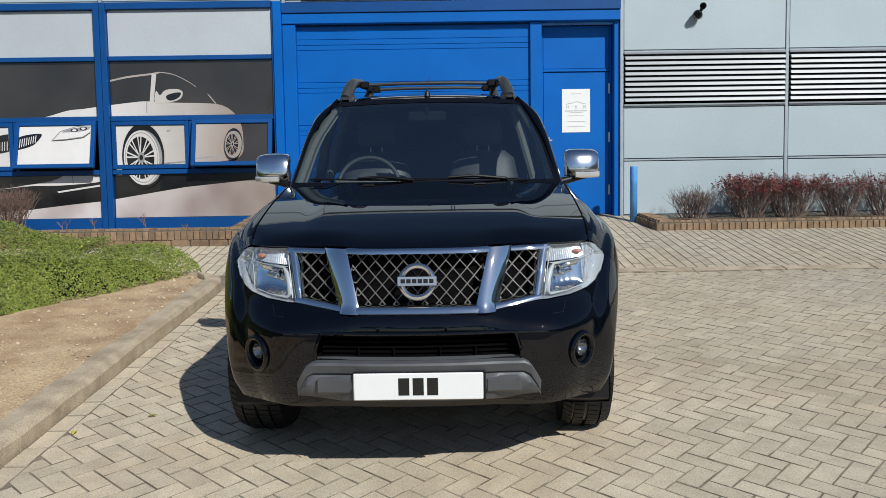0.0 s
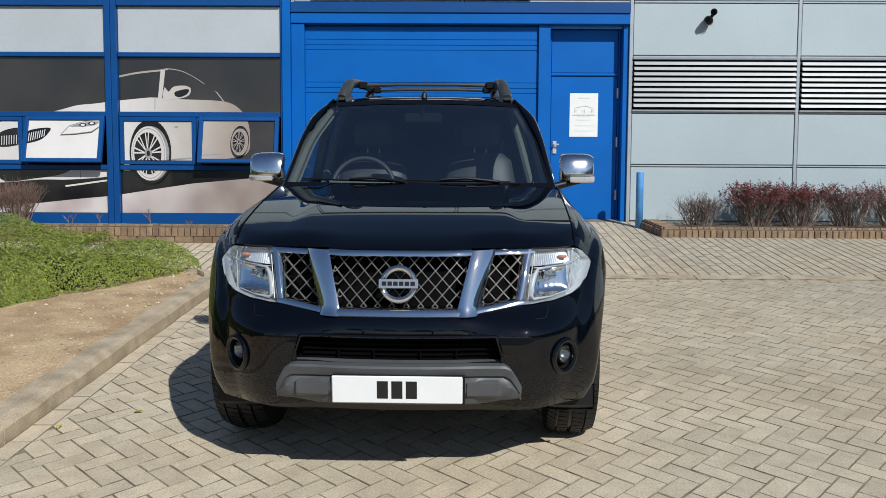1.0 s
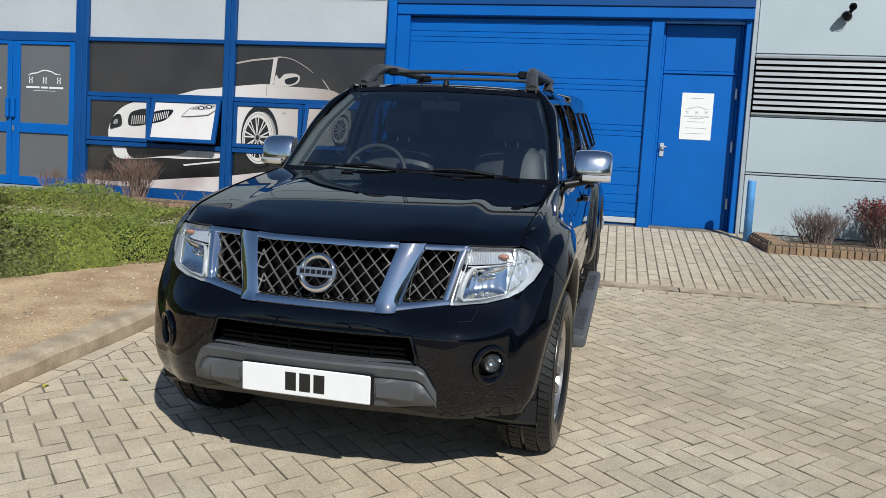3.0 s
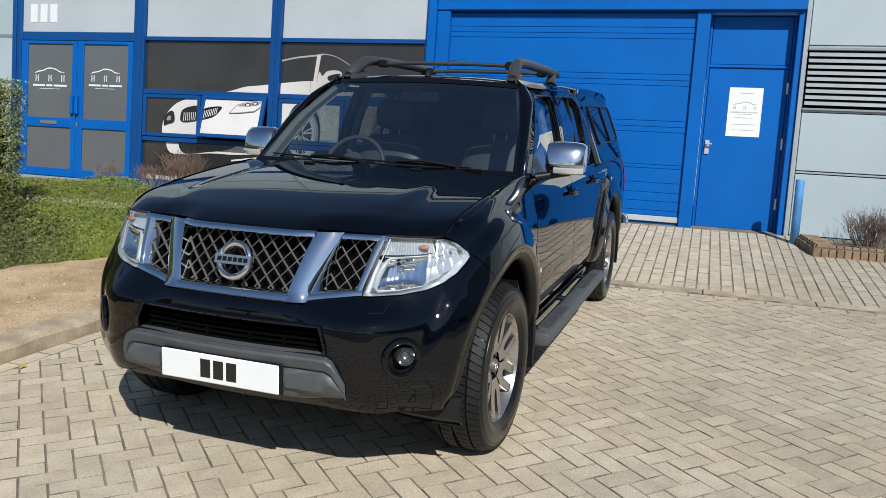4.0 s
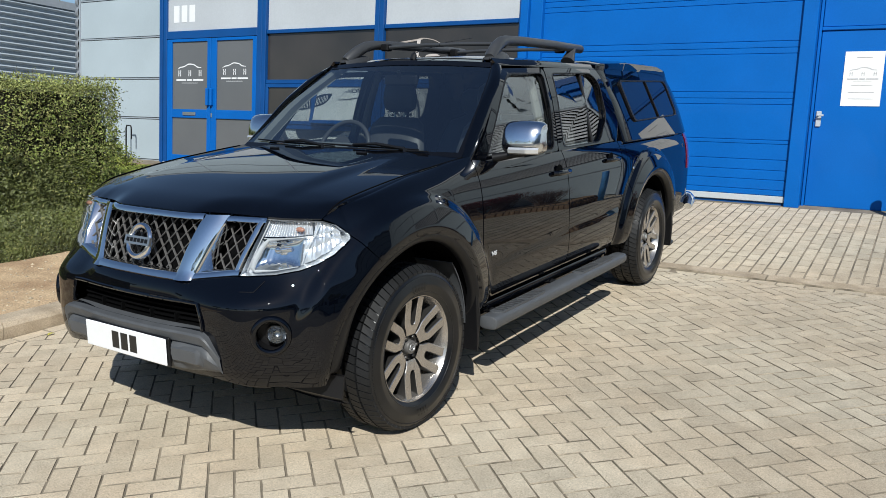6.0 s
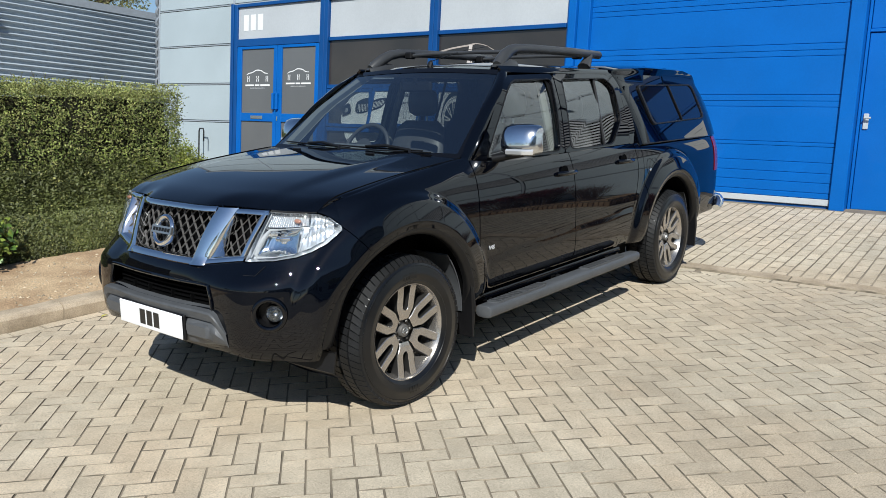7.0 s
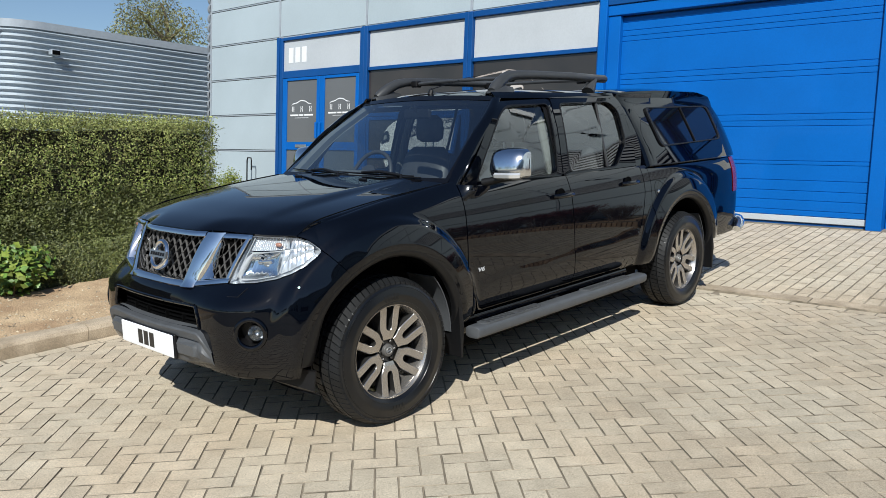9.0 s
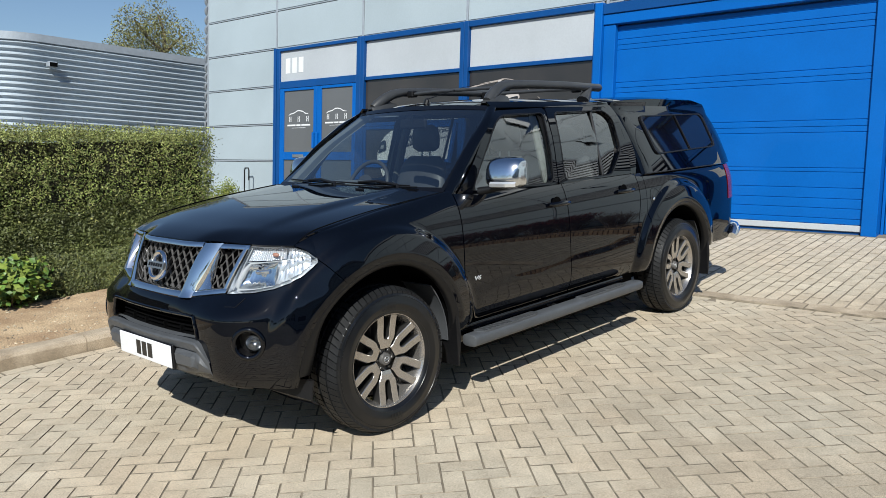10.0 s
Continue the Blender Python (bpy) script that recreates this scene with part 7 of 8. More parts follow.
        for line in ((lambda gr: gr[0]), (lambda gr: [r[0] for r in gr]), (lambda gr: [r[-1] for r in gr])):
            grid_mesh([line(edge_in), line(edge_out)], 0, bm=shell)
        end = bmesh.new()
        grid_mesh([edge_in[-1], edge_out[-1]], 0, bm=end)
        smooth_part("end_reflector", end, M["indicator_ribs"], hl)
        smooth_part("rim", shell, M["reflector_cell"], hl)
        smooth_part("lens", grid_mesh(lamp_grid(0.003), 0.006), M["lens"], hl)
        # main bowl, its pale frame and the shield before the bulb
        ub0, ub1 = ux(0.568), ux(0.722)
        bowl = smooth_part("main_reflector", grid_mesh(patch(ub0, ub1, 0.07, 0.60, 64, 30, lambda a, b: -0.020 - 0.036 * (1 - (2 * a - 1) ** 2) ** 0.7 * (1 - (2 * b - 1) ** 4) + 0.0004 * math.sin(a * 14 * math.pi)), 0), M["reflector"], hl)
        frame_pts = [lp(ub0 + (ub1 - ub0) * a, b, -0.016) for a, b in [(1.0, 0.62), (0.5, 0.63), (0.10, 0.62), (0.02, 0.50), (-0.03, 0.30), (-0.02, 0.12), (0.08, 0.06), (0.5, 0.06), (0.95, 0.06)]]
        bm = bmesh.new()
        add_tube(bm, frame_pts, [0.002, 0.0025, 0.006, 0.011, 0.013, 0.011, 0.006, 0.002, 0.002], 10)
        smooth_part("reflector_frame", bm, M["lamp_frame"], bowl)
        bm = bmesh.new()
        q0, q1 = lp(ub0 + (ub1 - ub0) * 0.80, 0.40, -0.045), lp(ub0 + (ub1 - ub0) * 0.46, 0.42, -0.032)
        add_tube(bm, [q0, q0.lerp(q1, 0.5), q1], [0.010, 0.010, 0.007], 14)
        smooth_part("bulb_shield", bm, M["chrome"], bowl)
        bm = bmesh.new()
        bmesh.ops.create_uvsphere(bm, u_segments=14, v_segments=8, radius=0.015)
        bmesh.ops.translate(bm, verts=bm.verts, vec=q1)
        smooth_part("bulb_cap", bm, M["chrome"], bowl)
        # ribbed indicator above, stepped facets outside
        smooth_part("indicator", grid_mesh(patch(ux(0.555), ux(0.752), 0.67, 0.96, 72, 4, lambda a, b: -0.030 + 0.006 * abs(math.sin(a * 36 * math.pi / 2)) - 0.012 * b), 0), M["indicator_ribs"], hl)
        for k in range(4):
            a0, a1 = ux(0.732) + (ue - ux(0.732)) * k / 4, ux(0.732) + (ue - ux(0.732)) * (k + 0.985) / 4
            for ta, tb in ((0.05, 0.34), (0.345, 0.63), (0.635, 0.96)):
                if k < 1 and ta > 0.6:
                    continue
                smooth_part("reflector_facet", grid_mesh(patch(a0, a1, ta, tb, 5, 5, lambda a, b: -0.036 + 0.0045 * abs(math.sin(a * 3 * math.pi)) + 0.003 * math.sin(b * math.pi)), 0.006), M["reflector_cell"], hl)
        bm = bmesh.new()
        add_tube(bm, [lp(ux(0.552), t_, -0.012) for t_ in (0.06, 0.4, 0.8, 0.96)], 0.0025, 8)
        add_tube(bm, [lp(u_, 0.645, -0.012) for u_ in linspace(ux(0.56), ux(0.775), 9)], 0.002, 8)
        add_tube(bm, [lp(ux(x), t, -0.014) for x, t in ((0.765, 0.94), (0.752, 0.64), (0.735, 0.34), (0.725, 0.08))], 0.002, 8)
        smooth_part("divider", bm, M["lamp_frame"], hl)
        bm = bmesh.new()
        p = lp(ux(0.700), 0.81, -0.016)
        bmesh.ops.create_uvsphere(bm, u_segments=12, v_segments=8, radius=0.0095)
        bmesh.ops.scale(bm, verts=bm.verts, vec=(2.3, 1.2, 1.1))
        bmesh.ops.translate(bm, verts=bm.verts, vec=p)
        smooth_part("amber_bulb", bm, M["amber"], hl)
        bm = bmesh.new()
        bmesh.ops.create_uvsphere(bm, u_segments=12, v_segments=8, radius=0.007)
        bmesh.ops.translate(bm, verts=bm.verts, vec=lp(u_of_y(-0.45), 0.66, -0.016))
        smooth_part("side_bulb", bm, M["steel"], hl)

    # ---- bonnet ----
    rows = []
    for t in linspace(0, 1, 46):
        row = []
        for s in linspace(-1, 1, 61):
            x = s * (0.742 + 0.035 * t)
            yf = hood_front(x)
            yr = 0.455 + 0.10 * (abs(x) / 0.78) ** 2
            y = yf + (yr - yf) * t ** 1.25
            row.append(Vector((x, y, bonnet_z(x, y))))
        rows.append(row)
    bonnet = smooth_part("bonnet", grid_mesh(orient(rows, Vector((0, 0, 1))), 0.018), P, car)
    # near-black tubes laid on the bonnet edges draw the gap's shade
    for sx in (-1, 1):
        bm = bmesh.new()
        edge = [r[0 if sx < 0 else -1] for r in rows]
        add_tube(bm, [p + Vector((sx * 0.0025, 0, 0.0008)) for p in edge[3:]], 0.0032, 6)
        smooth_part("shut_line", bm, M["dark"], bonnet)
    for x in (-0.30, 0.30):
        bm = bmesh.new()
        z = hood_z(x, 0.36)
        add_tube(bm, [(x - 0.03, 0.36, z + 0.004), (x + 0.03, 0.36, z + 0.004)], 0.006, 8)
        part("washer_jet", bm, PB, bonnet)

    # ---- cowl ----
    rows = [[Vector((x, 0.44 + 0.11 * (x / 0.78) ** 2 + dy, hood_z(x, 0.5) - 0.03 + dz)) for x in linspace(-0.765, 0.765, 25)] for dy, dz in ((0.0, -0.02), (0.05, 0.006), (0.14, 0.018))]
    smooth_part("cowl", grid_mesh(orient(rows, Vector((0, 0, 1))), 0), PB, car)

    # ---- sides ----
    for sx in (-1, 1):
        side = Vector((sx, 0, 0))
        # front wing
        ys = arch_ys(-0.385, 0.60 - gap, 0.0, 90)
        us = [u_of_y(y) for y in ys]

        def low_f(u):
            y = plan_at(u)[1]
            if y < -0.275:
                return interp(y, [-0.385, -0.275], [0.944, 0.819])
            return circ_low(y, 0.0, 0.405)

        def top_f(u):
            return shoulder(plan_at(u)[1])
        gridw = []
        for u in us:
            a, b = low_f(u), top_f(u)
            col = []
            for k in range(91):
                t = k / 90
                col.append(S(u, a + (b - a) * (1 - (1 - t) ** 1.5), 0, sx))
            gridw.append(col)
        wing = smooth_part("front_wing", grid_mesh(orient(gridw, side), 0.012), P, car)
        # top of the wing up to the bonnet and to the pillar
        rows = []
        lamp_top = [S(u, lamp_hi(plan_at(u)[0]), 0.003, sx) for u in linspace(u_front(0.62, 0.95), u_of_y(-0.385), 40)]
        lty, ltx, ltz = [p.y for p in lamp_top], [p.x for p in lamp_top], [p.z for p in lamp_top]

        def inner_edge(y):
            return 0.746 + 0.035 * ((y + 0.4) / 0.95)
        for y in linspace(-0.385, 0.60, 50):
            e = S(u_of_y(y), shoulder(y), 0, sx)
            xi = sx * inner_edge(y)
            zi = bonnet_z(xi, y) + 0.0005
            rows.append([e] + [Vector((e.x + (xi - e.x) * t, y, e.z + (zi - e.z) * t ** 0.8 + 0.002 * math.sin(math.pi * t))) for t in (0.25, 0.5, 0.75)] + [Vector((xi, y, zi))])
        tops = grid_mesh(orient(rows, Vector((0, 0, 1))), 0)
        # nose of the wing between bonnet corner and lamp
        q = list(reversed(rows[0])) + [S(u_of_y(-0.385), shoulder(-0.385) + (0.946 - shoulder(-0.385)) * k / 8, 0, sx) for k in range(1, 9)]
        cum = [0.0]
        for a, b in zip(q, q[1:]):
            cum.append(cum[-1] + (b - a).length)
        cum = [c_ / cum[-1] for c_ in cum]
        chord = (q[-1] - q[0]).length
        y_nose = hood_front(0.744)
        nose = []
        for y in linspace(y_nose, -0.385, 18):
            A = Vector((sx * (inner_edge(y)), y, bonnet_z(inner_edge(y), y) + 0.0005))
            B = Vector((interp(y, lty, ltx), y, interp(y, lty, ltz) + 0.003))
            if abs(B.x) < abs(A.x):
                A.x = B.x - sx * 0.002
            w_ = smooth(-0.43, -0.385, y)
            B = B.lerp(q[-1], w_)
            rt = (A - B).length / chord
            nose.append([A.lerp(B, c_) + (p_ - q[0].lerp(q[-1], c_)) * rt for p_, c_ in zip(q, cum)])
        grid_mesh(orient(nose, Vector((sx, -0.5, 1))), 0, bm=tops)
        bmesh.ops.remove_doubles(tops, verts=tops.verts, dist=0.0004)
        smooth_part("wing_top", tops, P, wing)
        # wheel arch lip and inner arch
        def arch(hy, parent):
            bm = bmesh.new()
            pts = []
            for a in linspace(math.radians(4), math.radians(176), 45):
                y, z = hy - ARCH_R * math.cos(a), HUB_Z + ARCH_R * math.sin(a)
                pts.append((y, z))
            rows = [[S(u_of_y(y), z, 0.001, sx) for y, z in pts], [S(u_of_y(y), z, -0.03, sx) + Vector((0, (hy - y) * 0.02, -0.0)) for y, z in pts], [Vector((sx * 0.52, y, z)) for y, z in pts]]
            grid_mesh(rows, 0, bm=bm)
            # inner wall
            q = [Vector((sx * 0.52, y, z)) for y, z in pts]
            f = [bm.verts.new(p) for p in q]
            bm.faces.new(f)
            # near-black liner: shade inside the wheel arch put into its colour
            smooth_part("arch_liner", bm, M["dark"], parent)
            bm = bmesh.new()
            rows = []
            for back, d in ((-0.003, 0.0005), (0.004, 0.0015), (0.016, -0.003), (0.026, -0.011), (0.031, -0.022), (0.028, -0.045)):
                row = []
                for a in linspace(math.radians(4), math.radians(176), 61):
                    r = ARCH_R - back * (1 + (0.9 * smooth(0.75, 0.25, a) if hy == 0 else 0.0))
                    y, z = hy - r * math.cos(a), HUB_Z + r * math.sin(a)
                    row.append(S(u_of_y(y), z, d, sx))
                rows.append(row)
            grid_mesh(orient(rows, side), 0, bm=bm)
            smooth_part("arch_lip", bm, PB, parent)
        arch(0.0, wing)
        # doors
        SILL = 0.425

        def edge_c(z):
            return interp(z, [0.40, 0.47, 0.60, 0.75, 0.95, 1.2], [2.345, 2.375, 2.47, 2.555, 2.60, 2.60])

        def belt(y):
            return interp(y, [0.6, 0.85, 1.7, 2.6, 4.3], [1.165, 1.135, 1.140, 1.146, 1.15])
        for name, ya, yb in (("front_door", lambda z: 0.60 + gap, lambda z: 1.665 - gap - 0.02 * smooth(0.6, 1.1, z)), ("rear_door", lambda z: 1.665 + gap - 0.02 * smooth(0.6, 1.1, z), lambda z: edge_c(z) - gap)):
            rows = []
            for t in linspace(0, 1, 31):
                row = []
                for s in linspace(0, 1, 31):
                    z0 = SILL + (1.14 - SILL) * t
                    y = ya(z0) + (yb(z0) - ya(z0)) * s
                    z = SILL + (belt(y) - SILL) * t
                    dent = 0.0
                    # pressed swage low on the door
                    zc_ = 0.60 + 0.035 * (y - 0.7)
                    dent += 0.006 * smooth(zc_ + 0.018, zc_, z) * smooth(0.46, 0.5, z) * smooth(0.66, 0.74, y)
                    row.append(S(u_of_y(y), z, dent, sx))
                rows.append(row)
            door = smooth_part(name, grid_mesh(orient(rows, side), 0.014), P, car)
            # handle, and its cup as a flat near-black disc painting a recess's shade
            hy = 1.555 if name == "front_door" else 2.40
            hz_ = 1.025 if name == "front_door" else 1.040
            cpt = S(u_of_y(hy - 0.03), hz_, 0, sx)
            bm = bmesh.new()
            cup = [[cpt + Vector((sx * d, r * 1.15 * math.cos(a), r * math.sin(a))) for a in linspace(0, 6.2832, 25)] for r, d in ((0.046, 0.0015), (0.040, 0.001), (0.028, 0.0012), (0.001, 0.0012))]
            grid_mesh(cup, 0, bm=bm)
            smooth_part("handle_cup", bm, M["dark"], door)
            bm = bmesh.new()
            hp = [S(u_of_y(hy + dy), hz_, d, sx) for dy, d in ((-0.105, 0.002), (-0.095, 0.022), (-0.06, 0.030), (0.0, 0.031), (0.06, 0.028), (0.085, 0.018), (0.09, 0.002))]
            add_tube(bm, hp, [0.012, 0.0155, 0.016, 0.016, 0.016, 0.015, 0.012], 10)
            smooth_part("handle", bm, P, door)
            # window frame and glass
            if name == "front_door":
                out_ = [(0.655, 1.150), (0.80, 1.275), (1.06, 1.560), (1.18, 1.620), (1.690, 1.636), (1.660, 1.40), (1.642, 1.140)]
                inn_ = [(0.80, 1.165), (0.90, 1.300), (1.125, 1.545), (1.225, 1.588), (1.640, 1.600), (1.612, 1.37), (1.590, 1.158)]
                rr_o, rr_i = [0.02, 0.1, 0.1, 0.06, 0.03, 0.05, 0.02], [0.02, 0.1, 0.08, 0.06, 0.03, 0.05, 0.05]
            else:
                out_ = [(1.652, 1.140), (1.670, 1.40), (1.702, 1.636), (2.47, 1.642), (2.555, 1.56), (2.60, 1.34), (2.595, 1.148)]
                inn_ = [(1.730, 1.160), (1.745, 1.38), (1.775, 1.602), (2.405, 1.612), (2.480, 1.55), (2.490, 1.325), (2.320, 1.162)]
                rr_o, rr_i = [0.02, 0.05, 0.03, 0.06, 0.08, 0.05, 0.02], [0.05, 0.05, 0.05, 0.06, 0.06, 0.05, 0.05]
            o2 = round_poly(out_, rr_o)
            i2 = round_poly(inn_, rr_i)

            def g3(p, d):
                v = green(p.x, p.y, d)
                return Vector((sx * v.x, v.y, v.z))
            smooth_part("window_frame", ring_panel(o2, i2, g3, 0.045), P, door)
            bm = bmesh.new()
            grow = [Vector(p) + (Vector(p) - sum((Vector(q) for q in i2), Vector((0, 0))) / len(i2)).normalized() * 0.009 for p in i2]
            rub = ring_panel(grow, i2, lambda p, d: g3(p, d + 0.002), 0.02)
            part("window_seal", rub, PB, door)
            bm = bmesh.new()
            cen = sum((Vector(q) for q in i2), Vector((0, 0))) / len(i2)
            cv = bm.verts.new(g3(cen, -0.022))
            rim_ = [bm.verts.new(g3(Vector(p), -0.022)) for p in i2]
            for a in range(len(rim_)):
                bm.faces.new((rim_[a], rim_[(a + 1) % len(rim_)], cv))
            bmesh.ops.recalc_face_normals(bm, faces=bm.faces)
            gl_ = smooth_part("side_window", bm, M["side_glass"] if name == "front_door" else M["rear_side_glass"], door)
            gl_.visible_shadow = False
            if name == "rear_door":
                bm = bmesh.new()
                add_tube(bm, [g3(Vector((2.255, 1.612)), -0.012), g3(Vector((2.215, 1.165)), -0.012)], 0.011, 6)
                part("window_divider", bm, PB, door)
            else:
                bm = bmesh.new()
                add_poly(bm, [g3(Vector(p), -0.004) for p in ((0.665, 1.152), (0.815, 1.16), (0.87, 1.29), (0.80, 1.265))])
                part("mirror_base", bm, PB, door)
        # V6 badge on the door's front edge
        fc = bpy.data.curves.new("engine_badge", "FONT")
        fc.body = "V6"
        fc.size = 0.034
        fc.extrude = 0.002
        fc.shear = 0.3
        fc.align_x = "CENTER"
        tmp = bpy.data.objects.new("badge_text", fc)
        scene.collection.objects.link(tmp)
        me = bpy.data.meshes.new_from_object(tmp)
        bpy.data.objects.remove(tmp)
        me.materials.clear()
        me.materials.append(M["lamp_frame"])
        bd = new("engine_badge", me)
        bd.parent = wing
        bp = S(u_of_y(0.705), 0.669, 0.004, sx)
        bd.matrix_world = Matrix.Translation(bp) @ (pose(0, 0, 0, 90, 0, 90) if sx > 0 else pose(0, 0, 0, 90, 0, -90)) @ Matrix.Diagonal((1.6, 1, 1, 1))
        # sill
        rows = [[Vector((sx * x, y, z)) for y in linspace(0.535, 2.37, 20)] for z, x in ((0.419, 0.846), (0.405, 0.852), (0.385, 0.850), (0.378, 0.836), (0.345, 0.838), (0.320, 0.826), (0.312, 0.79), (0.335, 0.70))]
        smooth_part("sill", grid_mesh(orient(rows, side), 0), P, car)
        # cab rear corner and bed side
        # strip between rear door and wheel opening
        rows = []
        for t in linspace(0, 1, 70):
            z = 0.42 + (1.145 - 0.42) * t
            y0 = edge_c(z) + gap
            rad = ARCH_R ** 2 - (z - HUB_Z) ** 2
            y1 = min(2.695, WHEEL_BASE - math.sqrt(rad)) if rad > 0 else 2.695
            rows.append([S(u_of_y(y0 + (y1 - y0) * s), z, 0, sx) for s in linspace(0, 1, 16)])
        smooth_part("cab_corner", grid_mesh(orient(rows, side), 0.012), P, car)
        ys2 = arch_ys(2.70, 4.32, WHEEL_BASE, 110)
        gridb = []
        for y in ys2:
            u = u_of_y(y)
            a, b = circ_low(y, WHEEL_BASE, 0.47), 1.135
            gridb.append([S(u, a + (b - a) * k / 80, 0, sx) for k in range(81)])
        bed = smooth_part("bed_side", grid_mesh(orient(gridb, side), 0.012), P, car)
        arch(WHEEL_BASE, bed)
        bm = bmesh.new()
        cf = S(u_of_y(2.84), 0.955, 0.002, sx)
        add_tube(bm, [cf + Vector((0, math.cos(a) * 0.075, math.sin(a) * 0.075)) for a in linspace(0, 6.2832, 29)], 0.0018, 5, False)
        if sx > 0:
            part("fuel_flap", bm, PB, bed)
        else:
            bm.free()
        bm = bmesh.new()
        bmesh.ops.create_uvsphere(bm, u_segments=14, v_segments=8, radius=0.013)
        bmesh.ops.scale(bm, verts=bm.verts, vec=(0.4, 1.3, 1))
        bmesh.ops.translate(bm, verts=bm.verts, vec=S(u_of_y(2.80), 0.945, 0.003, sx))
        part("side_reflector", bm, M["reflector"], bed)
        # tail lamp
        rows = [[S(u_of_y(y), z, 0.006, sx) for y in linspace(4.17, 4.37, 7)] for z in linspace(0.83, 1.13, 7)]
        smooth_part("tail_lamp", grid_mesh(orient(rows, side), 0.02), M["red_lamp"], car, "red tail lamp")
        # mud flaps
        for hy in (0.0, WHEEL_BASE):
            bm = bmesh.new()
            y = hy + 0.455
            pts = [(0.775, y + 0.03, 0.225), (0.912, y + 0.03, 0.225), (0.915, y + 0.045, 0.40), (0.905, y + 0.02, 0.62), (0.86, y + 0.015, 0.66), (0.845, y + 0.03, 0.45), (0.775, y + 0.035, 0.36)]
            prism(bm, [(sx * a, b, c_) for a, b, c_ in pts], (0, 0.010, 0))
            part("mud_flap", bm, M["plastic"], car)
            rows = [[Vector((sx * x, hy + 0.500 * math.cos(a) - 0.02, HUB_Z + 0.49 * math.sin(a))) for x in (0.56, 0.70, 0.845)] for a in linspace(-0.02, 0.72, 9)]
            smooth_part("splash_guard", grid_mesh(rows, 0.006), M["grey_plastic"], car)
        # running board
        rows = []
        for y, k in ((0.560, 0.86), (0.562, 0.94), (0.567, 0.985), (0.58, 1.0), (0.9, 1.0), (1.5, 1.0), (2.1, 1.0), (2.40, 1.0), (2.44, 0.92), (2.463, 0.72), (2.472, 0.30)):
            row = []
            for a in linspace(0, 6.2832, 25):
                c_, s_ = math.cos(a), math.sin(a)
                row.append(Vector((sx * (0.928 + 0.052 * k * math.copysign(abs(c_) ** 0.6, c_)), y, 0.354 + 0.035 * k * math.copysign(abs(s_) ** 0.6, s_))))
            rows.append(row)
        bm = grid_mesh(rows, 0)
        for r_ in (rows[0], rows[-1]):
            bm.faces.new([bm.verts.new(p) for p in r_[:-1]])
        bmesh.ops.remove_doubles(bm, verts=bm.verts, dist=0.0003)
        bmesh.ops.recalc_face_normals(bm, faces=bm.faces)
        step_ = smooth_part("running_board", bm, M["grey_plastic"], car)
        for y0, y1 in ((0.62, 1.20), (1.66, 2.26)):
            bm = bmesh.new()
            prism(bm, [(sx * x, y, 0.386) for x, y in [(p.x, p.y) for p in round_poly([(0.893, y0), (0.965, y0 + 0.03), (0.965, y1 - 0.03), (0.893, y1)], 0.035)]], (0, 0, 0.0085))
            pad = part("tread_pad", bm, M["grey_plastic"], step_)
            bm = bmesh.new()
            for k in range(13):
                y = y0 + 0.05 + (y1 - y0 - 0.13) * k / 12
                sl = 0.034 if k > 6 else 0.004
                prism(bm, [(sx * 0.902, y, 0.392), (sx * 0.956, y + sl, 0.392), (sx * 0.956, y + sl + 0.014, 0.392), (sx * 0.902, y + 0.014, 0.392)], (0, 0, 0.0065))
            part("tread_rib", bm, M["dark_grey"], pad)
        for y in (0.75, 1.5, 2.25):
            part("bracket", tube([(sx * 0.60, y, 0.42), (sx * 0.80, y, 0.37), (sx * 0.93, y, 0.35)], 0.018, 8), PB, step_)
        # door mirror
        mr = new("door_mirror")
        mr.parent = car
        mo = Vector((-sx * 0.012, -0.045, -0.006))
        bm = bmesh.new()
        prof = [(0.846, 0.55), (0.852, 0.9), (0.875, 1.0), (0.93, 1.02), (0.99, 1.0), (1.03, 0.93), (1.048, 0.78), (1.052, 0.5)]
        rows = []
        for x, k in prof:
            row = []
            for a in linspace(-math.pi / 2, math.pi / 2, 17):
                z = 1.268 + 0.005 * (x - 0.95) + 0.086 * k * math.copysign(abs(math.sin(a)) ** 0.75, math.sin(a))
                y = 0.99 - 0.125 * k * abs(math.cos(a)) ** 0.6 * (1 - 2.2 * (z - 1.21)) + 0.22 * max(0.0, x - 0.85) ** 1.5
                row.append(Vector((sx * x, y, z)))
            rows.append(row)
        rows = [[Vector((sx * 0.848, r.y * 0.3 + 0.985 * 0.7, r.z * 0.6 + 1.268 * 0.4)) for r in rows[0]]] + rows + [[Vector((sx * 1.053, 0.99, r.z * 0.5 + 1.268 * 0.5)) for r in rows[-1]]]
        rows = [[p + mo for p in r] for r in rows]
        smooth_part("chrome_cap", grid_mesh(orient(rows, Vector((0, -1, 0))), 0.008), M["satin_chrome"], mr, "chrome mirror cap")
        bm = bmesh.new()
        q = round_poly([(0.858, 1.20), (1.045, 1.21), (1.045, 1.325), (0.868, 1.335)], 0.03)
        prism(bm, [(sx * p.x, 0.992 + 0.22 * max(0.0, p.x - 0.85) ** 1.5, p.y) for p in q], (0, 0.006, 0))
        bmesh.ops.translate(bm, verts=bm.verts, vec=mo)
        part("mirror_glass", bm, M["chrome"], mr)
        bm = bmesh.new()
        rows = []
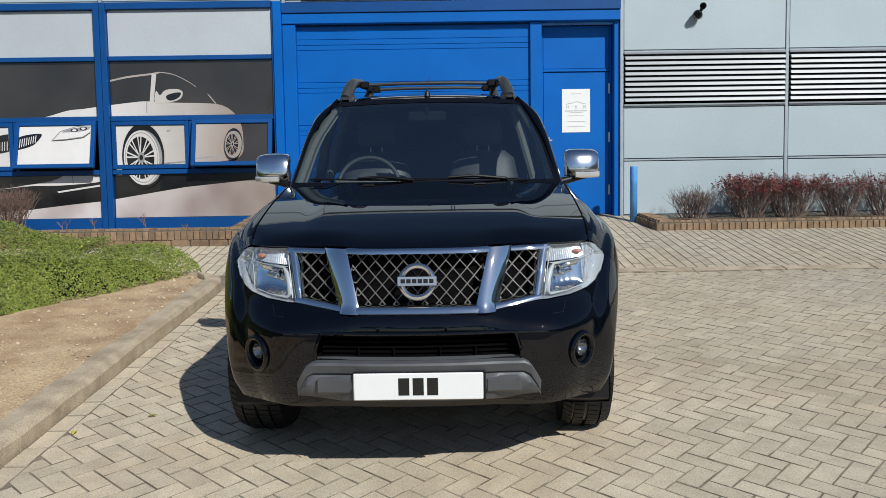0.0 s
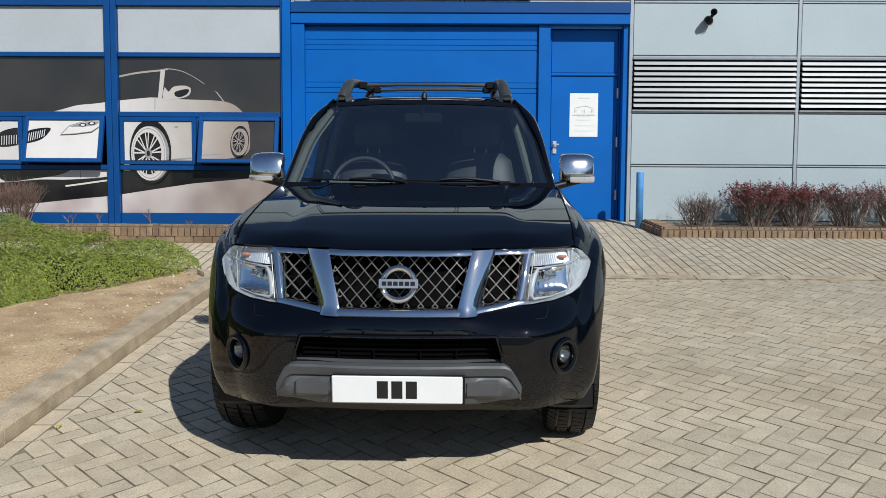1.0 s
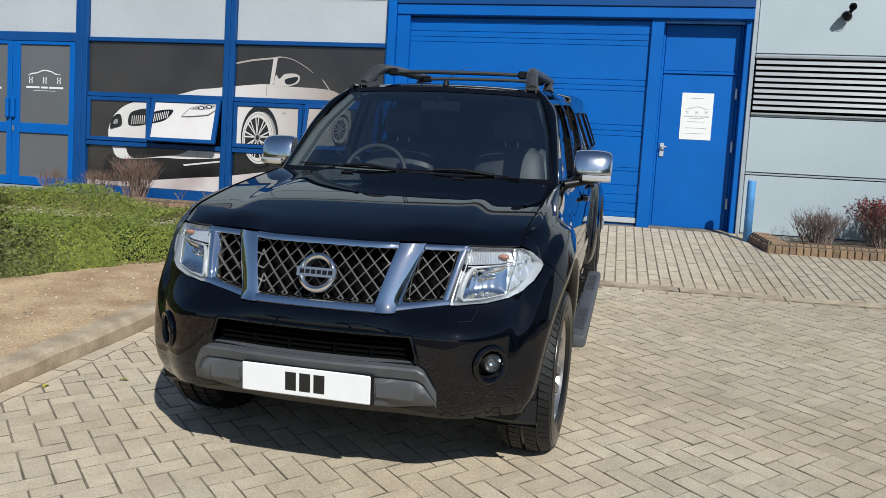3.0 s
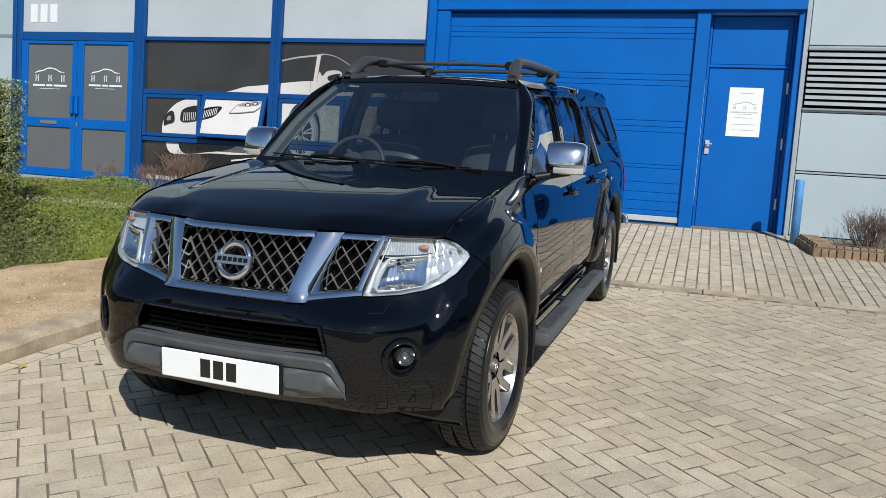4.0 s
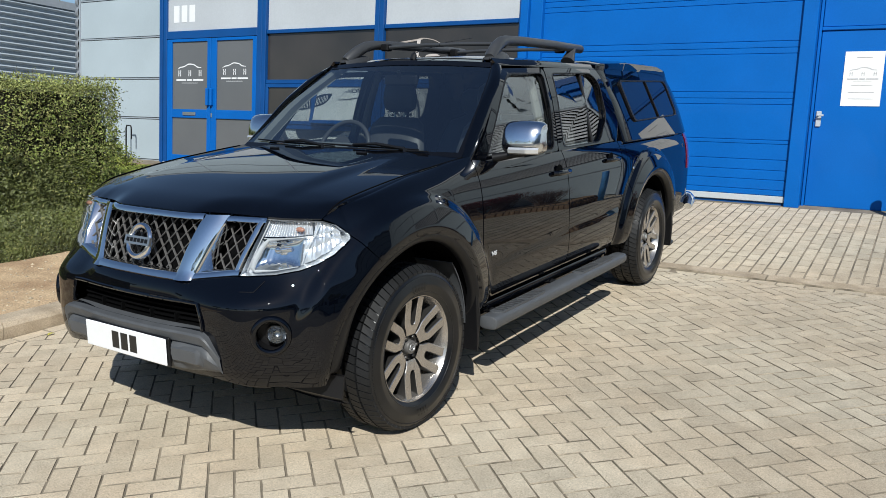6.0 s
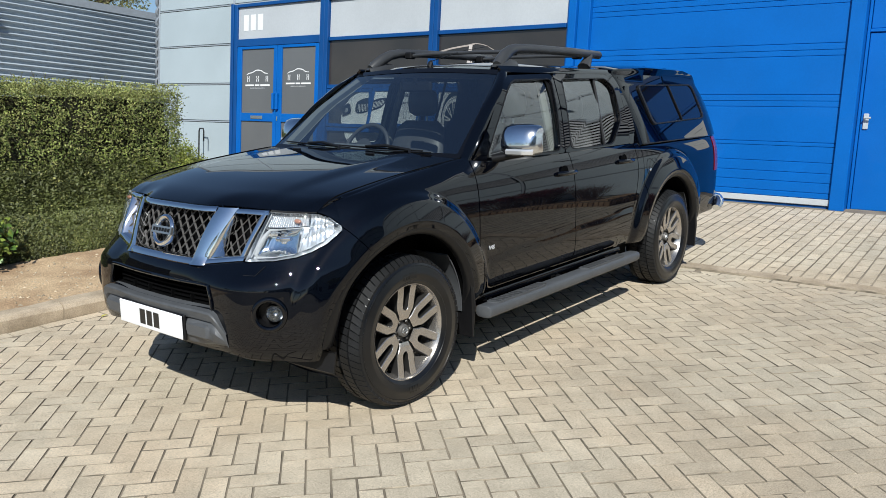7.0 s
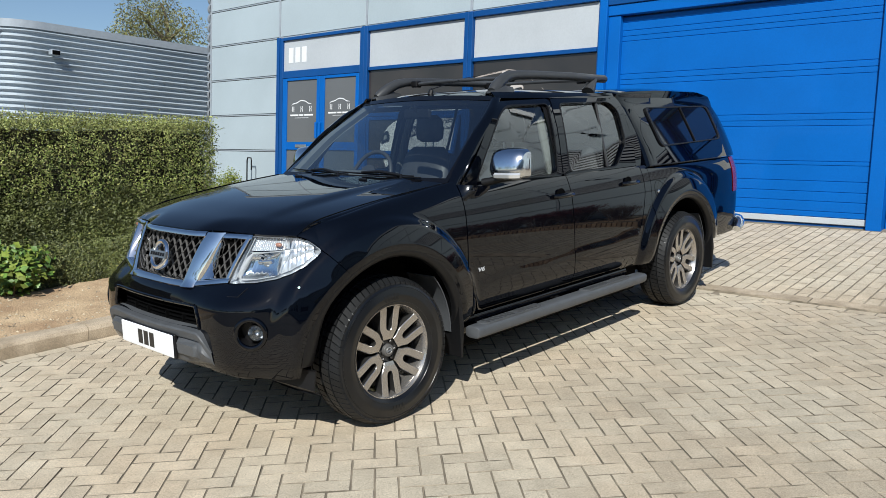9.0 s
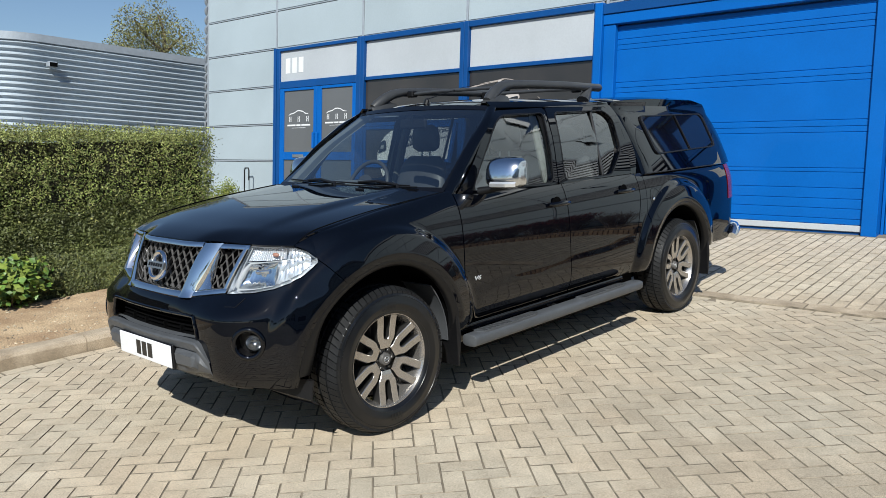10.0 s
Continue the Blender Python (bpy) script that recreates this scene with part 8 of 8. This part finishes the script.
        for x in linspace(0.90, 1.050, 9):
            y = 0.988 - 0.118 + 0.22 * max(0.0, x - 0.85) ** 1.5 + 0.03 * smooth(1.0, 1.06, x)
            rows.append([p + mo for p in (Vector((sx * x, y - 0.004, 1.222)), Vector((sx * x, y - 0.014, 1.212)), Vector((sx * x, y - 0.010, 1.194)), Vector((sx * x, y + 0.02, 1.185)))])
        smooth_part("indicator", grid_mesh(orient(rows, Vector((0, -1, 0))), 0), M["indicator_ribs"], mr)
        bm = bmesh.new()
        add_tube(bm, [Vector((sx * 0.79, 0.84, 1.155)), Vector((sx * 0.85, 0.86, 1.168)), Vector((sx * 0.90, 0.875, 1.178)), Vector((sx * 0.96, 0.90, 1.184))], [0.026, 0.022, 0.020, 0.014], 12)
        smooth_part("arm", bm, PB, mr)
        # pillars: front
        rows = []
        for t in linspace(0, 1, 14):
            y = interp(t, [0, 0.2, 0.5, 0.8, 1], [0.635, 0.755, 0.945, 1.10, 1.235])
            z = interp(t, [0, 0.2, 0.5, 0.8, 1], [1.150, 1.262, 1.442, 1.575, 1.637])
            o = green(y, z, 0.004)
            wx = interp(t, [0, 0.5, 0.8, 1], [0.757, 0.697, 0.638, 0.590])
            inner = Vector((wx, interp(t, [0, 0.5, 1], [0.560, 0.860, 1.185]), interp(t, [0, 0.5, 1], [1.165, 1.432, 1.648])))
            mid = (o + inner) / 2 + Vector((0.010, -0.012, 0.006))
            rows.append([Vector((sx * p.x, p.y, p.z)) for p in (o, o * 0.7 + mid * 0.3 + Vector((0.003, -0.004, 0)), mid, inner * 0.7 + mid * 0.3 + Vector((0.0, -0.002, 0.003)), inner)])
        smooth_part("front_pillar", grid_mesh(orient(rows, Vector((sx, -1, 0.3))), 0.02), P, car)
        bm = bmesh.new()
        rows = []
        for t in linspace(0, 1, 8):
            o = Vector((interp(t, [0, 0.5, 1], [0.742, 0.682, 0.572]), interp(t, [0, 0.5, 1], [0.585, 0.885, 1.205]), interp(t, [0, 0.5, 1], [1.16, 1.42, 1.635])))
            rows.append([Vector((sx * (o.x + 0.035), o.y + 0.03, o.z)), Vector((sx * o.x, o.y, o.z)), Vector((sx * (o.x - 0.022), o.y + 0.035, o.z)), Vector((sx * (o.x - 0.026), o.y + 0.10, o.z))])
        smooth_part("pillar_lining", grid_mesh(rows, 0.01), M["lining"], car)
        rows = [[Vector((sx * green(y, z, -0.02).x, y, z)) for y in (1.60, 1.665, 1.74)] for z in linspace(1.12, 1.64, 8)]
        smooth_part("door_pillar", grid_mesh(orient(rows, side), 0), PB, car)
        # roof side between door frames and roof skin, and rear pillar
        rows = []
        for y in linspace(1.19, 2.55, 24):
            o = green(y, 1.640, 0.0)
            rows.append([Vector((sx * p[0], y, p[1])) for p in ((o.x, 1.640), (o.x - 0.006, 1.655), (o.x - 0.022, 1.668), (min(0.608, o.x - 0.03), 1.678))])
        smooth_part("roof_side", grid_mesh(orient(rows, Vector((sx, 0, 0.6))), 0.015), P, car)
        rows = []
        for z in linspace(1.145, 1.64, 12):
            a = green(2.60, z, 0.0)
            b = green(2.672, z, 0.0)
            ya_ = interp(z, [1.145, 1.34, 1.56, 1.642], [2.592, 2.597, 2.55, 2.46])
            ye_ = 2.69 - 0.135 * smooth(1.28, 1.66, z)
            rows.append([Vector((sx * green(ya_, z).x, ya_, z)), Vector((sx * green(ye_, z).x, ye_, z)), Vector((sx * (b.x - 0.06), ye_ + 0.01, z))])
        smooth_part("rear_pillar", grid_mesh(orient(rows, side), 0.01), P, car)
        # roof rail
        rl = new("roof_rail")
        rl.parent = car
        bm = bmesh.new()
        pts = [(0.528, 1.255, 1.680), (0.522, 1.29, 1.702), (0.511, 1.36, 1.746), (0.503, 1.43, 1.776), (0.494, 1.51, 1.790), (0.488, 1.75, 1.797), (0.486, 2.2, 1.796), (0.488, 2.64, 1.786), (0.488, 2.655, 1.786)]
        rs = [0.030, 0.038, 0.037, 0.034, 0.031, 0.029, 0.029, 0.029, 0.022]
        add_tube(bm, [Vector((sx * a, b, c_)) for a, b, c_ in pts], rs, 14)
        smooth_part("rail_tube", bm, M["dark_grey"], rl)
        bm = bmesh.new()
        rows = []
        for y, w0, zt2 in ((1.222, 0.020, 1.672), (1.245, 0.034, 1.688), (1.31, 0.040, 1.712), (1.38, 0.038, 1.722), (1.46, 0.028, 1.712)):
            cx = 0.527 - 0.05 * (y - 1.22)
            zr = 1.668 if y < 1.26 else 1.684
            rows.append([Vector((sx * (cx + w0 + 0.008), y, zr - 0.012)), Vector((sx * (cx + w0), y, zr + 0.015)), Vector((sx * (cx + w0 * 0.6), y, zt2)), Vector((sx * (cx - w0 * 0.6), y, zt2)), Vector((sx * (cx - w0), y, zr + 0.015)), Vector((sx * (cx - w0 - 0.01), y, zr - 0.01))])
        smooth_part("front_foot", grid_mesh(orient(rows, Vector((0, 0, 1))), 0.004), M["dark_grey"], rl)
        bm = bmesh.new()
        add_tube(bm, [Vector((sx * 0.488, 2.50, 1.79)), Vector((sx * 0.492, 2.46, 1.74)), Vector((sx * 0.500, 2.40, 1.685))], [0.028, 0.034, 0.05], 12)
        smooth_part("rear_foot", bm, M["dark_grey"], rl)

    # ---- roof, windscreen, rear of cab ----
    rows = []
    for y in linspace(1.165, 2.58, 26):
        row = []
        for s in linspace(-1, 1, 31):
            x = s * (0.585 + 0.026 * smooth(1.25, 1.75, y))
            yy = y + (0.055 * s * s * max(0.0, 1 - (y - 1.165) / 0.4))
            zc_ = interp(y, [1.165, 1.3, 1.6, 2.1, 2.7], [1.672, 1.695, 1.716, 1.722, 1.712])
            ze_ = interp(y, [1.165, 1.3, 1.6, 2.7], [1.648, 1.668, 1.678, 1.678])
            row.append(Vector((x, yy, ze_ + (zc_ - ze_) * (1 - abs(s) ** 2.5))))
        rows.append(row)
    smooth_part("roof", grid_mesh(orient(rows, Vector((0, 0, 1))), 0.01), P, car)
    rows = []
    for t in linspace(0, 1, 18):
        row = []
        for s in [-1.0] + linspace(-0.965, 0.965, 23) + [1.0]:
            x = s * interp(t, [0, 0.5, 0.8, 1], [0.764, 0.703, 0.645, 0.597])
            y = interp(t, [0, 1], [0.475, 1.160]) + 0.085 * s * s * interp(t, [0, 1], [1.0, 0.55])
            z = interp(t, [0, 0.5, 1], [1.165, 1.438, 1.672]) - 0.022 * s * s * t
            row.append(Vector((x, y, z)))
        rows.append(row)
    rows = orient(rows, Vector((0, -1, 0.5)))
    ws = smooth_part("windscreen", grid_mesh(rows, 0), M["glass"], car)
    ws.visible_shadow = False
    nr, nc = len(rows), len(rows[0])
    bm = bmesh.new()
    off = Vector((0, -0.0025, 0.0015))
    band = [[p + off for p in r] for r in rows]
    for i in range(nr - 1):
        for j in range(nc - 1):
            if i < 1 or i > nr - 3 or j < 1 or j > nc - 2:
                bm.faces.new([bm.verts.new(p) for p in (band[i][j], band[i + 1][j], band[i + 1][j + 1], band[i][j + 1])])
    part("screen_border", bm, M["canopy_glass"], ws)
    mm = part("mirror_stalk", tube([(0, 1.10, 1.615), (0, 1.11, 1.585), (0, 1.12, 1.565)], 0.012, 8), PB, ws)
    part("rear_view_mirror", box((-0.12, 1.11, 1.525), (0.12, 1.14, 1.59), 0.012), PB, mm)
    # wipers
    for x0, x1 in ((-0.10, -0.66), (0.42, -0.16)):
        wp = new("wiper")
        wp.parent = car

        def onws(x, lift, t):
            s = x / interp(t, [0, 1], [0.742, 0.580])
            return Vector((x, interp(t, [0, 1], [0.475, 1.160]) + 0.085 * s * s - lift, interp(t, [0, 0.5, 1], [1.165, 1.438, 1.672]) + lift * 0.4))
        bm = bmesh.new()
        add_tube(bm, [onws(x1, 0.012, 0.085), onws((x0 + x1) / 2, 0.014, 0.075), onws(x0 + 0.10, 0.013, 0.065)], [0.004, 0.006, 0.004], 6)
        part("blade", bm, PB, wp)
        bm = bmesh.new()
        add_tube(bm, [onws((x0 + x1) / 2, 0.03, 0.08), onws(x0 * 0.75 + x1 * 0.25, 0.035, 0.09), onws(x0 + 0.03, 0.03, 0.06), onws(x0 + 0.06, 0.025, 0.0)], [0.006, 0.009, 0.009, 0.013], 8)
        part("arm", bm, PB, wp)
    bm = bmesh.new()
    add_tube(bm, [onws(x, 0.016, 0.05) for x in (0.58, 0.3, 0.05, -0.12)], [0.004, 0.006, 0.006, 0.004], 6)
    wp = new("wiper")
    wp.parent = car
    part("blade", bm, PB, wp)
    # aerial
    bm = bmesh.new()
    add_tube(bm, [(0, 1.25, 1.680), (0, 1.262, 1.71), (0, 1.27, 1.722)], [0.02, 0.017, 0.008], 10)
    ar = part("aerial", bm, PB, car)
    part("rod", tube([(0, 1.27, 1.72), (0.0, 1.62, 1.80), (0.0, 1.95, 1.845)], [0.003, 0.0022, 0.0015], 6), PB, ar)
    # load bars
    for y in (1.56, 2.42):
        lb = new("load_bar")
        lb.parent = car
        part("bar", tube([(-0.43, y, 1.775), (-0.2, y, 1.782), (0.2, y, 1.782), (0.43, y, 1.775)], 0.012, 8), M["dark_grey"], lb)
        for sx in (-1, 1):
            part("clamp", box((sx * 0.43 - 0.03, y - 0.03, 1.752), (sx * 0.43 + 0.03, y + 0.03, 1.80), 0.008), PB, lb)
    # cab back wall with window
    bm = bmesh.new()
    for lo, hi in (((-0.78, 2.66, 0.5), (0.78, 2.69, 1.20)), ((-0.60, 2.66, 1.56), (0.60, 2.69, 1.66)), ((-0.70, 2.66, 1.20), (-0.55, 2.69, 1.56)), ((0.55, 2.66, 1.20), (0.70, 2.69, 1.56))):
        add_box(bm, lo, hi)
    part("cab_back", bm, P, car)
    # ---- canopy ----
    can = new("canopy")
    can.parent = car

    def can_sec(y):
        top = interp(y, [2.70, 3.2, 3.88, 4.08, 4.17, 4.25, 4.33, 4.375], [1.715, 1.735, 1.722, 1.685, 1.610, 1.48, 1.29, 1.150])
        k = (top - 1.14) / 0.59
        hw = lambda z: 0.842 - (z - 1.13) * 0.36
        half = [(hw(1.14), 1.14), (hw(1.14 + 0.12 * k), 1.14 + 0.12 * k), (hw(1.14 + 0.28 * k), 1.14 + 0.28 * k), (hw(1.14 + 0.44 * k), 1.14 + 0.44 * k), (hw(1.14 + 0.50 * k) - 0.012, 1.14 + 0.50 * k), (0.655, 1.14 + 0.555 * k), (0.56, 1.14 + 0.575 * k), (0.3, top - 0.004), (0.0, top)]
        return half
    rows = []
    for y in [2.70, 2.72, 2.76] + linspace(2.85, 3.75, 12) + [3.86, 3.96, 4.03, 4.08, 4.13, 4.18, 4.24, 4.30, 4.35, 4.375]:
        h = can_sec(y)
        inset = 0.020 * max(0.0, 1 - (y - 2.70) / 0.06) ** 2
        taper = 0.07 * max(0.0, (y - 4.05) / 0.325) ** 2
        def lean(z):
            return y - 0.145 * smooth(1.28, 1.66, z) * max(0.0, 1 - (y - 2.70) / 0.9)
        rows.append([Vector((x * (1 - inset - taper), lean(z), z - inset * 0.5)) for x, z in h] + [Vector((-x * (1 - inset - taper), lean(z), z - inset * 0.5)) for x, z in reversed(h[:-1])])

    shell_rows = [list(r) for r in rows]
    smooth_part("shell", grid_mesh(orient(rows, Vector((0, 0, 1))), 0.015), P, can)
    bm = bmesh.new()
    fw = bm.faces.new([bm.verts.new(p + Vector((0, 0.004, 0))) for p in shell_rows[0]])
    bmesh.ops.triangulate(bm, faces=[fw])
    part("front_wall", bm, P, can)
    for sx in (-1, 1):
        def c3(p, d):
            return Vector((sx * (0.842 - (p.y - 1.13) * 0.36 + d), p.x, p.y + d * 0.3))
        inn = round_poly([(3.00, 1.278), (4.035, 1.296), (3.955, 1.565), (2.905, 1.560)], [0.05, 0.06, 0.07, 0.05])
        cen = sum((Vector(q) for q in inn), Vector((0, 0))) / len(inn)
        grow = [Vector(p) + Vector(((p - cen).normalized().x * 0.028, (p - cen).normalized().y * 0.028)) for p in inn]
        fr_ = smooth_part("window_frame", ring_panel(grow, inn, lambda p, d: c3(p, 0.012 + d), 0.02), PB, can)
        bm = bmesh.new()
        cv = bm.verts.new(c3(cen, 0.005))
        rim_ = [bm.verts.new(c3(Vector(p), 0.005)) for p in inn]
        for a in range(len(rim_)):
            bm.faces.new((rim_[a], rim_[(a + 1) % len(rim_)], cv))
        part("window", bm, M["canopy_glass"], fr_)
        bm = bmesh.new()
        add_tube(bm, [c3(Vector((3.46, 1.565)), 0.010), c3(Vector((3.56, 1.29)), 0.010)], 0.007, 6)
        part("window_divider", bm, PB, fr_)
        bm = bmesh.new()
        add_tube(bm, [c3(Vector((2.72 + t * 1.24, 1.138)), 0.000) for t in linspace(0, 1, 9)], 0.004, 6)
        part("rubber_seal", bm, PB, can)
    bm = bmesh.new()
    add_box(bm, (-0.62, 4.405, 0.52), (0.62, 4.435, 1.12), 0.01)
    part("tailgate", bm, P, car)
    bm = bmesh.new()
    path = [S(u, z_, 0.035) for u, z_ in zip(linspace(u_of_y(4.25), PLAN_U[-1], 24), [0.485, 0.515, 0.54] + [0.55] * 21)]
    path = path + [Vector((-p.x, p.y, p.z)) for p in reversed(path[:-1])]
    add_tube(bm, path, [0.034, 0.048] + [0.053] * (len(path) - 4) + [0.048, 0.034], 16)
    smooth_part("rear_bumper", bm, M["satin_chrome"], car, "chrome tubular rear bumper")

    # ---- under and inside ----
    part("chassis", box((-0.60, -0.35, 0.28), (0.60, 4.2, 0.46), 0.02), M["dark"], car)
    for sx in (-1, 1):
        part("chassis_rail", box((min(sx * 0.56, sx * 0.74), 0.48, 0.20), (max(sx * 0.56, sx * 0.74), 2.72, 0.44), 0.02), M["dark"], car)
    part("floor_pan", box((-0.80, 0.50, 0.42), (0.80, 2.66, 0.50), 0.01), M["dark"], car)
    part("bulkhead", box((-0.78, 0.53, 0.45), (0.78, 0.60, 1.10), 0.01), M["dark"], car)
    part("engine_bay", box((-0.62, -0.55, 0.46), (0.62, 0.52, 0.94), 0.02), M["dark"], car)
    part("bed_floor", box((-0.66, 2.72, 0.60), (0.66, 4.39, 0.68), 0.01), M["dark"], car)
    rows = [[Vector((x, y, z + 0.02 * math.cos(x * 2.5))) for x in linspace(-0.72, 0.72, 17)] for y, z in ((0.60, 1.115), (0.72, 1.135), (0.86, 1.140), (0.95, 1.10), (0.98, 0.98), (0.90, 0.70))]
    dash = smooth_part("dashboard", grid_mesh(orient(rows, Vector((0, 0, 1))), 0.01), M["dash"], car)
    bm = bmesh.new()
    rows = [[Vector((x, y, z)) for x in linspace(-0.55, -0.18, 9)] for y, z in ((0.80, 1.15), (0.84, 1.185), (0.93, 1.19), (0.96, 1.13))]
    smooth_part("instrument_hood", grid_mesh(orient(rows, Vector((0, 0, 1))), 0.01), M["dash"], dash)
    wh = new("steering_wheel")
    wh.parent = car
    bm = bmesh.new()
    tilt = Matrix.Translation((-0.37, 1.02, 1.135)) @ Euler((radians(-25), 0, 0)).to_matrix().to_4x4()
    add_tube(bm, [tilt @ Vector((0.19 * math.cos(a), 0, 0.19 * math.sin(a))) for a in linspace(0, 6.2832, 41)], 0.014, 10, False)
    smooth_part("rim", bm, M["seat"], wh)
    bm = bmesh.new()
    add_tube(bm, [tilt @ Vector((0, -0.04, 0)), tilt @ Vector((0, 0.015, 0))], [0.08, 0.06], 20)
    part("hub", bm, M["seat"], wh)
    for a in (0.1, 3.04, -1.57):
        part("spoke", tube([tilt @ Vector((0, 0, 0)), tilt @ Vector((0.19 * math.cos(a), 0, 0.19 * math.sin(a)))], 0.016, 6), M["seat"], wh)

    def seat(x, y, w, wide=False):
        st = new("front_seat" if not wide else "rear_seat")
        st.parent = car

        def cushion(name, secs):
            rows = []
            for yy, zz, ww, dd in secs:
                rows.append([Vector((x + ww * math.cos(a), yy + dd * math.sin(a), zz)) for a in linspace(0, 6.2832, 25)])
            bm = grid_mesh(rows, 0)
            for ring in (rows[0], rows[-1]):
                bm.faces.new([bm.verts.new(p) for p in ring[:-1]])
            bmesh.ops.recalc_face_normals(bm, faces=bm.faces)
            smooth_part(name, bm, M["seat"], st)
        cushion("backrest", [(y, 0.78, w, 0.08), (y + 0.04, 0.95, w, 0.085), (y + 0.09, 1.12, w * 0.97, 0.08), (y + 0.135, 1.27, w * 0.85, 0.065), (y + 0.15, 1.32, w * 0.6, 0.04)])
        cushion("squab", [(y - 0.25, 0.66, w, 0.28), (y - 0.25, 0.76, w, 0.27), (y - 0.25, 0.80, w * 0.9, 0.22)])
        for hx in ((-0.30, 0.30) if wide else (0,)):
            rows = []
            for zz, ww, dd in ((1.355, 0.08, 0.03), (1.38, 0.125, 0.05), (1.45, 0.135, 0.055), (1.52, 0.12, 0.05), (1.55, 0.07, 0.025)):
                rows.append([Vector((x + hx + ww * math.cos(a), y + 0.165 + dd * math.sin(a), zz - (0.04 if wide else 0))) for a in linspace(0, 6.2832, 21)])
            bm = grid_mesh(rows, 0)
            bm.faces.new([bm.verts.new(p) for p in rows[-1][:-1]])
            smooth_part("headrest", bm, M["seat"], st)
            for dx in (-0.04, 0.04):
                part("post", tube([(x + hx + dx, y + 0.15, 1.26), (x + hx + dx, y + 0.165, 1.38)], 0.006, 6), M["steel"], st)
    seat(-0.37, 1.46, 0.25)
    seat(0.37, 1.46, 0.25)
    seat(0.0, 2.36, 0.60, True)
    rows = [[Vector((x, y, 1.645 - 0.02 * (x / 0.55) ** 2)) for x in linspace(-0.55, 0.55, 9)] for y in linspace(1.24, 2.62, 8)]
    part("headlining", grid_mesh(rows, 0), M["lining"], car)
    for sx in (-1, 1):
        part("pillar_trim", tube([(sx * 0.72, 1.63, 1.12), (sx * 0.64, 1.64, 1.40), (sx * 0.57, 1.66, 1.62)], [0.030, 0.026, 0.022], 8), M["lining"], car)

    # ---- wheels ----
    proto = build_wheel("wheel")
    proto.parent = car
    proto.matrix_parent_inverse = Matrix.Identity(4)
    proto.matrix_basis = pose(0.784, 0.0, HUB_Z, 0, 0, STEER) @ pose(0, 0, 0, 14, 0, 0)
    for sx, y, a in ((-1, 0.0, 40), (1, WHEEL_BASE, 25), (-1, WHEEL_BASE, 70)):
        m = pose(sx * 0.784, y, HUB_Z, 0, 0, (0 if sx > 0 else 180) + (STEER if y < 1 else 0)) @ pose(0, 0, 0, a, 0, 0)
        copy_thing(proto, m)
    return car


build_truck()

build_paving()
